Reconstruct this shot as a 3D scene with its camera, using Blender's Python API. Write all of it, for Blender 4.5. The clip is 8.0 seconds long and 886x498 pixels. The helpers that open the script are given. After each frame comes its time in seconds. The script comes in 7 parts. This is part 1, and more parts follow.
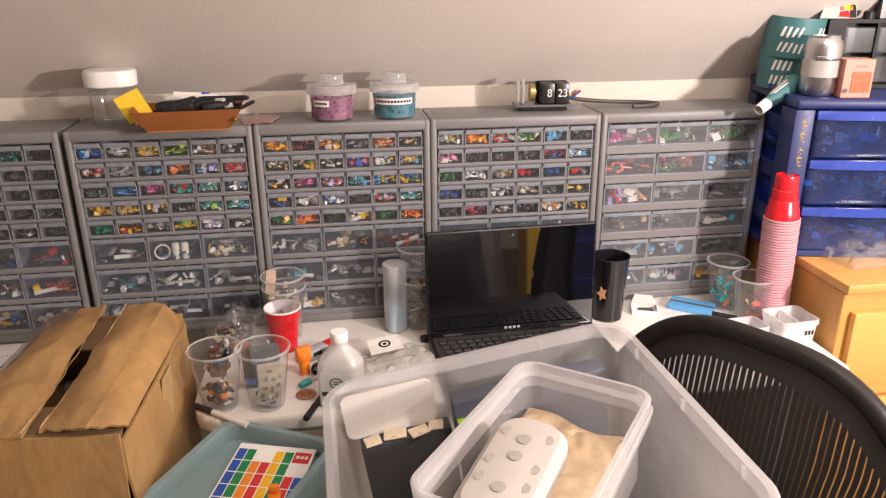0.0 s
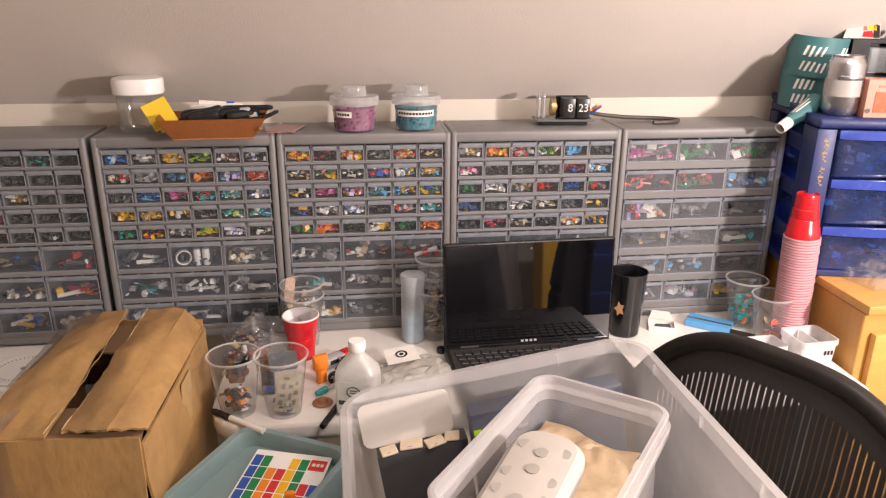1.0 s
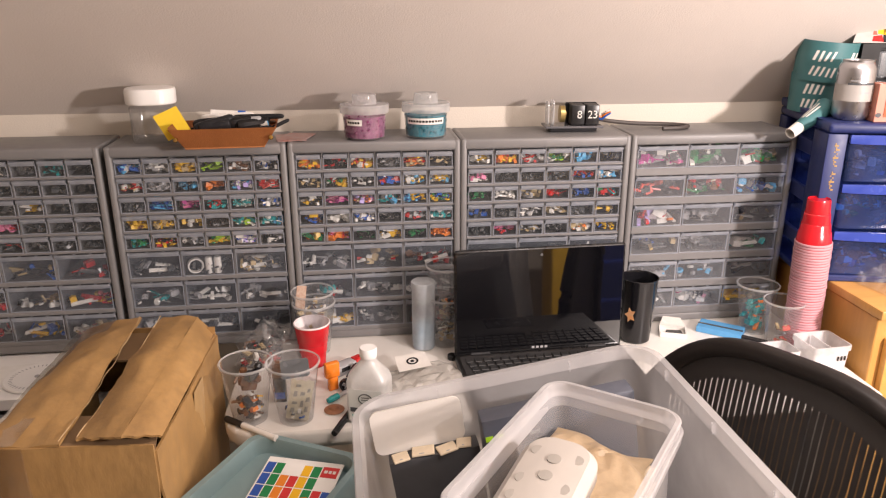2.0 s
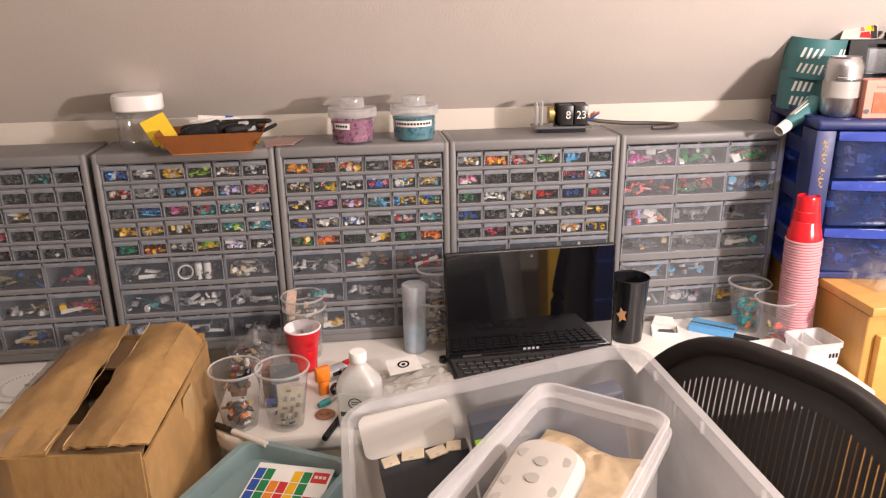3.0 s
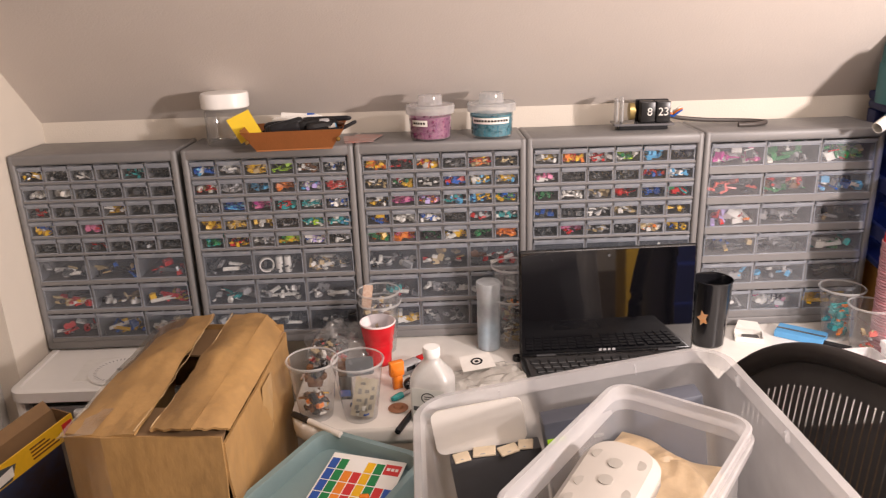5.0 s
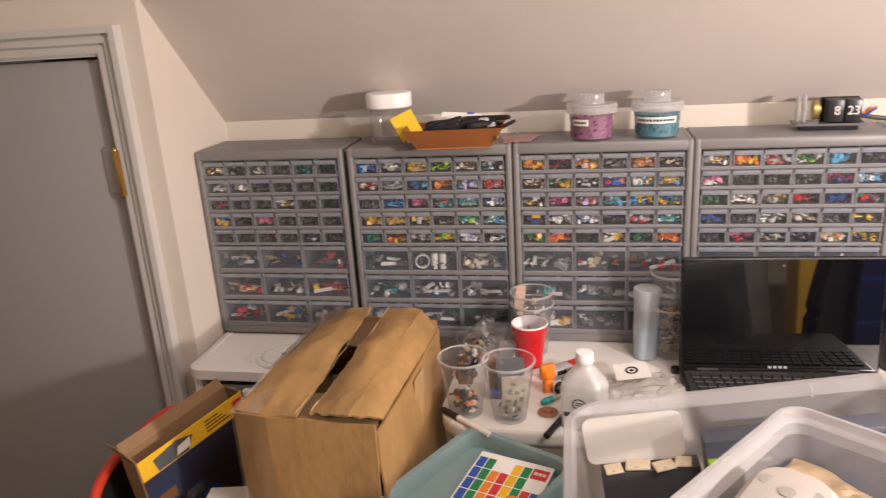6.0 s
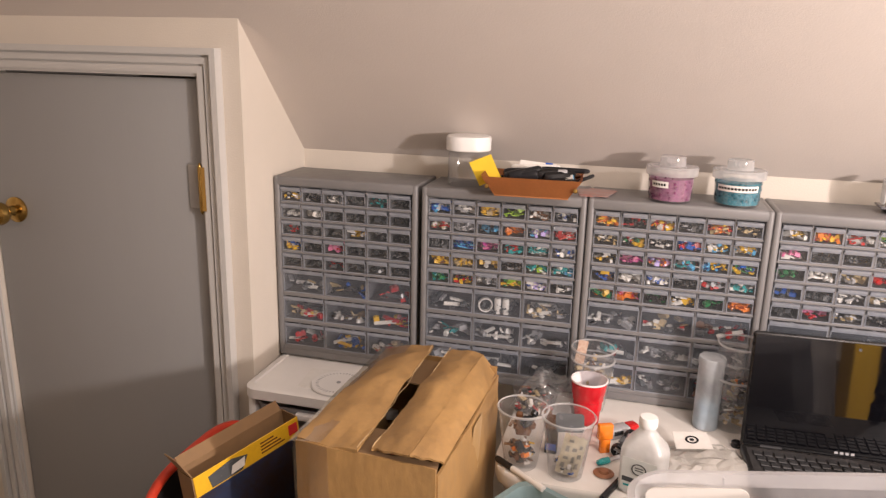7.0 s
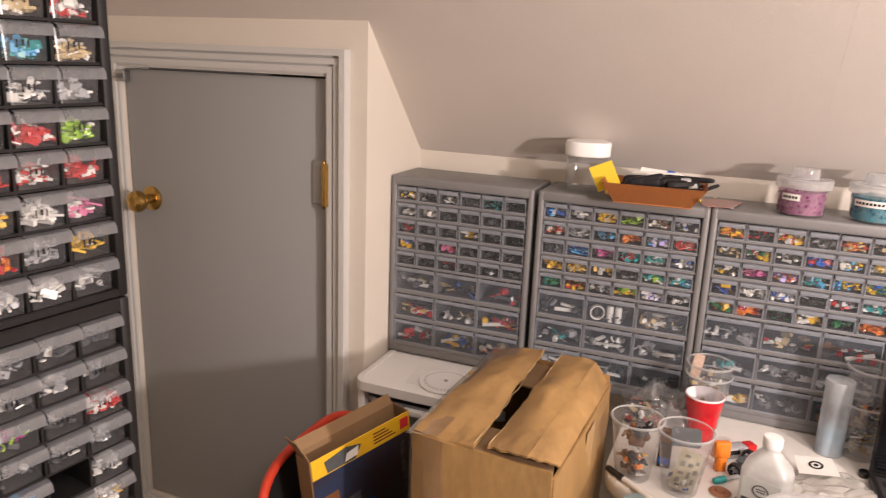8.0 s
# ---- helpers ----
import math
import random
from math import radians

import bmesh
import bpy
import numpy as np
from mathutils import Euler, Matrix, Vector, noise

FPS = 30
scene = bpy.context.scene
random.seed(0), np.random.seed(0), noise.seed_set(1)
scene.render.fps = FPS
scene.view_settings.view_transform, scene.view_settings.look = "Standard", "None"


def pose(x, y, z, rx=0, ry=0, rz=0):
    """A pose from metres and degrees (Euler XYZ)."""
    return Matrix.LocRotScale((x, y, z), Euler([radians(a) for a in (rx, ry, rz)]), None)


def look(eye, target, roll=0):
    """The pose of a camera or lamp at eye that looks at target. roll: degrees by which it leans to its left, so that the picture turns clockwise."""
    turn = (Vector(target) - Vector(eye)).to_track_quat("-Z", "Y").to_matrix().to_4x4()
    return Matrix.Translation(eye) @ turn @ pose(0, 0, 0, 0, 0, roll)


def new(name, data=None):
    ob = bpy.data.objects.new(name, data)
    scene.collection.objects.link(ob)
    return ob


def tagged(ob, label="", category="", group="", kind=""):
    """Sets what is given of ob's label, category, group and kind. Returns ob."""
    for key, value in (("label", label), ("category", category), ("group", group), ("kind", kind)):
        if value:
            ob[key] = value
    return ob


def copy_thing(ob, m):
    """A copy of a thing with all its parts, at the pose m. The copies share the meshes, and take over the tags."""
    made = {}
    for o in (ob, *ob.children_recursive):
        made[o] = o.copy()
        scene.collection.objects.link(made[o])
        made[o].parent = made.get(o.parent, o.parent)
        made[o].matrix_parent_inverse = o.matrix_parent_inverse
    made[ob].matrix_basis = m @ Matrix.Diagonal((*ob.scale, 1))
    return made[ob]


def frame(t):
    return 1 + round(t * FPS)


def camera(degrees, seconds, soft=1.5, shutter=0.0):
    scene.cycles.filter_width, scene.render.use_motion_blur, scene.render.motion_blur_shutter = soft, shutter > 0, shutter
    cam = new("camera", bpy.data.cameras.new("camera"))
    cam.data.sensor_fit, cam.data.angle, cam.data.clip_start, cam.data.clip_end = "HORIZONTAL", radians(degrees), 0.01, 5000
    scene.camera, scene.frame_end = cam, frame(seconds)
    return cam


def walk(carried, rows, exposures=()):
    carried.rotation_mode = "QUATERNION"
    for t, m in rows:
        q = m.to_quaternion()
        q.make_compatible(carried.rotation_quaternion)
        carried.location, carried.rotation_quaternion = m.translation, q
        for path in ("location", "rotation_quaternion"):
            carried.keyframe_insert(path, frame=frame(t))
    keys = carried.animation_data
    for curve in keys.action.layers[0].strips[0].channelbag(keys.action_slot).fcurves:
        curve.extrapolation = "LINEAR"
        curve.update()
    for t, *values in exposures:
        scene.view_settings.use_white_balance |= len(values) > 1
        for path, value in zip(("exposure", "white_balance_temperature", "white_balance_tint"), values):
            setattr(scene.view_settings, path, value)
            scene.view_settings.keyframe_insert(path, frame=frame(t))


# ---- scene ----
cam = camera(62.6, 8.0, soft=1.22, shutter=0.3)
PATH = [
    (0.0, (-0.08, 0.051, 1.481), (0.201, 1.907, 0.791), -0.4),
    (0.5, (-0.086, 0.054, 1.481), (0.179, 1.918, 0.806), 0.1),
    (1.0, (-0.09, 0.045, 1.483), (0.154, 1.917, 0.824), 0.4),
    (1.5, (-0.101, 0.041, 1.484), (0.125, 1.92, 0.836), 0.3),
    (3.0, (-0.075, 0.043, 1.484), (0.15, 1.926, 0.848), -0.9),
    (3.5, (-0.082, 0.04, 1.481), (0.141, 1.922, 0.843), -1.0),
    (4.0, (-0.072, 0.044, 1.481), (0.128, 1.929, 0.843), -0.8),
    (4.2, (-0.067, 0.04, 1.482), (0.094, 1.929, 0.843), -1.1),
    (5.3, (-0.076, 0.046, 1.478), (-0.137, 1.943, 0.851), -2.0),
    (5.5, (-0.071, 0.051, 1.479), (-0.209, 1.947, 0.856), -2.2),
    (6.0, (-0.084, 0.053, 1.472), (-0.475, 1.918, 0.863), -3.6),
    (6.5, (-0.106, 0.039, 1.474), (-0.634, 1.882, 0.903), -2.2),
    (7.0, (-0.149, 0.036, 1.492), (-0.643, 1.905, 0.977), 1.4),
    (7.5, (-0.186, 0.025, 1.489), (-0.772, 1.873, 0.997), 3.0),
    (8.0, (-0.202, 0.006, 1.482), (-0.924, 1.802, 0.978), 2.3),
]
walk(cam, [(t, look(eye, target, roll)) for t, eye, target, roll in PATH], exposures=((0.0, -0.03), (5.3, -0.03), (6.2, 0.02), (7.2, 0.16), (8.0, 0.2)))

# ---- light: an unseen warm bulb placed by its cast shadows, and a fill ----
scene.view_settings.exposure = 0.0
world = bpy.data.worlds.new("world")
scene.world = world
world.use_nodes = True
world.node_tree.nodes["Background"].inputs[0].default_value = (1.0, 0.85, 0.7, 1)
world.node_tree.nodes["Background"].inputs[1].default_value = 0.02


def area_lamp(name, eye, target, w, h, power, colour):
    d = bpy.data.lights.new(name, "AREA")
    d.shape, d.size, d.size_y, d.energy, d.color = "RECTANGLE", w, h, power, colour
    ob = new(name, d)
    ob.matrix_world = look(eye, target)
    return ob


def bulb(name, place, radius, power, colour):
    d = bpy.data.lights.new(name, "POINT")
    d.shadow_soft_size, d.energy, d.color = radius, power, colour
    new(name, d).location = place


bulb("floor_lamp_bulb", (1.34, 0.10, 1.49), 0.05, 160, (1.0, 0.865, 0.825))
# unseen area fill, added overhead to brighten the desk
area_lamp("room_light", (0.55, 0.25, 2.3), (0.5, 0.6, 0.0), 0.45, 0.45, 17, (1.0, 0.87, 0.82))

# ---- materials ----
def material(name):
    m = bpy.data.materials.new(name)
    m.use_nodes = True
    nt = m.node_tree
    return m, nt, nt.nodes["Principled BSDF"], nt.links


def surface(name, colour, rough=0.5, metal=0.0, spread=0.12, scale=6.0, grain=0.0, grain_scale=300.0, stain=None, random_tint=0.0, coat=0.0, wear=0.1, stretch=(1, 1, 1)):
    """A plain surface with broad and fine variation, wear in the gloss, and a fine relief."""
    m, nt, p, ln = material(name)
    co = nt.nodes.new("ShaderNodeTexCoord")
    mp = nt.nodes.new("ShaderNodeMapping")
    mp.inputs["Scale"].default_value = stretch
    ln.new(co.outputs["Object"], mp.inputs[0])
    n1 = nt.nodes.new("ShaderNodeTexNoise")
    n1.inputs["Scale"].default_value, n1.inputs["Detail"].default_value = scale, 6
    n2 = nt.nodes.new("ShaderNodeTexNoise")
    n2.inputs["Scale"].default_value, n2.inputs["Detail"].default_value = scale * 9, 3
    ln.new(mp.outputs[0], n1.inputs[0])
    ln.new(mp.outputs[0], n2.inputs[0])
    mix = nt.nodes.new("ShaderNodeMix")
    mix.data_type = "FLOAT"
    mix.inputs[0].default_value = 0.35
    ln.new(n1.outputs[0], mix.inputs[2])
    ln.new(n2.outputs[0], mix.inputs[3])
    ramp = nt.nodes.new("ShaderNodeValToRGB")
    lo = tuple(c * (1 - spread) for c in colour) if stain is None else stain
    hi = tuple(min(1, c * (1 + spread)) for c in colour)
    ramp.color_ramp.elements[0].position, ramp.color_ramp.elements[1].position = 0.3, 0.7
    ramp.color_ramp.elements[0].color, ramp.color_ramp.elements[1].color = (*lo, 1), (*hi, 1)
    ln.new(mix.outputs[0], ramp.inputs[0])
    out = ramp.outputs[0]
    if random_tint:
        info = nt.nodes.new("ShaderNodeObjectInfo")
        hsv = nt.nodes.new("ShaderNodeHueSaturation")
        rng = nt.nodes.new("ShaderNodeMapRange")
        rng.inputs[3].default_value, rng.inputs[4].default_value = 1 - random_tint, 1 + random_tint
        ln.new(info.outputs["Random"], rng.inputs[0])
        ln.new(rng.outputs[0], hsv.inputs["Value"])
        ln.new(out, hsv.inputs["Color"])
        out = hsv.outputs[0]
    ln.new(out, p.inputs["Base Color"])
    rr = nt.nodes.new("ShaderNodeMapRange")
    rr.inputs[3].default_value, rr.inputs[4].default_value = max(0.03, rough - wear), min(1, rough + wear)
    ln.new(n2.outputs[0], rr.inputs[0])
    ln.new(rr.outputs[0], p.inputs["Roughness"])
    p.inputs["Metallic"].default_value = metal
    p.inputs["Coat Weight"].default_value = coat
    if grain:
        n3 = nt.nodes.new("ShaderNodeTexNoise")
        n3.inputs["Scale"].default_value, n3.inputs["Detail"].default_value = grain_scale, 4
        ln.new(mp.outputs[0], n3.inputs[0])
        b = nt.nodes.new("ShaderNodeBump")
        b.inputs["Strength"].default_value, b.inputs["Distance"].default_value = grain, 0.002
        ln.new(n3.outputs[0], b.inputs["Height"])
        ln.new(b.outputs[0], p.inputs["Normal"])
    return m


def clear(name, tint=(0.93, 0.94, 0.95), haze=0.1, rough=0.12, gloss=1.0, haze_colour=(0.8, 0.8, 0.8), vary=0.4):
    """Thin clear plastic: lets light straight through, with a little milky haze and a Fresnel gloss."""
    m, nt, p, ln = material(name)
    nt.nodes.remove(p)
    tr = nt.nodes.new("ShaderNodeBsdfTransparent")
    tr.inputs[0].default_value = (*tint, 1)
    di = nt.nodes.new("ShaderNodeBsdfDiffuse")
    di.inputs[0].default_value = (*haze_colour, 1)
    tl = nt.nodes.new("ShaderNodeBsdfTranslucent")
    tl.inputs[0].default_value = (*haze_colour, 1)
    dm = nt.nodes.new("ShaderNodeMixShader")
    dm.inputs[0].default_value = 0.4
    ln.new(di.outputs[0], dm.inputs[1])
    ln.new(tl.outputs[0], dm.inputs[2])
    co = nt.nodes.new("ShaderNodeTexCoord")
    no = nt.nodes.new("ShaderNodeTexNoise")
    no.inputs["Scale"].default_value, no.inputs["Detail"].default_value = 14, 7
    ln.new(co.outputs["Object"], no.inputs[0])
    hz = nt.nodes.new("ShaderNodeMapRange")
    hz.inputs[1].default_value, hz.inputs[2].default_value = 0.3, 0.7
    hz.inputs[3].default_value, hz.inputs[4].default_value = haze * (1 - vary), min(1, haze * (1 + vary))
    ln.new(no.outputs[0], hz.inputs[0])
    m1 = nt.nodes.new("ShaderNodeMixShader")
    ln.new(hz.outputs[0], m1.inputs[0])
    ln.new(tr.outputs[0], m1.inputs[1])
    ln.new(dm.outputs[0], m1.inputs[2])
    gl = nt.nodes.new("ShaderNodeBsdfGlossy")
    gl.inputs["Roughness"].default_value = rough
    fr = nt.nodes.new("ShaderNodeLayerWeight")
    pw = nt.nodes.new("ShaderNodeMath")
    pw.operation = "POWER"
    pw.inputs[1].default_value = 4.0
    ln.new(fr.outputs["Facing"], pw.inputs[0])
    mu = nt.nodes.new("ShaderNodeMath")
    mu.operation = "MULTIPLY_ADD"
    mu.use_clamp = True
    mu.inputs[1].default_value, mu.inputs[2].default_value = gloss * 0.6, 0.05 * gloss
    ln.new(pw.outputs[0], mu.inputs[0])
    m2 = nt.nodes.new("ShaderNodeMixShader")
    ln.new(mu.outputs[0], m2.inputs[0])
    ln.new(m1.outputs[0], m2.inputs[1])
    ln.new(gl.outputs[0], m2.inputs[2])
    ln.new(m2.outputs[0], nt.nodes["Material Output"].inputs[0])
    return m


M_WALL = surface("wall_paint", (0.63, 0.575, 0.50), 0.75, spread=0.03, scale=2.0, grain=0.25, grain_scale=260)
M_SLOPE = surface("slope_paint", (0.585, 0.53, 0.485), 0.75, spread=0.03, scale=1.6, grain=0.25, grain_scale=260)
M_DOOR = surface("door_paint", (0.30, 0.30, 0.297), 0.5, spread=0.03, scale=3, grain=0.12, grain_scale=160, stretch=(1, 1, 0.3))
M_TRIM = surface("trim_paint", (0.52, 0.51, 0.49), 0.4, spread=0.03, scale=4, grain=0.1)
M_FLOOR = surface("carpet", (0.22, 0.19, 0.15), 0.95, spread=0.25, scale=9, grain=1.0, grain_scale=420)
M_BRASS = surface("brass", (0.5, 0.32, 0.1), 0.2, 1.0, spread=0.1)
M_CAB = surface("grey_plastic", (0.182, 0.178, 0.178), 0.42, spread=0.06, scale=5, grain=0.12, grain_scale=900)
M_CLEAR = clear("clear_drawer", haze=0.095, rough=0.18, gloss=0.8, haze_colour=(0.62, 0.64, 0.66))
M_CLOUDY = clear("cloudy_drawer", haze=0.27, rough=0.22, gloss=0.9, haze_colour=(0.6, 0.62, 0.66))
M_WIDE = clear("wide_drawer", haze=0.2, rough=0.2, gloss=0.9, haze_colour=(0.52, 0.57, 0.65))
M_LIP = clear("drawer_lip", haze=0.5, rough=0.2, haze_colour=(0.56, 0.59, 0.65))
M_DESK = surface("white_laminate", (0.78, 0.76, 0.72), 0.35, spread=0.03, scale=5, stain=(0.7, 0.67, 0.62))
M_WHITE = surface("white_plastic", (0.8, 0.79, 0.77), 0.35, spread=0.03)
M_STEEL = surface("grey_metal", (0.45, 0.45, 0.46), 0.35, 1.0)
M_BLACK = surface("black_plastic", (0.02, 0.02, 0.022), 0.35, spread=0.3, grain=0.1)
M_DARK = surface("dark_rack_plastic", (0.014, 0.013, 0.013), 0.45, spread=0.2, grain=0.15, grain_scale=700)
M_CARD = surface("cardboard", (0.33, 0.195, 0.072), 0.5, spread=0.26, scale=9, grain=0.75, grain_scale=38, stretch=(1.2, 0.8, 0.5), stain=(0.24, 0.14, 0.055))

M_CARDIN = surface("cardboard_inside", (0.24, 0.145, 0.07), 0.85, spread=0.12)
M_BIN = clear("milky_bin", haze=0.32, rough=0.3, gloss=0.6, haze_colour=(0.86, 0.84, 0.84), vary=0.12)
M_SMALLBIN = clear("small_bin_plastic", haze=0.15, rough=0.3, gloss=0.6, haze_colour=(0.86, 0.84, 0.84), vary=0.12)
M_BINRIM = clear("milky_rim", haze=0.35, rough=0.3, gloss=0.8, haze_colour=(0.86, 0.84, 0.84), vary=0.06)
M_CUP = clear("clear_cup", haze=0.09, rough=0.07, gloss=1.5)
M_RIM = clear("cup_rim", haze=0.45, rough=0.08)
M_GLASS = clear("clear_jar", haze=0.10, rough=0.06, gloss=2.0, haze_colour=(0.6, 0.6, 0.6))
M_RED = surface("red_plastic", (0.55, 0.012, 0.02), 0.22, spread=0.08)
M_BLUE = clear("blue_plastic_clear", tint=(0.35, 0.46, 0.8), haze=0.45, rough=0.15, haze_colour=(0.07, 0.11, 0.30))
M_BLUEF = surface("blue_plastic", (0.012, 0.022, 0.11), 0.48, spread=0.12)
M_BLUERIM = surface("bright_blue", (0.035, 0.065, 0.34), 0.25)
M_WOOD = surface("honey_wood", (0.52, 0.27, 0.075), 0.4, spread=0.12, scale=3, stretch=(1, 6, 1), grain=0.1)
M_TEAL = surface("teal_paper", (0.045, 0.15, 0.16), 0.5, spread=0.06)
M_MESH = surface("chair_frame", (0.019, 0.016, 0.015), 0.42, spread=0.15, grain=0.1)

for dull in (M_DARK, M_MESH, M_BLACK):
    dull.node_tree.nodes["Principled BSDF"].inputs["Specular IOR Level"].default_value = 0.16

PLASTIC = dict(
    y=(0.75, 0.45, 0.02), k=(0.012, 0.012, 0.014), w=(0.75, 0.73, 0.69), r=(0.5, 0.015, 0.015), b=(0.02, 0.1, 0.42), g=(0.02, 0.19, 0.06),
    o=(0.75, 0.2, 0.02), p=(0.7, 0.2, 0.36), t=(0.02, 0.32, 0.33), a=(0.1, 0.4, 0.68), s=(0.35, 0.35, 0.36), d=(0.08, 0.085, 0.09),
    n=(0.5, 0.38, 0.2), u=(0.16, 0.07, 0.03), l=(0.32, 0.55, 0.03), m=(0.45, 0.03, 0.25), c=(0.7, 0.12, 0.09), v=(0.5, 0.4, 0.75))
M_GLOSS = surface("glossy_black", (0.008, 0.008, 0.01), 0.14, spread=0.2, wear=0.05)
PL = {k: surface("brick_" + k, c, 0.25, spread=0.06) for k, c in PLASTIC.items()}


# ---- building helpers ----
def thing(name, label, category, m=None, group="", kind=""):
    ob = new(name)
    ob.empty_display_size = 0.05
    if m is not None:
        ob.matrix_basis = m
    return tagged(ob, label, category, group, kind)


def to_mesh(name, bm, mats, smooth=35):
    bmesh.ops.recalc_face_normals(bm, faces=bm.faces)
    me = bpy.data.meshes.new(name)
    bm.to_mesh(me)
    bm.free()
    for mt in mats if isinstance(mats, (list, tuple)) else [mats]:
        me.materials.append(mt)
    if smooth:
        me.shade_smooth()
        me.set_sharp_from_angle(angle=radians(smooth))
    return me


def part(name, bm, mats, parent, label="", m=None, smooth=35):
    ob = new(name, bm if isinstance(bm, bpy.types.Mesh) else to_mesh(name, bm, mats, smooth))
    ob.parent = parent
    if m is not None:
        ob.matrix_basis = m
    return tagged(ob, label)


def solo(name, bm, mats, label, category, m=None, kind="", group="", smooth=35):
    ob = new(name, bm if isinstance(bm, bpy.types.Mesh) else to_mesh(name, bm, mats, smooth))
    if m is not None:
        ob.matrix_basis = m
    return tagged(ob, label, category, group, kind)


def box(bm, x0, y0, z0, x1, y1, z1, r=0.0, seg=2, mi=0, m=None):
    """A box, with rounded edges of radius r."""
    g = bmesh.ops.create_cube(bm, size=1, matrix=Matrix.Translation(((x0 + x1) / 2, (y0 + y1) / 2, (z0 + z1) / 2)) @ Matrix.Diagonal((x1 - x0, y1 - y0, z1 - z0, 1)))
    vs = g["verts"]
    fs = {f for v in vs for f in v.link_faces}
    if r:
        es = {e for v in vs for e in v.link_edges}
        d = bmesh.ops.bevel(bm, geom=list(es), offset=r, segments=seg, profile=0.5, affect="EDGES")
        fs = set(d["faces"]) | {f for f in fs if f.is_valid}
        vs = list({v for f in fs for v in f.verts})
    for f in fs:
        f.material_index = mi
    if m is not None:
        bmesh.ops.transform(bm, matrix=m, verts=vs)
    return bm


def lathe(bm, prof, n=32, mi=0, m=None, cap0=True, cap1=True, sx=1.0, sy=1.0):
    """A turned form: prof is a row of (radius, height)."""
    rings = []
    for r, z in prof:
        rings.append([bm.verts.new((sx * r * math.cos(2 * math.pi * i / n), sy * r * math.sin(2 * math.pi * i / n), z)) for i in range(n)])
    fs = []
    for a, b in zip(rings, rings[1:]):
        for i in range(n):
            fs.append(bm.faces.new((a[i], a[(i + 1) % n], b[(i + 1) % n], b[i])))
    if cap0:
        fs.append(bm.faces.new(rings[0][::-1]))
    if cap1:
        fs.append(bm.faces.new(rings[-1]))
    for f in fs:
        f.material_index = mi
    if m is not None:
        bmesh.ops.transform(bm, matrix=m, verts=[v for r in rings for v in r])
    return bm


def pipe(bm, pts, r, n=8, mi=0, closed=False, flat=1.0):
    """A round bar along points (radius r, or one radius a point)."""
    pts = [Vector(p) for p in pts]
    rings, k = [], len(pts)
    up = Vector((0, 0, 1))
    for i, p in enumerate(pts):
        a = pts[(i - 1) % k] if closed or i else p
        b = pts[(i + 1) % k] if closed or i < k - 1 else p
        d = (b - a).normalized()
        s = d.cross(up)
        if s.length < 1e-3:
            s = d.cross(Vector((0, 1, 0)))
        s.normalize()
        u = s.cross(d).normalized()
        rr = r[i] if isinstance(r, (list, tuple)) else r
        rings.append([bm.verts.new(p + rr * (math.cos(2 * math.pi * j / n) * s + flat * math.sin(2 * math.pi * j / n) * u)) for j in range(n)])
    fs = []
    for i in range(k if closed else k - 1):
        a, b = rings[i], rings[(i + 1) % k]
        for j in range(n):
            fs.append(bm.faces.new((a[j], a[(j + 1) % n], b[(j + 1) % n], b[j])))
    if not closed:
        fs.append(bm.faces.new(rings[0][::-1]))
        fs.append(bm.faces.new(rings[-1]))
    for f in fs:
        f.material_index = mi
    return bm


def slab(bm, outline, z0, z1, mi=0, m=None):
    """A flat plate: an outline of (x, y) from z0 to z1."""
    a = [bm.verts.new((x, y, z0)) for x, y in outline]
    b = [bm.verts.new((x, y, z1)) for x, y in outline]
    fs = [bm.faces.new(a[::-1]), bm.faces.new(b)]
    k = len(outline)
    for i in range(k):
        fs.append(bm.faces.new((a[i], a[(i + 1) % k], b[(i + 1) % k], b[i])))
    for f in fs:
        f.material_index = mi
    if m is not None:
        bmesh.ops.transform(bm, matrix=m, verts=a + b)
    return bm


def round_rect(w, d, r, n=5, cx=0.0, cy=0.0):
    pts = []
    for sx, sy, a0 in ((1, 1, 0), (-1, 1, 90), (-1, -1, 180), (1, -1, 270)):
        for i in range(n + 1):
            a = radians(a0 + 90 * i / n)
            pts.append((cx + sx * (w / 2 - r) + r * math.cos(a), cy + sy * (d / 2 - r) + r * math.sin(a)))
    return pts


def tub(bm, rows, mi=0, n=5, closed_bottom=True, m=None):
    """A hollow box with rounded corners: rows of (width, depth, corner radius, height) follow the outside up and the inside down."""
    rings = []
    for w, d, r, z in rows:
        rings.append([bm.verts.new((x, y, z)) for x, y in round_rect(w, d, r, n)])
    k = len(rings[0])
    fs = []
    for a, b in zip(rings, rings[1:]):
        for i in range(k):
            fs.append(bm.faces.new((a[i], a[(i + 1) % k], b[(i + 1) % k], b[i])))
    if closed_bottom:
        fs.append(bm.faces.new(rings[0][::-1]))
        fs.append(bm.faces.new(rings[-1]))
    for f in fs:
        f.material_index = mi
    if m is not None:
        bmesh.ops.transform(bm, matrix=m, verts=[v for r in rings for v in r])
    return bm


def text_mesh(name, body, size, mat, depth=0.0003):
    cu = bpy.data.curves.new(name, "FONT")
    cu.body, cu.size, cu.extrude, cu.align_x, cu.align_y = body, size, depth, "CENTER", "CENTER"
    tmp = bpy.data.objects.new(name, cu)
    me = bpy.data.meshes.new_from_object(tmp)
    me.materials.clear()
    me.materials.append(mat)
    bpy.data.objects.remove(tmp)
    return me

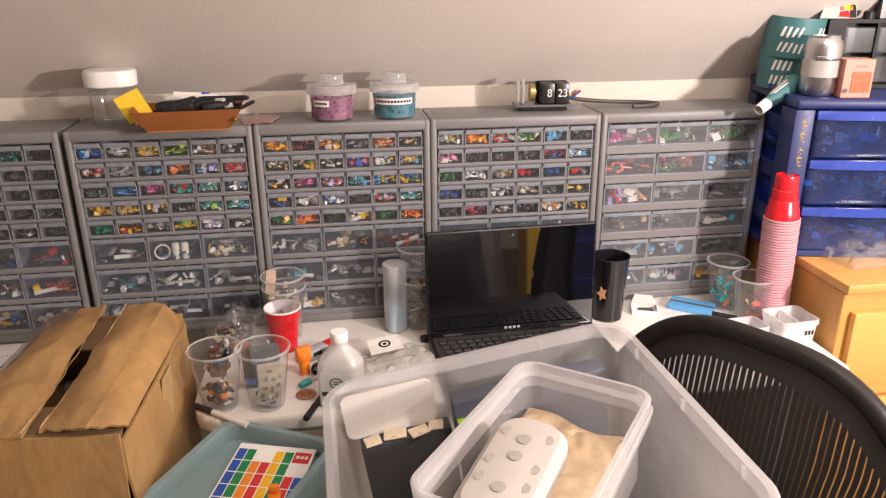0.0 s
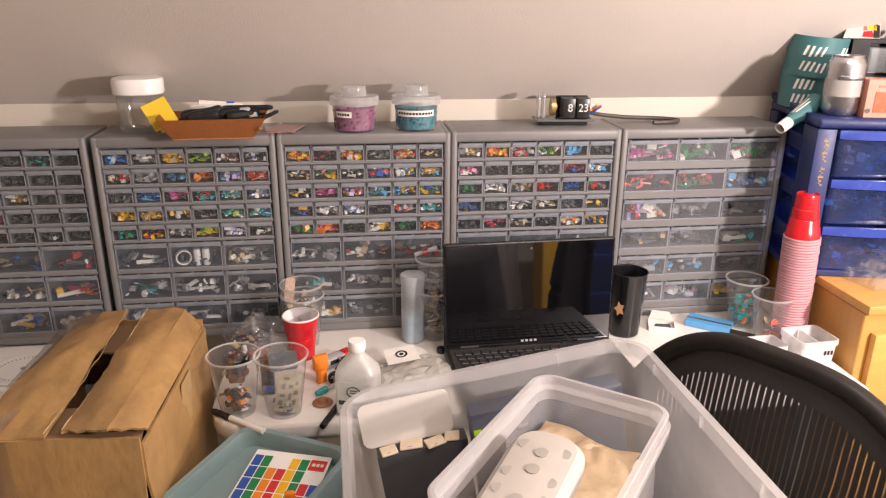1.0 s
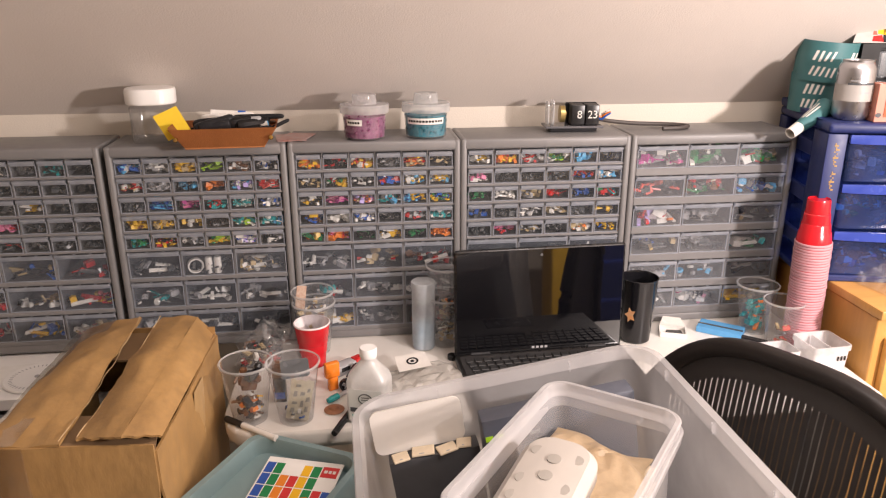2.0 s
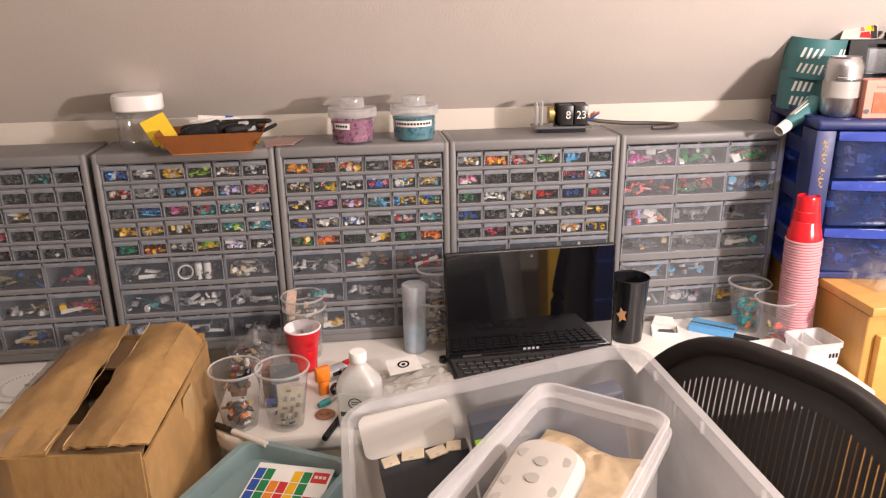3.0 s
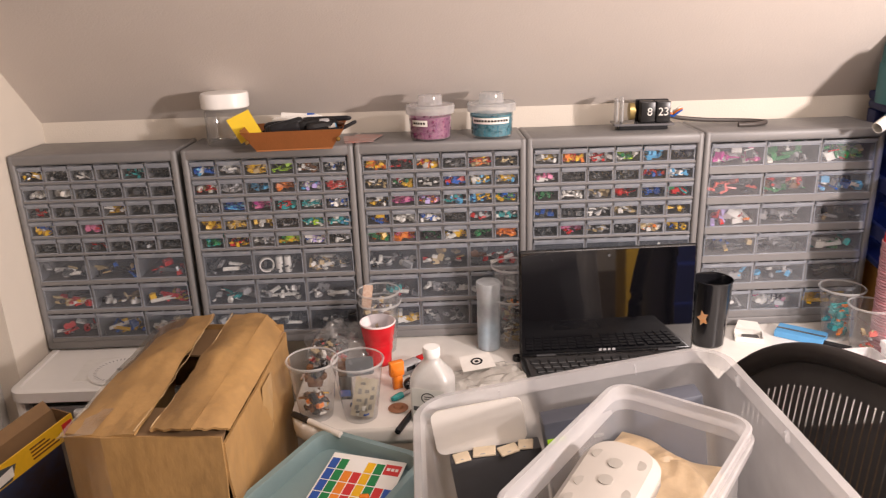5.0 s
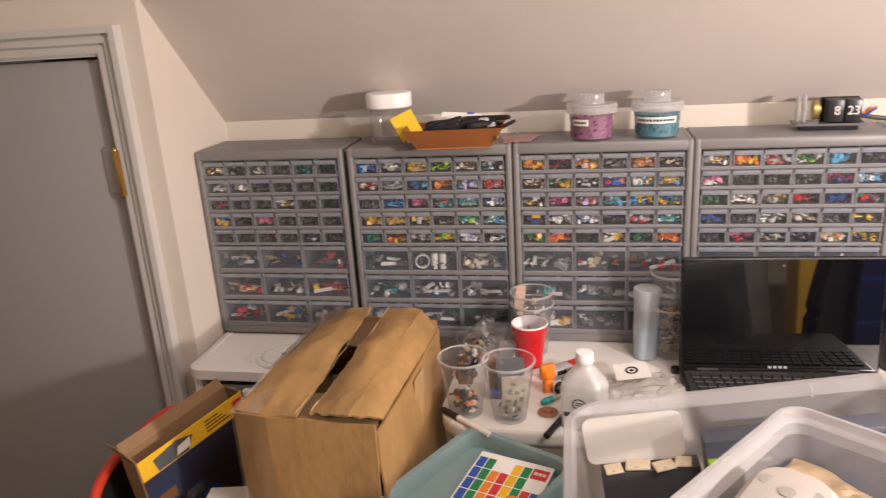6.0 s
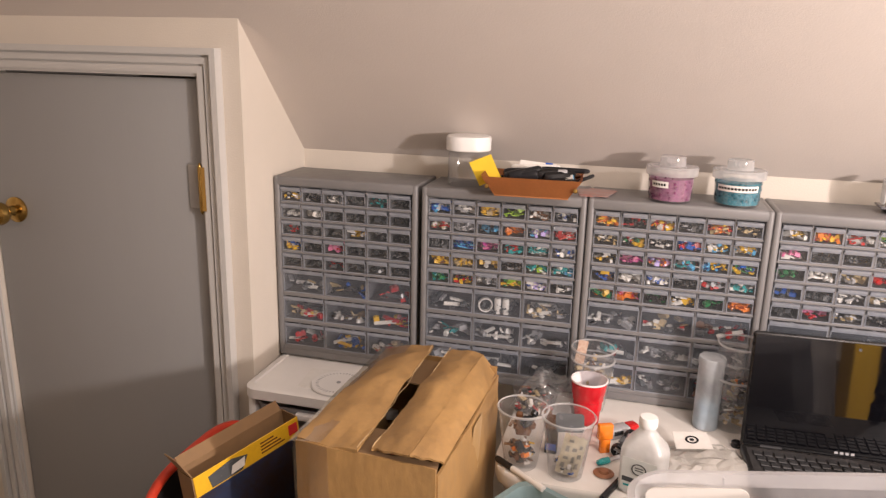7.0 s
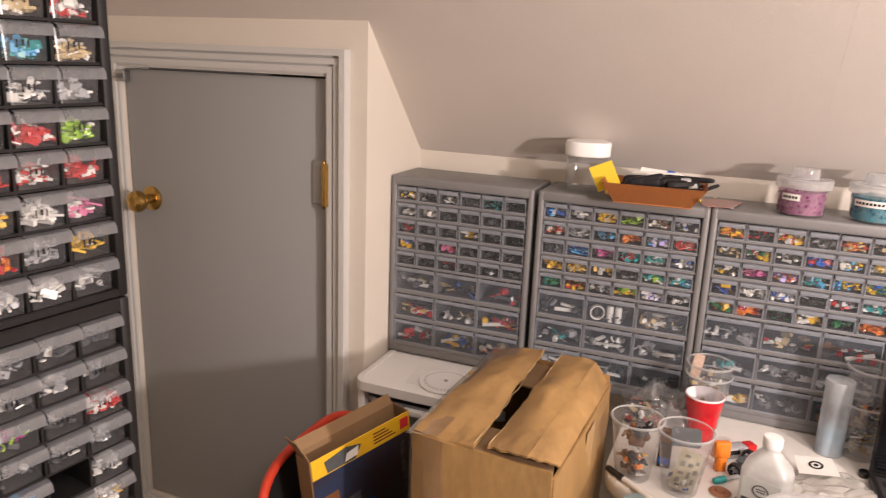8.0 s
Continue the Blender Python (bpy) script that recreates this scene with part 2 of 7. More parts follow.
# ---- the attic room ----
DOOR_Y, KNEE_Y, KNEE_Z, CHEEK = 1.466, 1.765, 1.250, -0.984
SL = (1.556 - KNEE_Z) / (KNEE_Y - DOOR_Y)            # rise of the sloped ceiling
CEIL = 2.35
SLOPE_TOP_Y = KNEE_Y - (CEIL - KNEE_Z) / SL
XL, XR, YB = -2.3, 2.6, -2.4
bm = bmesh.new()
box(bm, XL - 0.1, YB - 0.1, -0.1, XR + 0.1, KNEE_Y + 0.1, 0.0)
solo("floor", bm, M_FLOOR, "brown carpeted attic room floor", "floor", kind="structure")
bm = bmesh.new()
box(bm, CHEEK - 0.1, KNEE_Y, 0.0, XR, KNEE_Y + 0.1, KNEE_Z + 0.05)
solo("wall_north", bm, M_WALL, "low cream painted knee wall under the slope", "wall", kind="structure")
bm = bmesh.new()
box(bm, CHEEK - 0.1, DOOR_Y + 0.1, 0.0, CHEEK, KNEE_Y, 1.62)
solo("wall_cheek", bm, M_WALL, "narrow cream painted return wall beside the door", "wall", kind="structure")
# sloped ceiling, a thick slab
bm = bmesh.new()
v = [(y, z) for y, z in ((KNEE_Y + 0.1, KNEE_Z - 0.1 * SL), (SLOPE_TOP_Y, CEIL), (SLOPE_TOP_Y, CEIL + 0.14), (KNEE_Y + 0.1, KNEE_Z - 0.1 * SL + 0.14))]
a = [bm.verts.new((XL, y, z)) for y, z in v]
b = [bm.verts.new((XR, y, z)) for y, z in v]
for i in range(4):
    bm.faces.new((a[i], a[(i + 1) % 4], b[(i + 1) % 4], b[i]))
bm.faces.new(a[::-1])
bm.faces.new(b)
solo("ceiling_slope", bm, M_SLOPE, "sloped cream painted attic ceiling with faint seams", "ceiling", kind="structure")
bm = bmesh.new()
box(bm, XL, YB, CEIL, XR, SLOPE_TOP_Y, CEIL + 0.1)
solo("ceiling", bm, M_SLOPE, "flat cream painted attic ceiling", "ceiling", kind="structure")
for nm, c in (("wall_west", (XL - 0.1, YB, 0, XL, KNEE_Y, CEIL + 0.1)), ("wall_east", (XR, YB, 0, XR + 0.1, KNEE_Y + 0.1, CEIL + 0.1)), ("wall_south", (XL - 0.1, YB - 0.1, 0, XR + 0.1, YB, CEIL + 0.1))):
    bm = bmesh.new()
    box(bm, *c)
    solo(nm, bm, M_WALL, "plain cream painted attic room wall", "wall", kind="structure")
# wall with the low attic door
DX0, DX1, DZ0, DZ1 = -1.70, -1.088, 0.20, 1.434
bm = bmesh.new()
box(bm, XL, DOOR_Y, 0, DX0, DOOR_Y + 0.1, 1.60)
box(bm, DX1, DOOR_Y, 0, CHEEK, DOOR_Y + 0.1, 1.60)
box(bm, DX0, DOOR_Y, 0, DX1, DOOR_Y + 0.1, DZ0)
box(bm, DX0, DOOR_Y, DZ1, DX1, DOOR_Y + 0.1, 1.60)
solo("wall_door", bm, M_WALL, "cream painted knee wall around the attic door", "wall", kind="structure")


def door():
    d = thing("door_1", "low flat grey-white attic door, closed, with brass knob", "door", kind="structure")
    bm = bmesh.new()
    box(bm, DX0 + 0.004, DOOR_Y + 0.012, DZ0 + 0.004, DX1 - 0.005, DOOR_Y + 0.05, DZ1 - 0.006, 0.002)
    part("door_leaf", bm, M_DOOR, d)
    w = 0.06
    # moulded casing: three steps, mitred by overlap of profiles
    def casing(name, p, q, inward):
        bm = bmesh.new()
        for o0, o1, t in ((0.0, 0.007, 0.006), (0.007, 0.022, 0.013), (0.022, 0.027, 0.008), (0.027, 0.041, 0.017), (0.041, 0.046, 0.011), (0.046, w, 0.026)):
            pts = []
            for (x, z), (ix, iz) in ((p, inward[0]), (q, inward[1])):
                pts.append(((x + ix * o0, z + iz * o0), (x + ix * o1, z + iz * o1)))
            (a0, a1), (b0, b1) = pts
            vs = [bm.verts.new((x, y, z)) for y in (DOOR_Y, DOOR_Y - t) for x, z in (a0, a1, b1, b0)]
            for f in ((4, 5, 6, 7), (0, 1, 5, 4), (1, 2, 6, 5), (2, 3, 7, 6), (3, 0, 4, 7)):
                bm.faces.new([vs[i] for i in f])
        part(name, bm, M_TRIM, d, "white moulded casing")
    casing("casing", (DX1, DZ0), (DX1, DZ1), ((1, -1), (1, 1)))
    casing("casing", (DX0, DZ1), (DX0, DZ0), ((-1, 1), (-1, -1)))
    casing("casing", (DX0, DZ1), (DX1, DZ1), ((-1, 1), (1, 1)))
    casing("casing", (DX0, DZ0), (DX1, DZ0), ((-1, -1), (1, -1)))
    k = pose(DX0 + 0.07, DOOR_Y + 0.012, 1.095, 90, 0, 0)
    bm = bmesh.new()
    lathe(bm, [(0.0, 0.0), (0.032, 0.0), (0.032, 0.004), (0.026, 0.008), (0.013, 0.012), (0.011, 0.03), (0.018, 0.036), (0.027, 0.046), (0.029, 0.056), (0.025, 0.066), (0.014, 0.071), (0.006, 0.069)], 32, cap0=False)
    part("door_knob", bm, M_BRASS, d, "polished brass knob", k)
    for z in (1.188, 0.36):
        h = part("hinge", box(box(bmesh.new(), DX1 - 0.013, DOOR_Y - 0.004, z - 0.05, DX1 + 0.0035, DOOR_Y + 0.0115, z + 0.05, 0.001), DX1 + 0.0036, DOOR_Y - 0.0155, z - 0.05, DX1 + 0.012, DOOR_Y - 0.0135, z + 0.05), M_BRASS, d, "brass butt hinge")
        part("hinge_leaf", box(bmesh.new(), DX1 - 0.045, DOOR_Y + 0.0085, z - 0.05, DX1 - 0.0135, DOOR_Y + 0.0115, z + 0.05, 0.0008, 1), surface("painted_leaf", (0.36, 0.35, 0.34), 0.5), h, "grey painted leaf")
        bm = bmesh.new()
        lathe(bm, [(0.0, -0.06), (0.004, -0.054), (0.005, -0.05), (0.005, 0.05), (0.004, 0.054), (0.0, 0.06)], 12, m=Matrix.Translation((DX1 - 0.002, DOOR_Y - 0.010, z)))
        part("hinge_pin", bm, M_BRASS, h)
    bm = bmesh.new()
    box(bm, DX0 - 0.008, DOOR_Y - 0.012, 1.395, DX0 + 0.022, DOOR_Y + 0.010, 1.425, 0.002)
    lathe(bm, [(0.0, 0.0), (0.006, 0.001), (0.006, 0.022), (0.0, 0.023)], 12, m=pose(DX0 + 0.016, DOOR_Y - 0.012, 1.41, 90))
    part("latch", bm, M_STEEL, d, "small metal catch")


door()

# seams in the sloped ceiling
for sx in (-0.056, 1.164):
    bm = bmesh.new()
    L = (CEIL - KNEE_Z) / SL
    m = Matrix.Translation((sx, KNEE_Y, KNEE_Z)) @ Matrix.Rotation(math.atan2(SL, -1), 4, "X")
    box(bm, -0.0012, 0.0, -0.0005, 0.0012, L * math.sqrt(1 + SL * SL), 0.0002, m=m)
    solo("trim", bm, M_SLOPE, "faint painted seam of the sloped ceiling boards", "trim", kind="structure")

# ---- drawer cabinets ----
CH, CD = 0.455, 0.16
FRONT = 1.585


def brick_bits(bm, colours, x0, x1, y0, y1, z0, amount, size, keys):
    """A heap of small toy pieces: studded bricks, plates, pins, wheels and bent bars."""
    n = int(amount)
    for i in range(n):
        c = keys[random.choice(colours)]
        s = size * random.uniform(0.6, 1.25)
        layer = i / max(1, n)
        z = z0 + s * 0.3 + layer * random.uniform(0.2, 1.0) * size * 1.6
        m = pose(random.uniform(x0 + s * .4, x1 - s * .4), random.uniform(y0 + s * .4, y1 - s * .4), z, random.uniform(-24, 24), random.uniform(-24, 24), random.uniform(0, 360))
        k = random.random()
        if k < 0.12:
            w, d, h = s * random.uniform(1.0, 2.2), s * random.uniform(0.35, 0.6), s * 0.2
            box(bm, -w / 2, -d / 2, -h / 2, w / 2, d / 2, h / 2, mi=c, m=m)
        elif k < 0.56:
            w, d, h = s * random.choice((0.6, 1.0, 1.3)), s * random.choice((0.5, 0.8)), s * random.choice((0.25, 0.6, 0.7))
            box(bm, -w / 2, -d / 2, -h / 2, w / 2, d / 2, h / 2, mi=c, m=m)
            for sx in (-w / 4, w / 4):
                lathe(bm, [(s * 0.15, 0), (s * 0.15, s * 0.12)], 6, c, m @ Matrix.Translation((sx, 0, h / 2)), cap0=False)
        elif k < 0.66:
            lathe(bm, [(s * 0.34, -s * 0.14), (s * 0.4, 0), (s * 0.34, s * 0.14)], 9, c, m)
        elif k < 0.74:
            lathe(bm, [(s * 0.24, -s * 0.1), (s * 0.42, -s * 0.1), (s * 0.42, s * 0.1), (s * 0.24, s * 0.1), (s * 0.24, -s * 0.1)], 10, c, m, cap0=False, cap1=False)
        elif k < 0.92:
            box(bm, -s * 0.7, -s * 0.12, -s * 0.1, s * 0.7, s * 0.12, s * 0.1, mi=c, m=m)
        else:
            box(bm, -s * 0.5, -s * 0.15, -s * 0.12, s * 0.3, s * 0.15, s * 0.12, mi=c, m=m)
            box(bm, s * 0.1, -s * 0.15, 0, s * 0.3, s * 0.15, s * 0.7, mi=c, m=m)
    return bm


def heap(colours, w, d, z0, amount, size):
    cs = sorted(set(colours))
    keys = {c: i for i, c in enumerate(cs)}
    bm = bmesh.new()
    brick_bits(bm, colours, -w / 2, w / 2, -d / 2, d / 2, z0, amount, size, keys)
    return to_mesh("filling", bm, [PL[c] for c in cs], smooth=0)


def drawer_mesh(w, h, clear_mat):
    """A clear drawer, an open tray; the front lies at y = 0, the bottom at z = 0. The pull lip is a mesh of its own."""
    d, t = 0.135, 0.0016
    bm = bmesh.new()
    tub(bm, [(w, d, 0.0015, 0), (w, d, 0.0015, h - 0.004)], n=1, closed_bottom=False, m=Matrix.Translation((0, d / 2, 0)))
    bm.verts.ensure_lookup_table()
    bm.faces.new([bm.verts[i] for i in range(8)])
    body = to_mesh("drawer", bm, clear_mat, smooth=0)
    bm = bmesh.new()
    e = 0.002
    prof = [(-0.0001, h - max(0.0105, h * 0.19)), (-0.0018, h - max(0.0105, h * 0.19)), (-0.0018, h - 0.0065), (-0.0075, h - 0.0055), (-0.0075, h - 0.0012), (-0.0001, h - 0.0003)]
    for f0, f1 in ((-w / 2 + 0.001, w / 2 - 0.001),):
        a = [bm.verts.new((f0, y, z)) for y, z in prof]
        b = [bm.verts.new((f1, y, z)) for y, z in prof]
        for i in range(len(prof)):
            bm.faces.new((a[i], a[(i + 1) % len(prof)], b[(i + 1) % len(prof)], b[i]))
        bm.faces.new(a)
        bm.faces.new(b[::-1])
    lip = to_mesh("pull_lip", bm, M_LIP, smooth=0)
    bm = bmesh.new()
    for c in ((-w / 2, 0.0, w / 2, e), (-w / 2, e, -w / 2 + e, h - 0.010), (w / 2 - e, e, w / 2, h - 0.010)):
        box(bm, c[0], -0.0016, c[1], c[2], -0.0001, c[3])
    return body, lip, to_mesh("border", bm, M_LIP, smooth=0)


DRAWER_MESH = {}


def cabinet(m, rows, fills, label, CW):
    """rows: (drawers in the row, height). fills: one string a row, the drawers' colours between blanks."""
    cab = thing("drawer_cabinet", label, "drawer cabinet", m, "grey drawer cabinets along the wall")
    side, top = 0.0145, 0.024
    for name, c in (("side_panel", (-CW / 2, 0, 0.0, -CW / 2 + side, CD, CH, 0.0055, 3)), ("side_panel", (CW / 2 - side, 0, 0.0, CW / 2, CD, CH, 0.0055, 3)),
                    ("top_panel", (-CW / 2 + 0.004, 0.0005, CH - top, CW / 2 - 0.004, CD - 0.001, CH - 0.0005, 0.006, 3)), ("base_panel", (-CW / 2 + 0.004, 0.0005, 0.0005, CW / 2 - 0.004, CD - 0.001, 0.0195, 0.004, 2)),
                    ("back_panel", (-CW / 2 + side - 0.002, CD - 0.004, 0.01, CW / 2 - side + 0.002, CD - 0.0015, CH - 0.01))):
        part(name, box(bmesh.new(), *c), M_CAB, cab)
    inner = CW - 2 * side
    z = CH - top
    for (n, h), fill in zip(rows, fills):
        z -= h
        bm = bmesh.new()
        rail = 0.0045 if n > 3 else 0.016 if len(rows) == 6 else 0.0085
        box(bm, -inner / 2, 0.006, z + rail * 0.4, inner / 2, CD - 0.006, z + rail, 0.001, 1)
        box(bm, -inner / 2, 0.0025, z - 0.001, inner / 2, 0.009, z + rail, 0.0015, 1)
        if n < 4:
            # thin dark boxes stand in for the shadow gaps under the row above
            for i in range(n):
                for a0, a1 in ((0.08, 0.36), (0.42, 0.66), (0.72, 0.94)):
                    x0 = -inner / 2 + inner * i / n
                    box(bm, x0 + inner / n * a0, 0.0019, z + h - 0.0036, x0 + inner / n * a1, 0.0062, z + h - 0.0014, mi=1)
        for i in range(1, n):
            x = -inner / 2 + inner * i / n
            box(bm, x - 0.0012, 0.006, z + rail, x + 0.0012, CD - 0.006, z + h)
        part("divider", bm, [M_CAB, M_DARK], cab)
        w, dh = inner / n - 0.0042, h - rail - 0.0015
        key = (round(w, 4), round(dh, 5))
        if key not in DRAWER_MESH:
            DRAWER_MESH[key] = drawer_mesh(*key, M_CLOUDY if len(rows) == 6 else M_WIDE if n < 4 else M_CLEAR)
        for i, colours in enumerate((fill.split() + ["."] * n)[:n]):
            x = -inner / 2 + inner * (i + 0.5) / n
            body, lip, border = DRAWER_MESH[key]
            d = part("drawer", body, None, cab, m=Matrix.Translation((x + random.uniform(-0.0006, 0.0006), 0.004 + random.uniform(0, 0.003), z + rail)))
            part("pull_lip", lip, None, d)
            part("border", border, None, d)
            few = colours.count(".")
            colours = colours.replace(".", "")
            if colours:
                big = n < 4
                amount = (26 if len(rows) == 6 else 44) // (1 + few) + 3
                if big and few and random.random() < 0.55:
                    # a few long studded strips among the loose pieces
                    for q in range(random.choice((1, 2, 3))):
                        L = random.uniform(0.035, 0.062)
                        bm = box(bmesh.new(), -L / 2, -0.004, 0, L / 2, 0.004, 0.004)
                        for u in range(int(L / 0.008)):
                            lathe(bm, [(0.0024, 0.004), (0.0024, 0.0056)], 8, m=Matrix.Translation((-L / 2 + 0.004 + 0.008 * u, 0, 0)), cap0=False)
                        part("long_plate", bm, PL[random.choice(colours + "w")], d, m=pose(random.uniform(-0.02, 0.02), 0.014 + 0.012 * q, 0.012 + 0.006 * q, random.uniform(-10, 50), random.uniform(-14, 14), random.uniform(-22, 22)))
                part("filling", heap(colours, w - 0.004, 0.042, 0.002, amount, 0.021 if len(rows) == 6 else 0.0165 if big else 0.0118), None, d, m=Matrix.Translation((0, 0.0235, 0)))
    return cab


R39 = [(6, 0.0406)] * 5 + [(3, 0.0695)] * 3

FILLS = [
    ["ykw kws wsd d. tk. k..", "sw. w. d.. d.. d.. k..", "rd. d.. d.. yw.. d.. k..", "ywb k.. rp. d.. d.. d..", "d. d.. rd.. d.. d.. d..", "nsd... bkn.. rd..", "nyrk. kwn.. yrk.", "rwsd.. byd.. wrn.."],
    ["baw sw yn l.. wu wbsk", "wrn s ak o.. wav rcw", "d abb pmd tr tw wsb", "yyu yn yw. ks wlt taw", "gtd ykr dws gly bvw kws", "sd.. d... wnsd.", "tsw.. swd.. wsd..", "s... d... d..."],
    ["yno rk royw dks nyro kn.", "kwn rwgyk wk rb ywa ywa", "ykw pm npvo ratw bay ybg", "byu w wb kd rds wtd", "oyg rop gk. ykw kg. o", "wsk. nwrd.. rud.", "trd.. wsd. ws..", "ywn. wsd... ru.."],
    ["wy. ryo wrs lwgs a.. dk.", "pw. dk. dk.. d. rb. aw.", "g.. w.. sn. r.. bk. gtr.", "bd. d.. ws. wn. sd. yd..", "d.. rp.. sn. ks. onw ykb", "sd. d.. wd.", "sd. ns. d..", "d.. d.. s.."],
    ["wpdsm swgd. wglrn", "ccd. rgund wba.", "wwrov. sks.. kns..", "ndbs.. sds.. gtw...", "ads.. asw.. dk...", "sw.. wsp.. yyn.."],
]
CX = [-0.802, -0.428, -0.058, 0.318, 0.706]
WIDTH = [0.359, 0.367, 0.369, 0.382, 0.391]
R18 = [(3, 0.0685)] * 6
LABELS = ["grey plastic drawer cabinet, half empty, beside the door wall", "grey plastic drawer cabinet full of mixed toy bricks", "grey plastic drawer cabinet full of bright toy bricks",
          "grey plastic drawer cabinet behind the laptop, sparsely filled", "grey plastic cabinet with eighteen wide clear drawers"]
for i, (x, turn) in enumerate(zip(CX, (0.0, 0.2, 0.0, 0.0, 0.0))):
    c = cabinet(pose(x, FRONT + (0.004 if i == 0 else 0.0), 0.7505, 0, 0, turn), R18 if i == 4 else R39, FILLS[i], LABELS[i], WIDTH[i])
    if i == 4:
        drawers = [o for o in c.children if o.name.startswith("drawer")]
        ink = surface("marker_ink", (0.02, 0.02, 0.03), 0.6)
        for k, body in ((5, "123"), (16, "134")):
            part("number", text_mesh("number", body, 0.02, ink, 0.0002), None, drawers[k], m=pose(0.0, -0.0006, 0.03, 90, 0, 0))

# loose things in single drawers: a tape roll, two white tubes
white_tape = PL["w"]
bm = bmesh.new()
lathe(bm, [(0.014, 0.0), (0.017, 0.0), (0.017, 0.012), (0.014, 0.012), (0.014, 0.0)], 20, cap0=False, cap1=False)
solo("tape_roll", bm, white_tape, "small roll of white tape inside a clear drawer", "tape roll", pose(-0.461, FRONT + 0.0245, 0.750 + 0.1675 + 0.0195, 90, 0, 20))
for dx in (0.0, 0.019):
    bm = bmesh.new()
    lathe(bm, [(0.0, 0.0), (0.007, 0.0), (0.008, 0.002), (0.008, 0.034), (0.0065, 0.037), (0.0, 0.037)], 14)
    solo("small_tube", bm, white_tape, "short white plastic tube standing in a clear drawer", "tube", pose(-0.430 + dx, FRONT + 0.018, 0.750 + 0.169), group="white tubes in a drawer")

# ---- desk ----
TOP = 0.75


def desk():
    d = thing("desk", "white laminate desk with a rounded corner, crowded with parts", "desk", Matrix())
    x0, x1, y0, y1, r = -0.362, 0.922, 1.207, 1.764, 0.075
    out = [(x1, y0), (x1, y1), (x0, y1)] + [(x0 + r - r * math.cos(radians(a)), y0 + r - r * math.sin(radians(a))) for a in range(0, 91, 10)]
    bm = bmesh.new()
    slab(bm, out, TOP - 0.035, TOP)
    bmesh.ops.bevel(bm, geom=[e for e in bm.edges if abs(e.verts[0].co.z - e.verts[1].co.z) < 1e-5], offset=0.010, segments=3, profile=0.5, affect="EDGES")
    part("desktop", bm, M_DESK, d)
    for lx, ly in ((x0 + 0.09, 1.31), (x0 + 0.09, 1.70), (x1 - 0.06, 1.31), (x1 - 0.06, 1.70)):
        bm = bmesh.new()
        lathe(bm, [(0.0, 0.0), (0.016, 0.0), (0.016, 0.012), (0.022, 0.014), (0.022, TOP - 0.04), (0.036, TOP - 0.039), (0.036, TOP - 0.0352)], 16)
        part("leg", bm, M_STEEL, d, m=Matrix.Translation((lx, ly, 0)))


desk()


def plastic_cart(name, x0, x1, y0, y1, h, n, label):
    c = thing(name, label, "drawer cart", Matrix())
    frosted = clear("cart_drawer", haze=0.45, rough=0.3, gloss=0.6, haze_colour=(0.72, 0.72, 0.73))
    w, d = x1 - x0, y1 - y0
    bm = bmesh.new()
    tub(bm, [(w - 0.01, d - 0.01, 0.03, h - 0.028), (w, d, 0.034, h - 0.024), (w, d, 0.034, h - 0.002), (w - 0.006, d - 0.006, 0.032, h), (w - 0.03, d - 0.03, 0.025, h), (w - 0.036, d - 0.036, 0.022, h - 0.003)], m=Matrix.Translation(((x0 + x1) / 2, (y0 + y1) / 2, 0)))
    part("top", bm, M_WHITE, c)
    for sx in (x0 + 0.004, x1 - 0.024):
        bm = bmesh.new()
        box(bm, sx, y0 + 0.02, 0.0, sx + 0.02, y1 - 0.006, h - 0.0285, 0.005)
        part("side_panel", bm, M_WHITE, c)
    pitch = (h - 0.05) / n
    for i in range(n):
        z = 0.02 + pitch * i
        bm = bmesh.new()
        tub(bm, [(w - 0.06, d - 0.04, 0.02, z), (w - 0.055, d - 0.03, 0.03, z + pitch - 0.03), (w - 0.05, d - 0.022, 0.03, z + pitch - 0.012), (w - 0.056, d - 0.03, 0.028, z + pitch - 0.012), (w - 0.066, d - 0.05, 0.018, z + 0.003)], m=Matrix.Translation(((x0 + x1) / 2, (y0 + y1) / 2, 0)))
        dr = part("drawer", bm, frosted, c, "frosted plastic drawer")
        bm = bmesh.new()
        box(bm, (x0 + x1) / 2 - 0.06, y0 - 0.006, z + pitch - 0.03, (x0 + x1) / 2 + 0.06, y0 + 0.01, z + pitch - 0.014, 0.004)
        part("handle", bm, M_WHITE, dr)
        bm = bmesh.new()
        box(bm, x0 + 0.025, y0 + 0.03, z - 0.009, x1 - 0.025, y1 - 0.02, z - 0.003)
        part("shelf", bm, M_WHITE, c)
    return c


plastic_cart("drawer_cart", -0.976, -0.588, 1.392, 1.762, 0.749, 3, "white plastic drawer cart with frosted drawers under a cabinet")

# ---- cups ----
def cup_bm(r0, r1, h, t=0.0009, bead=0.0018, steps=()):
    prof = [(0.0, 0.003), (r0 - 0.004, 0.003), (r0 - 0.002, 0.0), (r0, 0.001)]
    for f, bump in steps:
        r = r0 + (r1 - r0) * f
        prof += [(r, h * f), (r + bump, h * f + 0.002)]
    prof += [(r1, h - bead * 2)]
    return lathe(bmesh.new(), prof, 36, cap0=False, cap1=False)


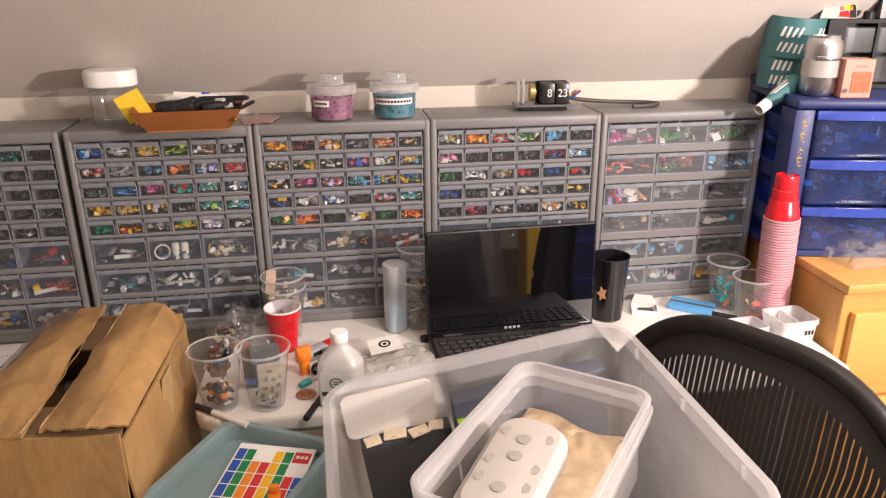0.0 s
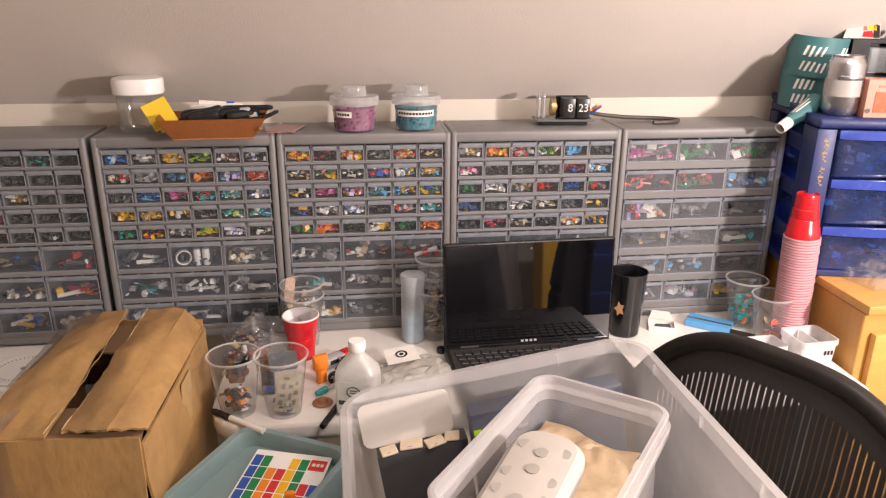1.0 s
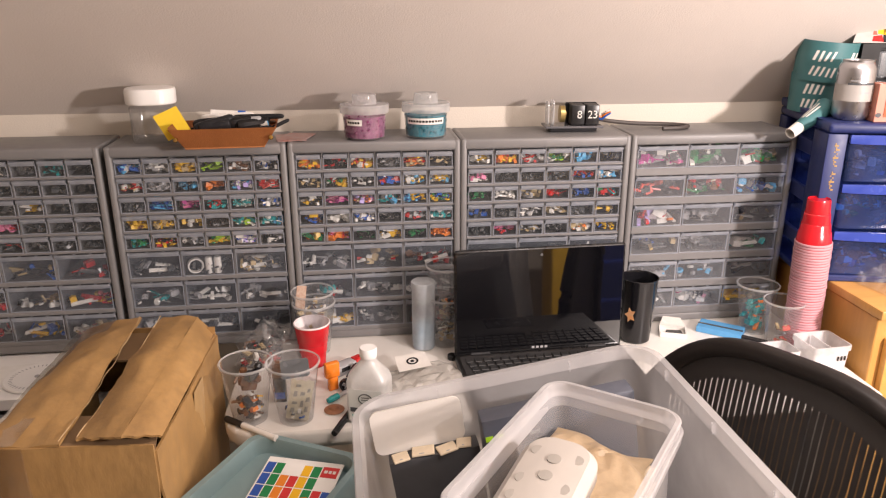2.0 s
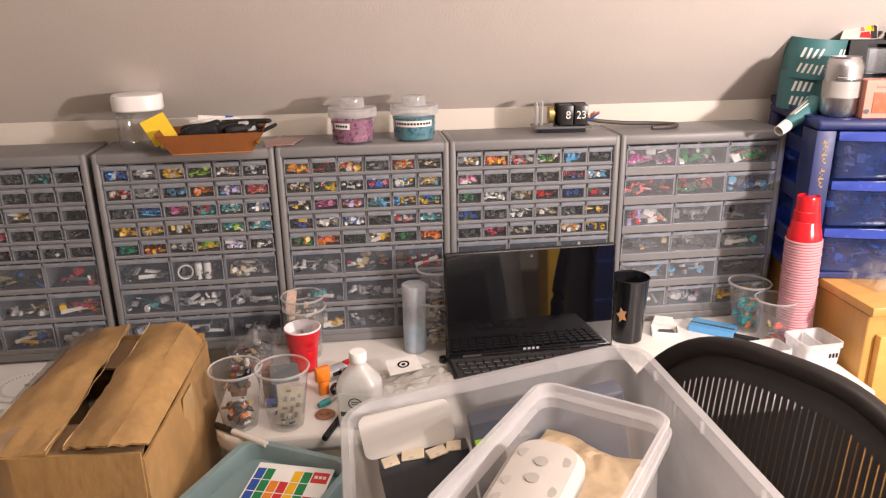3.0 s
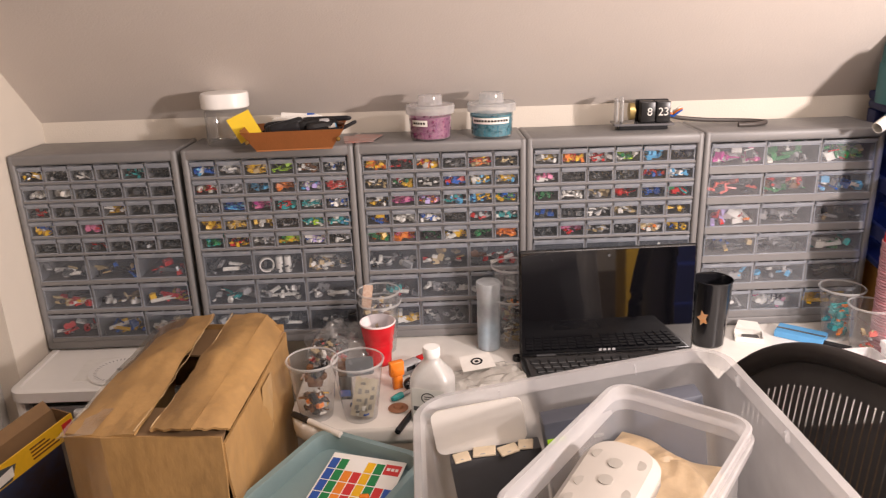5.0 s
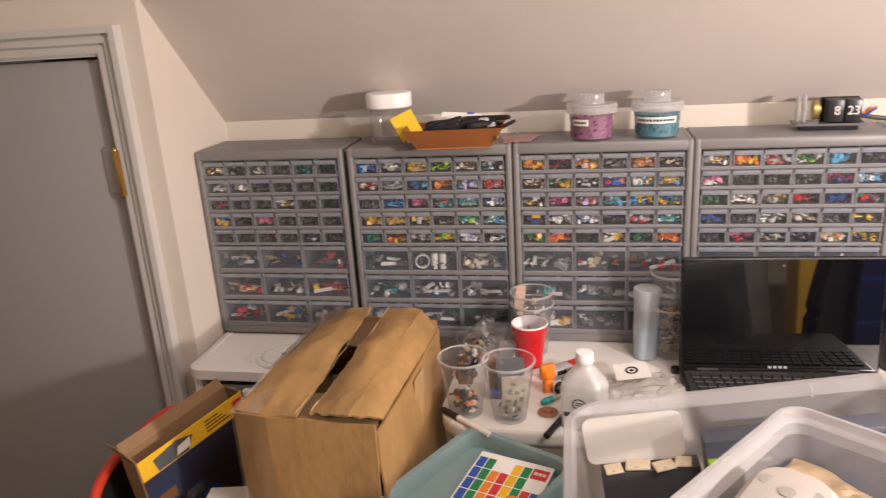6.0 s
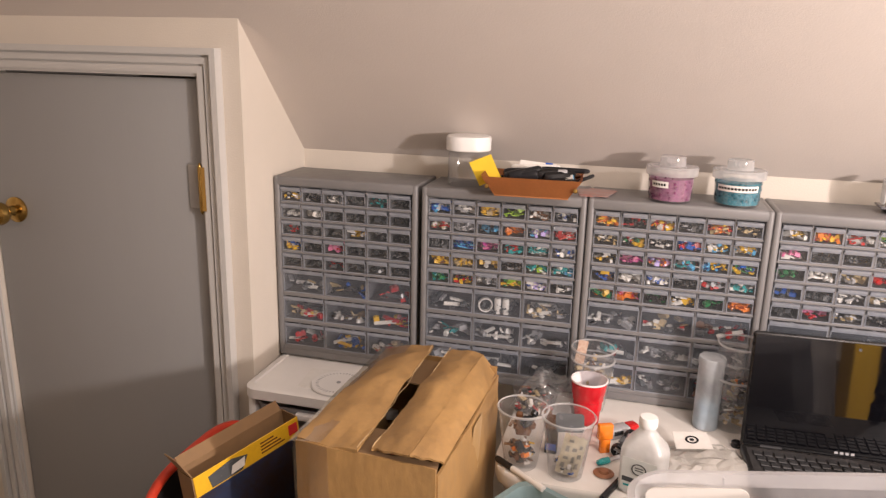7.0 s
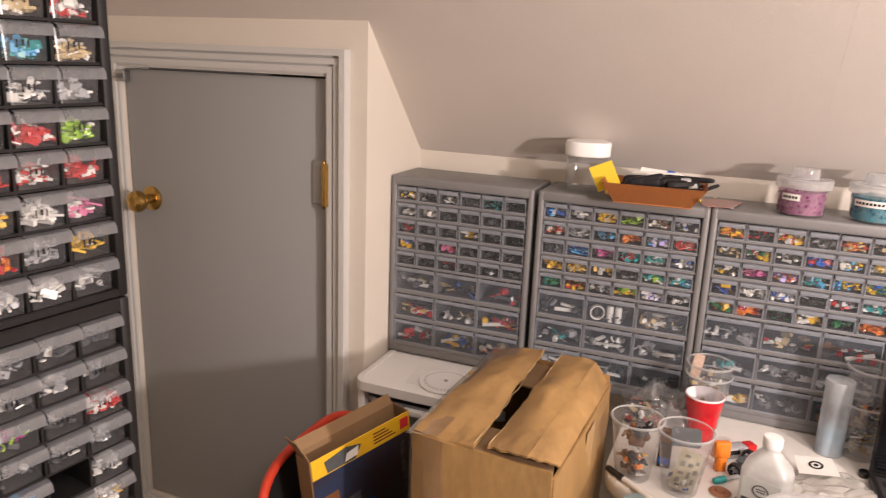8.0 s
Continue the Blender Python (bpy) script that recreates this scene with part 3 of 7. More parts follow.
def cup(name, x, y, r0, r1, h, mat, label, z=TOP + 0.0005, rim=None, lean=(0, 0), fill="", amount=0, size=0.012, level=0.03, rot=0, group=""):
    c = thing(name, label, "cup", pose(x, y, z, lean[0], lean[1], rot), group)
    part("cup_wall", cup_bm(r0, r1, h), mat, c)
    if rim:
        ring = lathe(bmesh.new(), [(r1 + 0.0022, h - 0.004), (r1 + 0.0030, h - 0.001), (r1 + 0.001, h + 0.0008), (r1 - 0.0012, h - 0.0004)], 36, cap0=False, cap1=False)
        part("rim", ring, rim, c)
    if fill:
        cs = sorted(set(fill))
        keys = {k: i for i, k in enumerate(cs)}
        bm = bmesh.new()
        n = amount
        for i in range(n):
            zz = 0.007 + level * (i / n)
            rr = (r0 + (r1 - r0) * zz / h - size * 1.05) * math.sqrt(random.random())
            a = random.uniform(0, 6.283)
            cx, cy = rr * math.cos(a), rr * math.sin(a)
            brick_bits(bm, fill, cx - size * .1, cx + size * .1, cy - size * .1, cy + size * .1, zz, 1, size, keys)
        part("filling", bm, [PL[k] for k in cs], c, smooth=0)
    return c


M_TRANSRED = clear("smoke_lid", tint=(0.2, 0.2, 0.22), haze=0.3)
cup("clear_cup", -0.312, 1.262, 0.031, 0.046, 0.118, M_CUP, "clear plastic cup with yellow and brown toy parts", rim=M_RIM, fill="yuuonkwuk", amount=64, size=0.0125, level=0.034)
cup("clear_cup", -0.227, 1.252, 0.031, 0.047, 0.118, M_CUP, "clear plastic cup holding a rolled printed paper", rim=M_RIM, fill="kdsbwy", amount=34, size=0.012, level=0.014)
# printed paper in the second cup, with cut-out grey shapes
M_PAPER = surface("printed_paper", (0.74, 0.68, 0.52), 0.7, spread=0.1, scale=60, stain=(0.6, 0.54, 0.42))
ps = thing("paper_scrap", "curled cream printed paper inside a clear cup", "paper", pose(-0.224, 1.231, TOP + 0.010, -13, 13, 6))
bm = bmesh.new()
def curl(u, z, off=0.0):
    """u across the sheet in metres, z up it."""
    return (u, 9.0 * u * u + 0.0015 * math.sin(z * 150) - off, z)
for i in range(9):
    for k in range(7):
        bm.verts.new(curl(-0.021 + 0.00525 * i, 0.074 * k / 6 + 0.002 * math.sin(2.3 * i) * (k == 6)))
bm.verts.ensure_lookup_table()
for i in range(8):
    for k in range(6):
        bm.faces.new([bm.verts[q] for q in (7 * i + k, 7 * i + 7 + k, 7 * i + 8 + k, 7 * i + k + 1)])
bmesh.ops.solidify(bm, geom=bm.faces[:], thickness=0.0008)
part("sheet", bm, M_PAPER, ps)
for u, z, w, hh in ((-0.016, 0.012, 0.008, 0.010), (-0.004, 0.010, 0.012, 0.007), (0.009, 0.014, 0.007, 0.012), (-0.015, 0.028, 0.010, 0.006), (0.0, 0.024, 0.006, 0.013), (0.009, 0.034, 0.008, 0.009), (-0.014, 0.042, 0.007, 0.011), (-0.002, 0.045, 0.009, 0.007), (0.010, 0.051, 0.006, 0.008), (-0.012, 0.060, 0.010, 0.006)):
    bm = bmesh.new()
    bm.faces.new([bm.verts.new(curl(a, b, 0.0016)) for a, b in ((u, z), (u + w, z + 0.001), (u + w * 0.9, z + hh), (u + w * 0.1, z + hh * 0.9))])
    bmesh.ops.solidify(bm, geom=bm.faces[:], thickness=0.0003)
    part("printed_shape", bm, bpy.data.materials["printed_grey"] if "printed_grey" in bpy.data.materials else surface("printed_grey", (0.36, 0.34, 0.3), 0.6), ps)
bm = bmesh.new()
slab(bm, round_rect(0.052, 0.034, 0.006), -0.002, 0.002)
solo("dark_plate", bm, PL["d"], "dark grey plate leaning inside a clear cup", "toy plate", pose(-0.226, 1.272, TOP + 0.093, 62, 0, 12))
# red cup
M_REDIN = surface("cup_white_inside", (0.8, 0.72, 0.72), 0.3)
rc = thing("red_cup", "red plastic party cup, empty, on the desk", "cup", pose(-0.205, 1.468, TOP + 0.0005))
h = 0.097
part("cup_wall", lathe(bmesh.new(), [(0.0, 0.002), (0.023, 0.002), (0.0245, 0.0), (0.0255, 0.002), (0.0275, 0.03), (0.0292, 0.032), (0.0305, 0.052), (0.0322, 0.054), (0.0332, 0.066), (0.0347, 0.068), (0.0372, h - 0.003)], 40, cap0=False, cap1=False), M_RED, rc)
part("lining", lathe(bmesh.new(), [(0.0, 0.004), (0.0235, 0.004), (0.0265, 0.031), (0.036, h - 0.002)], 40, cap0=False, cap1=False), M_REDIN, rc, "white inside")
part("rim", lathe(bmesh.new(), [(0.0372, h - 0.0035), (0.0387, h - 0.002), (0.0385, h), (0.037, h + 0.0008), (0.0358, h - 0.001)], 40, cap0=False, cap1=False), M_REDIN, rc, "white rolled rim")
# two nested clear cups behind the red one
cup("clear_cup", -0.203, 1.530, 0.030, 0.045, 0.118, M_CUP, "clear plastic cup with grey toy parts under another cup", rim=M_RIM, fill="sdgtknw", amount=40, size=0.012, level=0.07)
cup("clear_cup", -0.204, 1.530, 0.031, 0.045, 0.118, M_CUP, "clear plastic cup nested in another, cards sticking out", z=TOP + 0.026, rim=M_RIM, fill="nwnusw", amount=50, size=0.012, level=0.075)
bm = bmesh.new()
slab(bm, round_rect(0.021, 0.052, 0.002), -0.0006, 0.0006)
solo("picture_card", bm, surface("card_print", (0.2, 0.1, 0.07), 0.5, spread=0.7, scale=160, stain=(0.55, 0.46, 0.36)), "small picture card standing in a clear cup", "card", pose(-0.229, 1.523, TOP + 0.132, 84, 10, 15))
# clear cups behind the laptop
cup("clear_cup", 0.088, 1.535, 0.031, 0.047, 0.118, M_CUP, "clear plastic cup of small parts behind the laptop", rim=M_RIM, fill="unkdswn", amount=60, size=0.011, level=0.085)
cup("clear_cup", 0.092, 1.535, 0.031, 0.047, 0.118, M_CUP, "clear plastic cup stacked on another behind the laptop", z=TOP + 0.072, rim=M_RIM, fill="nko", amount=18, size=0.011, level=0.03)
# clear cups beside the tall red stack
cup("clear_cup", 0.812, 1.512, 0.029, 0.045, 0.118, M_CUP, "clear plastic cup with orange and teal pieces", rim=M_RIM, fill="ttto", amount=34, size=0.016, level=0.065)
cup("clear_cup", 0.829, 1.430, 0.028, 0.042, 0.11, M_CUP, "clear plastic cup with a few parts beside another", rim=M_RIM, fill="ucsn", amount=14, size=0.014, level=0.04)
# black tumbler
tb = thing("tumbler", "tall black plastic tumbler with a small orange emblem", "tumbler", pose(0.521, 1.503, TOP + 0.0005))
part("tumbler_wall", lathe(bmesh.new(), [(0.0, 0.0), (0.030, 0.0), (0.033, 0.003), (0.041, 0.148), (0.0425, 0.152), (0.0405, 0.153), (0.039, 0.148), (0.031, 0.006), (0.0, 0.005)], 40, cap0=False, cap1=False), M_GLOSS, tb)
bm = bmesh.new()
slab(bm, [(0.016 * (1 if k % 2 else 0.5) * math.cos(k * 0.628) * 0.8, 0.018 * (1 if k % 2 else 0.55) * math.sin(k * 0.628)) for k in range(10)], 0, 0.0012)
part("emblem", bm, surface("emblem", (0.5, 0.2, 0.05), 0.4, stain=(0.45, 0.33, 0.22), scale=80, spread=0.3), tb, "orange emblem", pose(-0.026, -0.0275, 0.072, 90 - 3, 0, -43))
# tall frosted tube
tu = thing("storage_tube", "tall frosted clear tube filled pale blue at its foot", "tube", pose(0.036, 1.522, TOP + 0.0005))
M_FROST = clear("frosted_tube", haze=0.62, rough=0.3, gloss=0.6, haze_colour=(0.7, 0.73, 0.75))
part("tube_wall", lathe(bmesh.new(), [(0.0, 0.0), (0.024, 0.0), (0.0255, 0.002), (0.0255, 0.142), (0.0255, 0.1425)], 36, cap0=False, cap1=False), M_FROST, tu)
part("cap", lathe(bmesh.new(), [(0.0265, 0.140), (0.0268, 0.154), (0.0255, 0.157), (0.022, 0.1565), (0.0, 0.156)], 36, cap0=False, cap1=False), M_FROST, tu, "frosted cap")
part("filling", lathe(bmesh.new(), [(0.0, 0.004), (0.0232, 0.004), (0.0232, 0.052), (0.012, 0.058), (0.0, 0.055)], 24, cap0=False, cap1=False), surface("pale_blue_beads", (0.35, 0.55, 0.7), 0.4, spread=0.2, scale=200, grain=0.8), tu, "pale blue beads")


# ---- laptop ----
def laptop():
    lt = thing("laptop", "open black laptop with a dark glossy screen", "laptop", pose(0.279, 1.434, TOP + 0.001, 0, 0, 2.0))
    w, d = 0.370, 0.245
    base = part("base", box(bmesh.new(), -w / 2, -d, 0.003, w / 2, 0, 0.021, 0.005, 3), surface("laptop_shell", (0.016, 0.015, 0.015), 0.3, spread=0.2), lt, "black base")
    part("keyboard_deck", box(bmesh.new(), -w / 2 + 0.008, -d + 0.008, 0.0212, w / 2 - 0.008, -0.012, 0.0220, 0.0003, 1), surface("deck", (0.02, 0.018, 0.018), 0.4), base)
    key = to_mesh("key", box(bmesh.new(), -0.0078, -0.0078, 0, 0.0078, 0.0078, 0.0028, 0.0012, 1), surface("key", (0.012, 0.012, 0.013), 0.45))
    wide = to_mesh("key", box(bmesh.new(), -0.05, -0.0078, 0, 0.05, 0.0078, 0.0028, 0.0012, 1), M_BLACK)
    for r in range(5):
        for c in range(18):
            if r == 4 and 3 <= c <= 8:
                continue
            part("key", key, None, base, m=Matrix.Translation((-0.16 + 0.0187 * c + (0.003 * r if c < 14 else 0.004), -0.035 - 0.0187 * r, 0.0221)))
    part("key", wide, None, base, m=Matrix.Translation((-0.055, -0.035 - 0.0187 * 4, 0.0221)))
    part("touchpad", box(bmesh.new(), -0.08, -d + 0.018, 0.0222, 0.03, -d + 0.085, 0.0228, 0.0002, 1), surface("touchpad", (0.03, 0.03, 0.032), 0.25), base, "touchpad")
    for fx in (-0.15, 0.15):
        for fy in (-0.02, -d + 0.03):
            part("foot", lathe(bmesh.new(), [(0.0, 0.0), (0.008, 0.0), (0.008, 0.003), (0.0, 0.003)], 10), M_BLACK, base, m=Matrix.Translation((fx, fy, 0)))
    sc = part("lid", box(bmesh.new(), -w / 2, 0.0, 0.0, w / 2, 0.009, 0.236, 0.006, 3), surface("laptop_lid", (0.014, 0.014, 0.015), 0.28), lt, "black lid", pose(0, 0.0, 0.014, -3.5, 0, 0))
    glass = surface("screen_glass", (0.003, 0.003, 0.004), 0.035, spread=0.02, wear=0.01)
    glass.node_tree.nodes["Principled BSDF"].inputs["Specular IOR Level"].default_value = 1.0
    part("screen", box(bmesh.new(), -w / 2 + 0.004, -0.0012, 0.006, w / 2 - 0.004, -0.0002, 0.232, 0.0004, 1), glass, sc, "glossy black screen")
    part("camera_window", lathe(bmesh.new(), [(0.0, 0.0), (0.003, 0.0), (0.003, 0.0006), (0.0, 0.0006)], 12), PL["d"], sc, m=pose(0, -0.0013, 0.220, 90))
    mark = bmesh.new()
    for k in range(4):
        x = -0.017 + 0.0096 * k
        box(mark, x, -0.0018, 0.0108, x + 0.006, -0.0013, 0.0158)
    part("maker_mark", mark, PL["s"], sc, "pale maker mark")
    for hx in (-0.13, 0.13):
        part("hinge", lathe(bmesh.new(), [(0.0, -0.02), (0.007, -0.02), (0.007, 0.02), (0.0, 0.02)], 14), M_BLACK, lt, m=pose(hx, 0.002, 0.018, 0, 90, 0))


laptop()


# ---- bottle, bag, toy parts ----
def bottle():
    b = thing("bottle", "white translucent alcohol bottle with a round-printed label", "bottle", pose(-0.090, 1.238, TOP + 0.0005, 0, 0, -18) @ Matrix.Diagonal((1.06, 1.06, 0.89, 1)))
    M = clear("bottle_plastic", haze=0.85, rough=0.3, haze_colour=(0.85, 0.85, 0.83))
    bm = tub(bmesh.new(), [(0.066, 0.046, 0.014, 0.0), (0.074, 0.054, 0.016, 0.005), (0.074, 0.054, 0.016, 0.090), (0.066, 0.047, 0.015, 0.106), (0.034, 0.030, 0.0142, 0.130), (0.027, 0.027, 0.0134, 0.136), (0.027, 0.027, 0.0134, 0.15)], n=6)
    part("bottle_body", bm, M, b)
    bm = bmesh.new()
    lathe(bm, [(0.0145, 0.142), (0.0150, 0.144), (0.0150, 0.160), (0.0138, 0.1625), (0.0, 0.1625)], 30, cap0=False, cap1=False)
    part("cap", bm, M_WHITE, b, "white ribbed screw cap")
    face = -0.0274
    lab = surface("bottle_label", (0.66, 0.68, 0.65), 0.5)
    part("label", box(bmesh.new(), -0.029, face, 0.010, 0.029, face + 0.0003, 0.082), lab, b, "pale printed label")
    part("label_band", box(bmesh.new(), -0.027, face - 0.0004, 0.030, 0.027, face - 0.0001, 0.040), PL["d"], b, "dark printed band")
    part("label_bar", box(bmesh.new(), -0.024, face - 0.0004, 0.020, 0.016, face - 0.0001, 0.024), PL["t"], b, "green printed bar")
    ring = bmesh.new()
    lathe(ring, [(0.0105, 0), (0.0125, 0), (0.0125, 0.0006), (0.0105, 0.0006), (0.0105, 0)], 28, cap0=False, cap1=False)
    part("emblem", ring, PL["d"], b, "round printed emblem", pose(0.0, face - 0.0002, 0.061, 90, 0, 0))
    for k in range(2):
        part("printing", box(bmesh.new(), -0.007, face - 0.0004, 0.058 + 0.005 * k, 0.007, face - 0.0001, 0.060 + 0.005 * k), PL["d"], b)


bottle()


def crumpled(name, w, d, h, mat, label, cat, m, seed, n=14, sharp=0.5, solid=False):
    """A crumpled bag: a soft closed pillow with folds."""
    bm = bmesh.new()
    top, bot = [], []
    for j in range(n + 1):
        for i in range(n + 1):
            u, v = i / n * 2 - 1, j / n * 2 - 1
            edge = max(0.0, (1 - u ** 4) * (1 - v ** 4))
            p = Vector((u * w / 2, v * d / 2, seed))
            f = noise.noise(p * 28) * 0.5 + noise.noise(p * 70) * 0.3
            x, y = u * w / 2 + 0.1 * w * noise.noise(p * 12), v * d / 2 + 0.1 * d * noise.noise(p * 13 + Vector((3, 1, 2)))
            z = max(0.002, h * edge ** 0.6 * (0.6 + sharp * f))
            top.append(bm.verts.new((x, y, z + 0.002)))
            bot.append(bm.verts.new((x, y, 0.0006)))
    k = n + 1
    for j in range(n):
        for i in range(n):
            q = (j * k + i, j * k + i + 1, (j + 1) * k + i + 1, (j + 1) * k + i)
            bm.faces.new([top[a] for a in q])
            if solid:
                bm.faces.new([bot[a] for a in q[::-1]])
    rim = [i for i in range(k)] + [j * k + n for j in range(1, k)] + [n * k + i for i in range(n - 1, -1, -1)] + [j * k for j in range(n - 1, 0, -1)]
    for a, b in zip(rim, rim[1:] + rim[:1]):
        bm.faces.new((bot[a], bot[b], top[b], top[a]))
    return solo(name, bm, mat, label, cat, m, smooth=0 if sharp > 0.8 else 40)


M_BAGW = clear("white_poly", haze=0.8, rough=0.25, haze_colour=(0.68, 0.66, 0.62))
crumpled("shopping_bag", 0.19, 0.13, 0.045, M_BAGW, "crumpled white plastic bag printed with dark rings", "bag", pose(0.018, 1.35, TOP, 0, 0, 12) @ Matrix.Diagonal((1, 1, 0.72, 1)), 3.0, sharp=1.0)
tg = thing("paper_card", "white folded card printed with a dark ring mark", "card", pose(0.0, 1.385, TOP + 0.036, 6, -5, 4))
part("card", slab(bmesh.new(), [(-0.032, -0.03), (0.036, -0.026), (0.03, 0.028), (-0.034, 0.026)], -0.001, 0.0), surface("white_card", (0.74, 0.72, 0.68), 0.6), tg)
part("printed_ring", lathe(bmesh.new(), [(0.0085, 0.0003), (0.0125, 0.0003), (0.0125, 0.0008), (0.0085, 0.0008), (0.0085, 0.0003)], 28, cap0=False, cap1=False), PL["k"], tg)
part("printed_dot", lathe(bmesh.new(), [(0.0, 0.0003), (0.0042, 0.0003), (0.0042, 0.0008), (0.0, 0.0008)], 20), PL["k"], tg)
M_POLY = clear("clear_poly", haze=0.13, rough=0.12, gloss=1.6, haze_colour=(0.8, 0.8, 0.8))
# bowl of parts under the bag
bo = thing("parts_dish", "clear dish heaped with red, white and black parts", "dish", pose(-0.318, 1.492, TOP + 0.0005))
part("dish_wall", lathe(bmesh.new(), [(0.0, 0.0), (0.036, 0.0), (0.042, 0.004), (0.050, 0.05), (0.052, 0.052)], 36, cap0=False, cap1=False), M_CUP, bo)
part("filling", heap("rkkdkwruknkd", 0.08, 0.08, 0.004, 190, 0.0155), None, bo)
crumpled("parts_bag", 0.15, 0.11, 0.10, M_POLY, "clear zip bag slumped over the dish beside the red cup", "bag", pose(-0.285, 1.515, TOP + 0.001, 0, 0, -14), 11.0, n=22, sharp=0.7)

# loose toy parts on the desk
def axle(x, y, rz):
    a = thing("toy_axle", "black toy axle with two spoked wheels", "toy axle", pose(x, y, TOP + 0.0145, 0, 0, rz))
    part("chassis", box(box(bmesh.new(), -0.028, -0.006, -0.006, 0.028, 0.006, 0.004, 0.001, 1), -0.012, -0.009, 0.0041, 0.012, 0.009, 0.008, 0.001, 1), PL["d"], a)
    for sx in (-1, 1):
        wh = part("wheel", lathe(bmesh.new(), [(0.008, -0.005), (0.0125, -0.0055), (0.014, -0.003), (0.014, 0.003), (0.0125, 0.0055), (0.008, 0.005), (0.008, -0.005)], 28, cap0=False, cap1=False), PL["k"], a, m=pose(sx * 0.034, 0, 0, 0, 90, 0))
        sp = bmesh.new()
        for k in range(5):
            box(sp, -0.0012, 0.0, -0.002, 0.0012, 0.0085, 0.002, m=Matrix.Rotation(k * 2 * math.pi / 5, 4, "Z"))
        part("spoke_wheel", sp, PL["s"], wh)


axle(-0.124, 1.372, 70)
toy = thing("toy_vehicle", "grey and red toy vehicle lying on the desk", "toy vehicle", pose(-0.145, 1.418, TOP + 0.013, 0, 0, 38))
part("hull", box(bmesh.new(), -0.035, -0.013, -0.0125, 0.03, 0.013, 0.010, 0.003, 2), PL["s"], toy)
part("nose", box(bmesh.new(), 0.0305, -0.011, -0.006, 0.052, 0.011, 0.010, 0.002, 2), PL["r"], toy, "red nose")
part("window", box(bmesh.new(), -0.01, -0.0138, -0.003, 0.012, -0.0132, 0.006), PL["k"], toy, "dark window")
gun = thing("toy_piece", "bright orange bent toy piece standing by the cup", "toy piece", pose(-0.162, 1.352, TOP + 0.0005, 0, 0, 25))
part("stem", box(bmesh.new(), -0.010, -0.006, 0.0, 0.010, 0.006, 0.028, 0.002, 2), PL["o"], gun)
part("head", box(bmesh.new(), -0.016, -0.007, 0.0285, 0.014, 0.007, 0.060, 0.003, 2), PL["o"], gun)
wand = thing("toy_wand", "clear toy rod with a teal tip", "toy rod", pose(-0.146, 1.318, TOP + 0.007, 0, 0, 42))
part("tip", lathe(bmesh.new(), [(0.0, -0.014), (0.005, -0.013), (0.0065, -0.004), (0.0065, 0.012), (0.0, 0.013)], 14), PL["t"], wand, "teal tip", pose(-0.02, 0, 0, 0, 90, 0))
part("rod", lathe(bmesh.new(), [(0.0, 0.0), (0.0045, 0.0), (0.0045, 0.07), (0.0, 0.07)], 14), PL["s"], wand, m=pose(-0.006, 0, 0, 0, 90, 0))
hat = bmesh.new()
lathe(hat, [(0.0, 0.0), (0.017, 0.0), (0.0195, 0.0015), (0.0175, 0.003), (0.010, 0.0035), (0.008, 0.008), (0.0, 0.009)], 28, cap0=False, cap1=False)
solo("toy_disc", hat, surface("copper_disc", (0.33, 0.15, 0.08), 0.4), "round copper-brown disc lying on the desk", "toy disc", pose(-0.158, 1.272, TOP + 0.0005))


def marker(x, y, rz, body, tip, label, z=TOP, tilt=0):
    m = thing("marker_pen", label, "marker", pose(x, y, z + 0.0062, 0, tilt, rz))
    part("barrel", lathe(bmesh.new(), [(0.0, 0.0), (0.0055, 0.0), (0.006, 0.003), (0.006, 0.082), (0.0, 0.083)], 16), body, m, m=pose(0, 0, 0, 0, 90, 0))
    part("cap", lathe(bmesh.new(), [(0.0, 0.0), (0.0055, 0.0005), (0.0062, 0.004), (0.0062, 0.043), (0.0, 0.043)], 16), tip, m, "cap", pose(-0.0435, 0, 0, 0, 90, 0))


marker(-0.322, 1.230, -38, PL["w"], PL["k"], "white marker with a black cap at the desk edge")
marker(-0.140, 1.222, 68, PL["k"], PL["k"], "black marker lying on the desk")
cap_bm = lathe(bmesh.new(), [(0.0, 0.0), (0.009, 0.0), (0.010, 0.002), (0.010, 0.010), (0.008, 0.012), (0.0, 0.012)], 18)
solo("plastic_nut", cap_bm, PL["k"], "small black plastic nut beside the laptop", "nut", pose(0.091, 1.452, TOP + 0.0005))
fig = thing("toy_figure_stand", "black and blue toy parts behind the cups", "toy parts", pose(-0.262, 1.322, TOP + 0.0005))
part("block", box(bmesh.new(), -0.012, -0.01, 0.0, 0.012, 0.01, 0.05, 0.002, 2), PL["k"], fig)
part("block", box(bmesh.new(), -0.010, -0.0112, 0.008, 0.010, -0.0102, 0.022, 0.0003, 1), PL["b"], fig, "blue block")
part("block", box(bmesh.new(), -0.013, -0.008, 0.0505, 0.013, 0.010, 0.075, 0.002, 2), PL["u"], fig, "brown block")
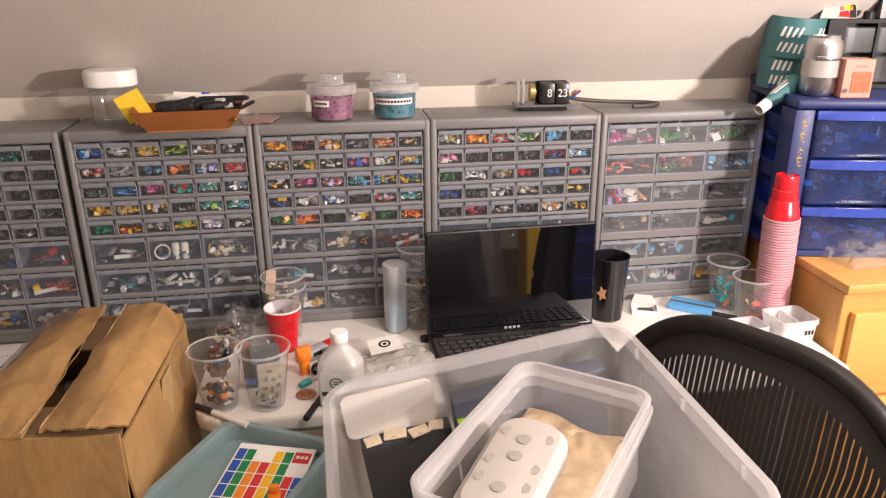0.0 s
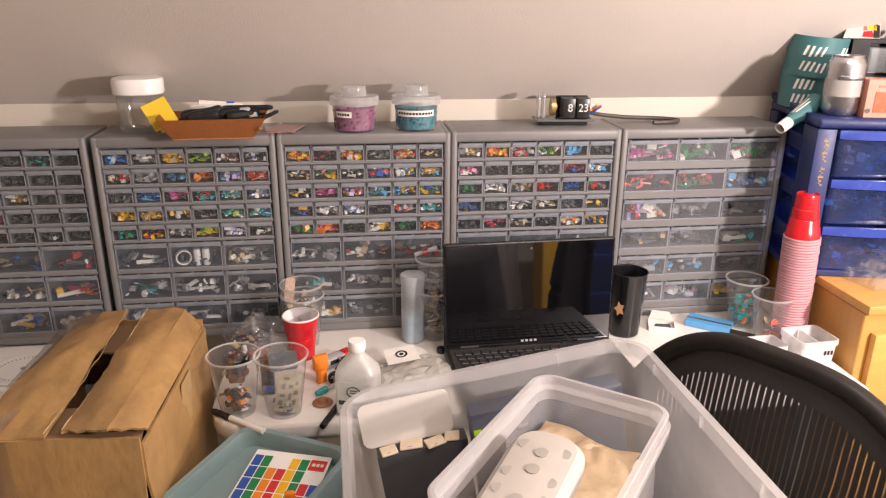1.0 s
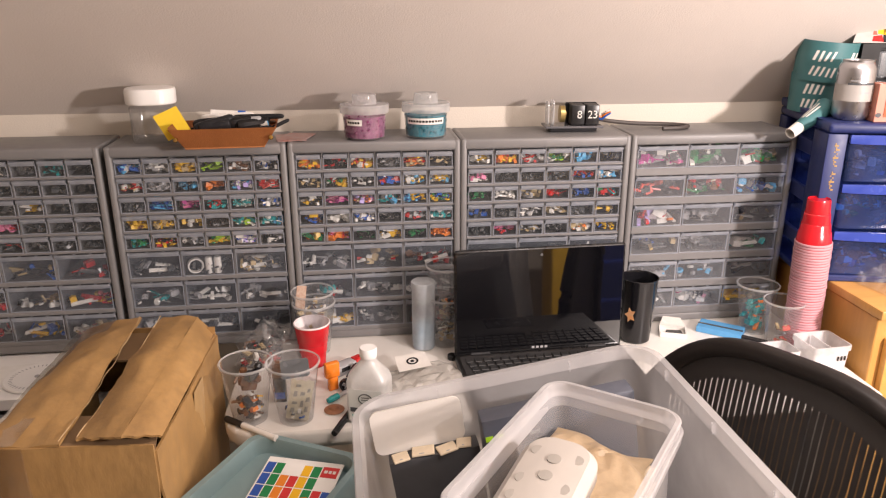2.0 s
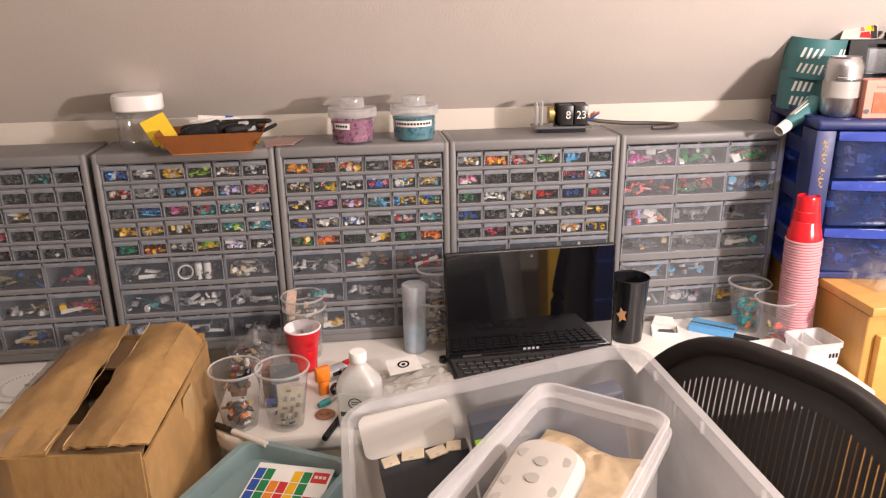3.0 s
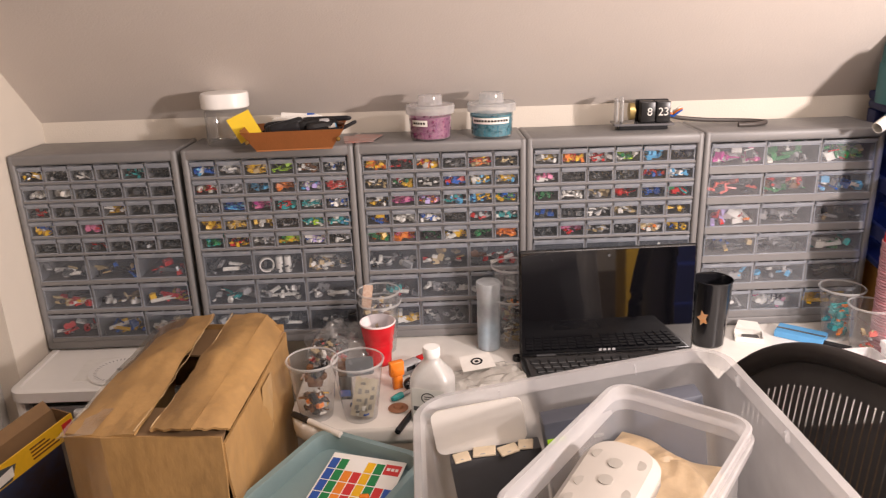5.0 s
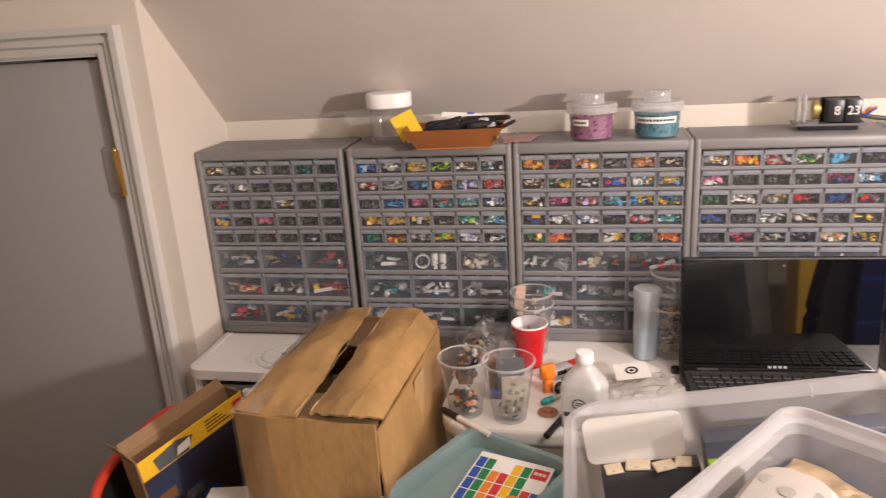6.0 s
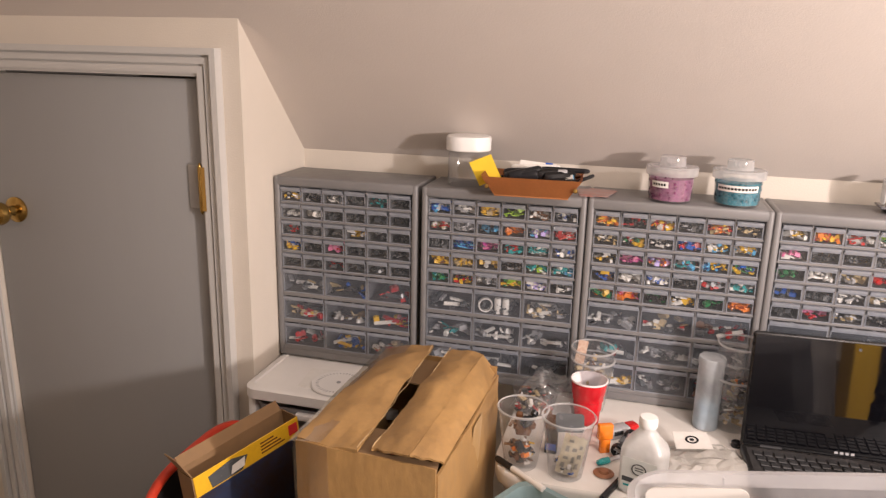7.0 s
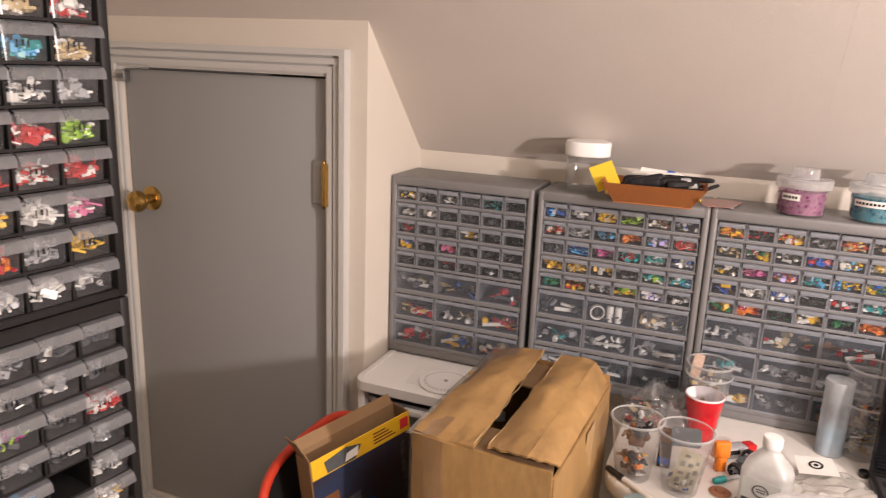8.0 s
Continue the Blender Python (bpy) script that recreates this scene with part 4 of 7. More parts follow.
for x, y, z, rz, lab in ((-0.310, 1.266, 0.068, 20, "dark brown toy creature in the clear cup"), (-0.320, 1.268, 0.078, 110, "brown toy creature heaped in the clear cup"), (-0.302, 1.258, 0.092, 65, "black toy piece at the top of the clear cup")):
    fg = thing("toy_creature", lab, "toy piece", pose(x, y, TOP + z, 18, 10, rz), "dark toy pieces in the cup")
    ink = PL["k"] if "black" in lab else PL["u"]
    part("body", box(bmesh.new(), -0.014, -0.007, -0.009, 0.014, 0.007, 0.008, 0.003, 2), ink, fg)
    part("head", lathe(bmesh.new(), [(0.0, 0.0), (0.006, 0.001), (0.0075, 0.006), (0.005, 0.012), (0.0, 0.013)], 14), ink, fg, m=pose(0.011, 0, 0.0082, 0, 20, 0))
    for q in (-1, 1):
        part("limb", box(bmesh.new(), -0.003, -0.0025, -0.014, 0.003, 0.0025, 0.0, 0.0012, 1), ink, fg, m=pose(0.008 * q, 0.0098, 0.002, 20 * q, 30 * q, 0))
# far side of the desk: little white box, blue box, cable
lb = thing("open_box", "little open white box with a black inside", "box", pose(0.617, 1.515, TOP + 0.0005, 0, 0, -20))
part("box_wall", tub(bmesh.new(), [(0.06, 0.045, 0.002, 0), (0.06, 0.045, 0.002, 0.012), (0.056, 0.041, 0.001, 0.012), (0.056, 0.041, 0.001, 0.002)], n=1), PL["w"], lb, smooth=0)
part("lining", slab(bmesh.new(), [(-0.02, -0.018), (0.026, -0.016), (0.02, 0.018), (-0.012, 0.014)], 0.0024, 0.004), PL["k"], lb, "black inside")
part("flap", slab(bmesh.new(), [(-0.028, 0), (0.028, 0), (0.02, 0.03), (-0.02, 0.032)], 0, 0.001), PL["w"], lb, m=pose(0, 0.0225, 0.0125, 14, 0, 0))
bb = thing("blue_carton", "flat light blue cardboard carton on the desk", "carton", pose(0.733, 1.512, TOP + 0.0005, 0, 0, -38))
part("carton", box(bmesh.new(), -0.05, -0.026, 0, 0.05, 0.026, 0.014, 0.001, 1), surface("sky_blue_card", (0.1, 0.33, 0.62), 0.5), bb)
part("groove", box(bmesh.new(), -0.05, -0.006, 0.0142, 0.05, 0.0, 0.0155), PL["d"], bb, "dark edge")
marker(0.742, 1.486, -40, PL["k"], PL["r"], "black pen with a red cap on the desk")

# ---- on top of the cabinets ----
CT = 0.7505 + CH
jar = thing("jar", "empty clear plastic jar with a white screw lid", "jar", pose(-0.522, 1.655, CT, 0, 0, 10) @ Matrix.Diagonal((0.9, 0.9, 0.9, 1)))
part("jar_wall", tub(bmesh.new(), [(0.092, 0.092, 0.03, 0.0), (0.1, 0.1, 0.034, 0.006), (0.1, 0.1, 0.034, 0.08), (0.088, 0.088, 0.04, 0.0885)], n=8, closed_bottom=False), M_GLASS, jar)
part("lid", tub(bmesh.new(), [(0.108, 0.108, 0.044, 0.0885), (0.112, 0.112, 0.046, 0.091), (0.113, 0.113, 0.046, 0.118), (0.108, 0.108, 0.044, 0.1235), (0.098, 0.098, 0.04, 0.1248)], n=8), M_WHITE, jar, "white screw lid")


def valet_tray():
    t = thing("leather_tray", "tan leather snap tray filled with pens and tools", "tray", pose(-0.362, 1.590, CT + 0.0004, 0, 0, 3))
    w, d, h, fl = 0.156, 0.10, 0.042, 0.030
    m = surface("tan_leather", (0.42, 0.16, 0.05), 0.5, spread=0.12, scale=20, grain=0.4, grain_scale=500)
    part("base", box(bmesh.new(), -w / 2, -d / 2, 0, w / 2, d / 2, 0.003, 0.001, 1), m, t)
    for sx, sy in ((0, -1), (0, 1), (-1, 0), (1, 0)):
        bm = bmesh.new()
        if sy:
            a = [(-w / 2, sy * d / 2, 0.003), (w / 2, sy * d / 2, 0.003), (w / 2 + fl * 0.9, sy * (d / 2 + 0.012), h), (-w / 2 - fl * 0.9, sy * (d / 2 + 0.012), h)]
        else:
            a = [(sx * w / 2, -d / 2, 0.003), (sx * w / 2, d / 2, 0.003), (sx * (w / 2 + fl * 0.9), d / 2 + 0.0115, h + 0.004), (sx * (w / 2 + fl * 0.9), -d / 2 - 0.0115, h + 0.004)]
        bm.faces.new([bm.verts.new(p) for p in a])
        bmesh.ops.solidify(bm, geom=bm.faces[:], thickness=0.0024)
        part("side", bm, m, t, "folded leather side")
    for sx in (-1, 1):
        part("snap", lathe(bmesh.new(), [(0.0, 0.0), (0.005, 0.0), (0.004, 0.002), (0.0, 0.0025)], 14), M_BRASS, t, "brass snap", pose(sx * (w / 2 + 0.014), -d / 2 - 0.0125, 0.022, 70, 0, 0))


valet_tray()


def bar(name, label, cat, p0, p1, r, mat, flat=1.0):
    bm = bmesh.new()
    pts = [Vector(p0).lerp(Vector(p1), f) for f in (0, 0.03, 0.1, 0.35, 0.65, 0.9, 0.97, 1)]
    pipe(bm, pts, [r * k for k in (0.4, 0.8, 1, 1.05, 1.0, 1, 0.8, 0.35)], 10, flat=flat)
    return solo(name, bm, mat, label, cat)


z = CT + 0.012
bar("pen", "black pen lying in the leather tray", "pen", (-0.44, 1.610, z + 0.016), (-0.28, 1.625, z + 0.03), 0.006, M_BLACK)
bar("pen", "dark brown pen lying in the leather tray", "pen", (-0.425, 1.635, z + 0.024), (-0.265, 1.632, z + 0.026), 0.006, PL["u"])
bar("pocket_knife", "black folding knife lying in the leather tray", "knife", (-0.42, 1.595, z + 0.01), (-0.31, 1.590, z + 0.016), 0.012, M_BLACK)
bar("pliers", "black-handled pliers lying in the leather tray", "pliers", (-0.40, 1.580, z + 0.008), (-0.30, 1.605, z + 0.012), 0.010, M_BLACK)
bar("pliers", "small black tool lying in the leather tray", "tool", (-0.36, 1.572, z + 0.014), (-0.27, 1.590, z + 0.022), 0.008, M_DARK)
bar("pliers", "bulky black tool heaped in the leather tray", "tool", (-0.43, 1.600, z + 0.028), (-0.33, 1.610, z + 0.034), 0.011, M_BLACK)
bar("pen", "white and blue pen lying across the leather tray", "pen", (-0.42, 1.638, z + 0.036), (-0.31, 1.640, z + 0.040), 0.008, PL["w"])
bar("pliers", "black grip of a tool heaped in the leather tray", "tool", (-0.425, 1.585, z + 0.022), (-0.35, 1.582, z + 0.032), 0.012, M_BLACK)
bar("pliers", "dark tool jaw heaped in the leather tray", "tool", (-0.36, 1.586, z + 0.030), (-0.31, 1.600, z + 0.036), 0.012, M_DARK)
bar("pen", "silver barrel lying in the leather tray", "pen", (-0.335, 1.595, z + 0.034), (-0.29, 1.598, z + 0.037), 0.008, PL["s"])
bar("pocket_knife", "dark clip knife heaped in the leather tray", "knife", (-0.37, 1.622, z + 0.03), (-0.275, 1.605, z + 0.034), 0.010, M_DARK)
bar("pen", "black pen reaching over the tray edge", "pen", (-0.35, 1.618, z + 0.04), (-0.245, 1.605, z + 0.042), 0.0055, M_BLACK)
bar("pliers", "black grip of a tool heaped in the tray", "tool", (-0.415, 1.578, z + 0.024), (-0.345, 1.595, z + 0.040), 0.012, M_BLACK)
bar("pliers", "dark cutter handle heaped in the tray", "tool", (-0.34, 1.580, z + 0.026), (-0.285, 1.602, z + 0.030), 0.012, M_DARK)
bar("wire_bundle", "dark wire end at the edge of the tray", "wire", (-0.29, 1.600, z + 0.010), (-0.235, 1.610, z + 0.034), 0.004, M_BLACK)
bar("marker_pen", "orange marker lying in the leather tray", "marker", (-0.41, 1.615, z + 0.013), (-0.33, 1.618, z + 0.016), 0.007, PL["o"])
for nm, lab, m, mat, w, d in (
        ("eraser", "white and blue eraser card leaning in the tray", pose(-0.365, 1.642, z + 0.036, 60, 4, 0), PL["w"], 0.075, 0.03),
        ("eraser", "pale blue block lying in the leather tray", pose(-0.298, 1.590, z + 0.024, 20, -10, 8), PL["a"], 0.045, 0.018)):
    o = thing(nm, lab, "eraser", m)
    part("block", box(bmesh.new(), -w / 2, -d / 2, -0.004, w / 2, d / 2, 0.004, 0.001, 1), mat, o)
    part("band", box(bmesh.new(), w / 2 - 0.018, -d / 2 - 0.0004, -0.0045, w / 2 - 0.002, d / 2 + 0.0004, 0.0045), PL["b"] if mat is PL["w"] else PL["w"], o, "printed band")
bm = bmesh.new()
slab(bm, [(-0.03, -0.022), (0.026, -0.026), (0.03, 0.024), (-0.024, 0.028)], -0.0005, 0.0005)
solo("yellow_note", bm, surface("yellow_paper", (0.75, 0.52, 0.02), 0.6, spread=0.05), "folded yellow note standing in the leather tray", "note", pose(-0.468, 1.580, CT + 0.047, 86, 60, 8))
for k, (dx, rz) in enumerate(((0.0, 8), (0.012, -14))):
    bm = bmesh.new()
    slab(bm, round_rect(0.062, 0.088, 0.003), 0, 0.0012)
    solo("trading_card", bm, surface("card_art", (0.22, 0.2, 0.2), 0.35, spread=0.5, scale=45, stain=(0.4, 0.14, 0.1)), "dark picture card lying flat on a cabinet", "card", pose(-0.238 + dx, 1.648, CT + 0.0005 + 0.0015 * k, 0, 0, rz), group="cards on the cabinet")


def bead_tub(x, y, colour, tint, label, wide):
    t = thing("bead_tub", label, "tub", pose(x, y, CT + 0.0004) @ Matrix.Diagonal((0.93, 0.93, 0.94, 1)))
    part("tub_wall", lathe(bmesh.new(), [(0.0, 0.001), (0.044, 0.0), (0.047, 0.003), (0.0515, 0.07)], 40, cap0=False, cap1=False), M_CUP, t)
    beads = bmesh.new()
    lathe(beads, [(0.0, 0.0045), (0.0445, 0.0045), (0.0478, 0.052), (0.03, 0.054), (0.0, 0.052)], 40, cap0=False, cap1=False)
    part("bead_mass", beads, tint, t, "mass of beads")
    bits = bmesh.new()
    for i in range(110):
        a, zz = random.uniform(0, 6.283), random.uniform(0.006, 0.055)
        rr = 0.0437 + 0.0037 * zz / 0.052
        if zz > 0.051:
            rr *= math.sqrt(random.random())
        bmesh.ops.create_icosphere(bits, subdivisions=1, radius=random.uniform(0.0022, 0.0042), matrix=Matrix.Translation((rr * math.cos(a), rr * math.sin(a), zz)))
    tagged(part("bead_layer", bits, colour, t), "translucent beads", kind="stuff")
    lid = lathe(bmesh.new(), [(0.053, 0.058), (0.0562, 0.059), (0.0572, 0.075), (0.055, 0.0785), (0.030, 0.0785), (0.0285, 0.081), (0.0275, 0.098), (0.025, 0.1), (0.0, 0.1)], 44, cap0=False, cap1=False)
    part("lid", lid, M_RIM, t, "clear lid with a raised knob")
    lb = bmesh.new()
    n, a0, a1 = 12, (215, 262) if not wide else (208, 318), 0
    a0, a1 = a0
    rows = [[lb.verts.new((rr * math.cos(radians(a0 + (a1 - a0) * i / n)), rr * math.sin(radians(a0 + (a1 - a0) * i / n)), zz)) for i in range(n + 1)] for zz, rr in ((0.034, 0.0499), (0.048, 0.0508))]
    for i in range(n):
        lb.faces.new((rows[0][i], rows[0][i + 1], rows[1][i + 1], rows[1][i]))
    label_part = part("label", lb, PL["w"], t, "white paper label")
    bars = bmesh.new()
    k = int((a1 - a0) / 9)
    for i in range(k):
        s0, s1 = a0 + 5 + (a1 - a0 - 10) * (i + 0.12) / k, a0 + 5 + (a1 - a0 - 10) * (i + 0.8) / k
        v = [bars.verts.new((rr * math.cos(radians(s)), rr * math.sin(radians(s)), zz)) for s, zz, rr in ((s0, 0.0385, 0.0508), (s1, 0.0385, 0.0508), (s1, 0.0435, 0.0511), (s0, 0.0435, 0.0511))]
        bars.faces.new(v)
    part("printing", bars, PL["k"], label_part)


bead_tub(-0.077, 1.630, clear("purple_beads", tint=(0.7, 0.25, 0.5), haze=0.5, rough=0.1, haze_colour=(0.42, 0.1, 0.27)), surface("purple_mass", (0.28, 0.09, 0.19), 0.3, spread=0.4, scale=120), "clear lidded tub of purple translucent beads", False)
bead_tub(0.056, 1.634, clear("teal_beads", tint=(0.15, 0.5, 0.6), haze=0.5, rough=0.1, haze_colour=(0.03, 0.28, 0.36)), surface("teal_mass", (0.02, 0.2, 0.27), 0.3, spread=0.4, scale=120), "clear lidded tub of teal translucent beads", True)


def flip_clock():
    c = thing("flip_clock", "small bare flip clock showing 8 23", "clock", pose(0.394, 1.664, CT + 0.0004, 0, 0, -4) @ Matrix.Diagonal((1.06, 1.06, 1.12, 1)))
    part("foot", box(bmesh.new(), -0.05, -0.018, 0, 0.05, 0.018, 0.008, 0.001, 1), M_BLACK, c)
    part("base_plate", box(bmesh.new(), -0.062, -0.028, 0.0082, 0.062, 0.028, 0.0125, 0.001, 1), surface("clear_smoke", (0.12, 0.12, 0.13), 0.15), c)
    part("back_plate", box(bmesh.new(), -0.012, 0.012, 0.0127, 0.056, 0.024, 0.055, 0.002, 1), M_BLACK, c)
    for x, txt in ((0.008, "8"), (0.039, "23")):
        f = part("flap_unit", box(bmesh.new(), x - 0.0145, -0.020, 0.014, x + 0.0145, 0.011, 0.054, 0.002, 2), surface("flap_black", (0.01, 0.01, 0.011), 0.35), c, "black flip digit")
        part("digit", text_mesh("digit", txt, 0.022, PL["w"], 0.0003), None, f, m=pose(x + (0.003 if txt == "8" else 0), -0.0206, 0.034, 90, 0, 0))
        part("split_line", box(bmesh.new(), x - 0.0145, -0.0212, 0.0336, x + 0.0145, -0.0206, 0.0343), M_BLACK, f)
    part("motor", lathe(bmesh.new(), [(0.0, 0.0), (0.017, 0.0), (0.017, 0.01), (0.006, 0.012), (0.006, 0.014), (0.0, 0.014)], 24), surface("brass_gear", (0.4, 0.3, 0.12), 0.35, 0.8), c, "brass gear motor", pose(-0.028, 0.0, 0.034, 0, 90, 0))
    part("side_plate", slab(bmesh.new(), round_rect(0.034, 0.05, 0.01), 0, 0.003), M_RIM, c, "clear side plate", pose(-0.045, 0.0, 0.038, 90, 0, 90))
    part("side_plate", slab(bmesh.new(), round_rect(0.034, 0.046, 0.01), 0, 0.003), M_RIM, c, "clear side plate", pose(-0.056, 0.0, 0.037, 90, 0, 90))
    for k, (mat, dz) in enumerate(((PL["b"], 0.0), (PL["o"], 0.004), (PL["w"], 0.008))):
        bm = bmesh.new()
        pipe(bm, [(0.054, 0.01, 0.024 + dz), (0.066, 0.004 + 0.004 * k, 0.022 + dz), (0.074, 0.0, 0.03 + dz), (0.082, -0.002, 0.036 + dz * 0.6)], 0.0022, 8)
        part("wire", bm, mat, c)


flip_clock()
bm = bmesh.new()
cr = [(0.462, 1.69, 0.022), (0.50, 1.70, 0.014), (0.56, 1.70, 0.008), (0.62, 1.695, 0.006), (0.66, 1.675, 0.006), (0.668, 1.655, 0.006), (0.64, 1.64, 0.005), (0.60, 1.637, 0.005)]
pts = []
for a, b, c0, d in zip([cr[0]] + cr[:-2], cr[:-1], cr[1:], cr[2:] + [cr[-1]]):
    for k in range(5):
        t = k / 5
        pts.append([0.5 * (2 * b[i] + (c0[i] - a[i]) * t + (2 * a[i] - 5 * b[i] + 4 * c0[i] - d[i]) * t * t + (3 * b[i] - a[i] - 3 * c0[i] + d[i]) * t ** 3) for i in range(3)])
pipe(bm, [(x, y, CT + zz) for x, y, zz in pts + [cr[-1]]], 0.0048, 10)
solo("power_cord", bm, surface("cord", (0.06, 0.05, 0.045), 0.5), "dark power cord curling over two cabinets", "cord")

# ---- beside the desk: wooden cabinet, blue drawer tower, cups ----
def wood_cabinet():
    c = thing("wooden_cabinet", "honey-coloured wooden drawer cabinet beside the desk", "cabinet", Matrix())
    x0, x1, y0, y1, h = 0.932, 1.43, 1.272, 1.762, 0.9
    part("carcass", box(bmesh.new(), x0, y0, 0, x1, y1, h - 0.02, 0.002, 1), M_WOOD, c)
    part("top_board", box(bmesh.new(), x0 - 0.003, y0 - 0.012, h - 0.0198, x1 + 0.003, y1, h, 0.003, 2), surface("honey_top", (0.55, 0.29, 0.085), 0.38, spread=0.14, scale=3, stretch=(1, 7, 1)), c)
    dz = (h - 0.08) / 4
    for i in range(4):
        d = part("drawer_front", box(bmesh.new(), x0 + 0.02, y0 - 0.018, 0.03 + dz * i, x1 - 0.02, y0 - 0.0005, 0.03 + dz * i + dz - 0.012, 0.003, 2), surface("honey_front", (0.6, 0.33, 0.09), 0.38, spread=0.12, scale=4, stretch=(1, 1, 6)), c)
        part("knob", lathe(bmesh.new(), [(0.0, 0.0), (0.007, 0.0), (0.007, 0.01), (0.015, 0.016), (0.015, 0.022), (0.0, 0.026)], 20), M_WOOD, d, "round wooden knob", pose((x0 + x1) / 2, y0 - 0.018, 0.03 + dz * (i + 0.5), 90, 0, 0))


wood_cabinet()
BT = 1.248


def blue_tower():
    """Local axes: the front left foot is the origin, the front faces -y."""
    t = thing("drawer_tower", "dark blue plastic drawer tower with translucent drawers", "drawer tower", pose(0.872, 1.440, 0, 0, 0, -12))
    w0, d0, z0 = 0.40, 0.29, 0.9005
    part("top", box(bmesh.new(), 0, -0.004, BT - 0.022, w0, d0, BT, 0.008, 3), M_BLUEF, t)
    for sx in (0.0, w0 - 0.014):
        bm = bmesh.new()
        slab(bm, [(0.05, 0.0), (d0 - 0.008, 0.0), (d0, 0.006), (d0, 0.014), (d0 - 0.006, 0.018), (d0 - 0.05, 0.016)], 0, 0.014, m=pose(sx, 0, BT + 0.0002, 90, 0, 90))
        part("side_rail", bm, M_BLUEF, t, "raised side rail")
    part("foot", box(bmesh.new(), 0, 0, z0, w0, d0, z0 + 0.014, 0.003, 1), M_BLUEF, t)
    part("back_panel", box(bmesh.new(), 0.002, d0 - 0.008, z0 + 0.0142, w0 - 0.002, d0 - 0.002, BT - 0.0222), M_BLUEF, t)
    levels, pitch = 3, (BT - 0.022 - z0 - 0.014) / 3
    for sx in (0.001, w0 - 0.013):
        part("stile", box(bmesh.new(), sx, 0.001, z0 + 0.0142, sx + 0.012, 0.075, BT - 0.0222, 0.003, 2), M_BLUEF, t)
        part("stile", box(bmesh.new(), sx, d0 - 0.05, z0 + 0.0142, sx + 0.012, d0 - 0.009, BT - 0.0222, 0.003, 2), M_BLUEF, t)
        for i in range(1, levels + 1):
            z = z0 + 0.014 + pitch * i - 0.045
            part("rail", box(bmesh.new(), sx + 0.001, 0.0752, z - 0.016, sx + 0.011, d0 - 0.0502, z + 0.016, 0.002, 1), M_BLUEF, t)
    part("front_post", box(bmesh.new(), 0.0005, -0.003, z0 + 0.0144, 0.040, 0.0008, BT - 0.0224, 0.002, 2), M_BLUEF, t)
    part("front_post", box(bmesh.new(), w0 - 0.040, -0.003, z0 + 0.0144, w0 - 0.0005, 0.0008, BT - 0.0224, 0.002, 2), M_BLUEF, t)
    for i in range(levels):
        z = z0 + 0.016 + pitch * i
        cx, cy = w0 / 2, d0 / 2 - 0.012
        w, d = w0 - 0.086, d0 - 0.03
        dr = part("drawer", tub(bmesh.new(), [(w - 0.012, d - 0.012, 0.012, z), (w, d, 0.016, z + pitch - 0.012)], closed_bottom=False, m=Matrix.Translation((cx, cy, 0))), M_BLUE, t, "translucent blue drawer")
        bm = bmesh.new()
        n = 14
        pts = [(0.044 + (w0 - 0.088) * k / n, -0.008 - 0.010 * math.sin(math.pi * k / n)) for k in range(n + 1)]
        slab(bm, pts + [(w0 - 0.044, -0.0008), (0.044, -0.0008)], z + pitch - 0.022, z + pitch - 0.003)
        bmesh.ops.bevel(bm, geom=[e for e in bm.edges if abs(e.verts[0].co.z - e.verts[1].co.z) < 1e-5], offset=0.003, segments=2, profile=0.5, affect="EDGES")
        part("drawer_rim", bm, M_BLUERIM, dr, "bright blue pull rim")
        part("filling", heap(("bwdk", "gtkaod", "bdak")[2 - i], w - 0.04, d - 0.06, z + 0.006, 90, 0.02), None, dr, m=Matrix.Translation((cx, cy - 0.02, 0)))
    st = bmesh.new()
    for k in range(12):
        if k == 6:
            continue
        zz = BT - 0.046 - 0.0085 * k
        box(st, 0.016 + 0.003 * (k % 3), -0.0036, zz - 0.0022, 0.024 + 0.003 * (k % 2), -0.0031, zz + 0.0012)
        box(st, 0.017 + 0.002 * (k % 2), -0.0036, zz + 0.0018, 0.0195 + 0.002 * (k % 2), -0.0031, zz + 0.0048)
    part("lettering", st, surface("gold_print", (0.34, 0.2, 0.045), 0.45), t, "worn gold lettering")


blue_tower()


def strokes(parent, r_of, a0, a1, z0, z1, n, mat):
    """Rows of pale brush strokes on a curved sheet, one slanted bar a letter."""
    bm = bmesh.new()
    for i in range(n):
        a = a0 + (a1 - a0) * (i + 0.5) / n
        w = (a1 - a0) / n * random.uniform(0.26, 0.36)
        lo, hi, tilt = random.uniform(0.0, 0.14), random.uniform(0.84, 1.0), random.uniform(1.5, 3.5)
        v = []
        for aa, f in ((a - w * 0.75 - tilt, lo), (a + w * 0.75 - tilt, lo), (a + w * 0.75 + tilt, hi), (a - w * 0.75 + tilt, hi)):
            z = z0 + (z1 - z0) * f
            r = r_of(z) + 0.0008
            v.append(bm.verts.new((r * math.cos(radians(aa)), r * math.sin(radians(aa)), z)))
        bm.faces.new(v)
    part("lettering", bm, mat, parent, "white brushed lettering")


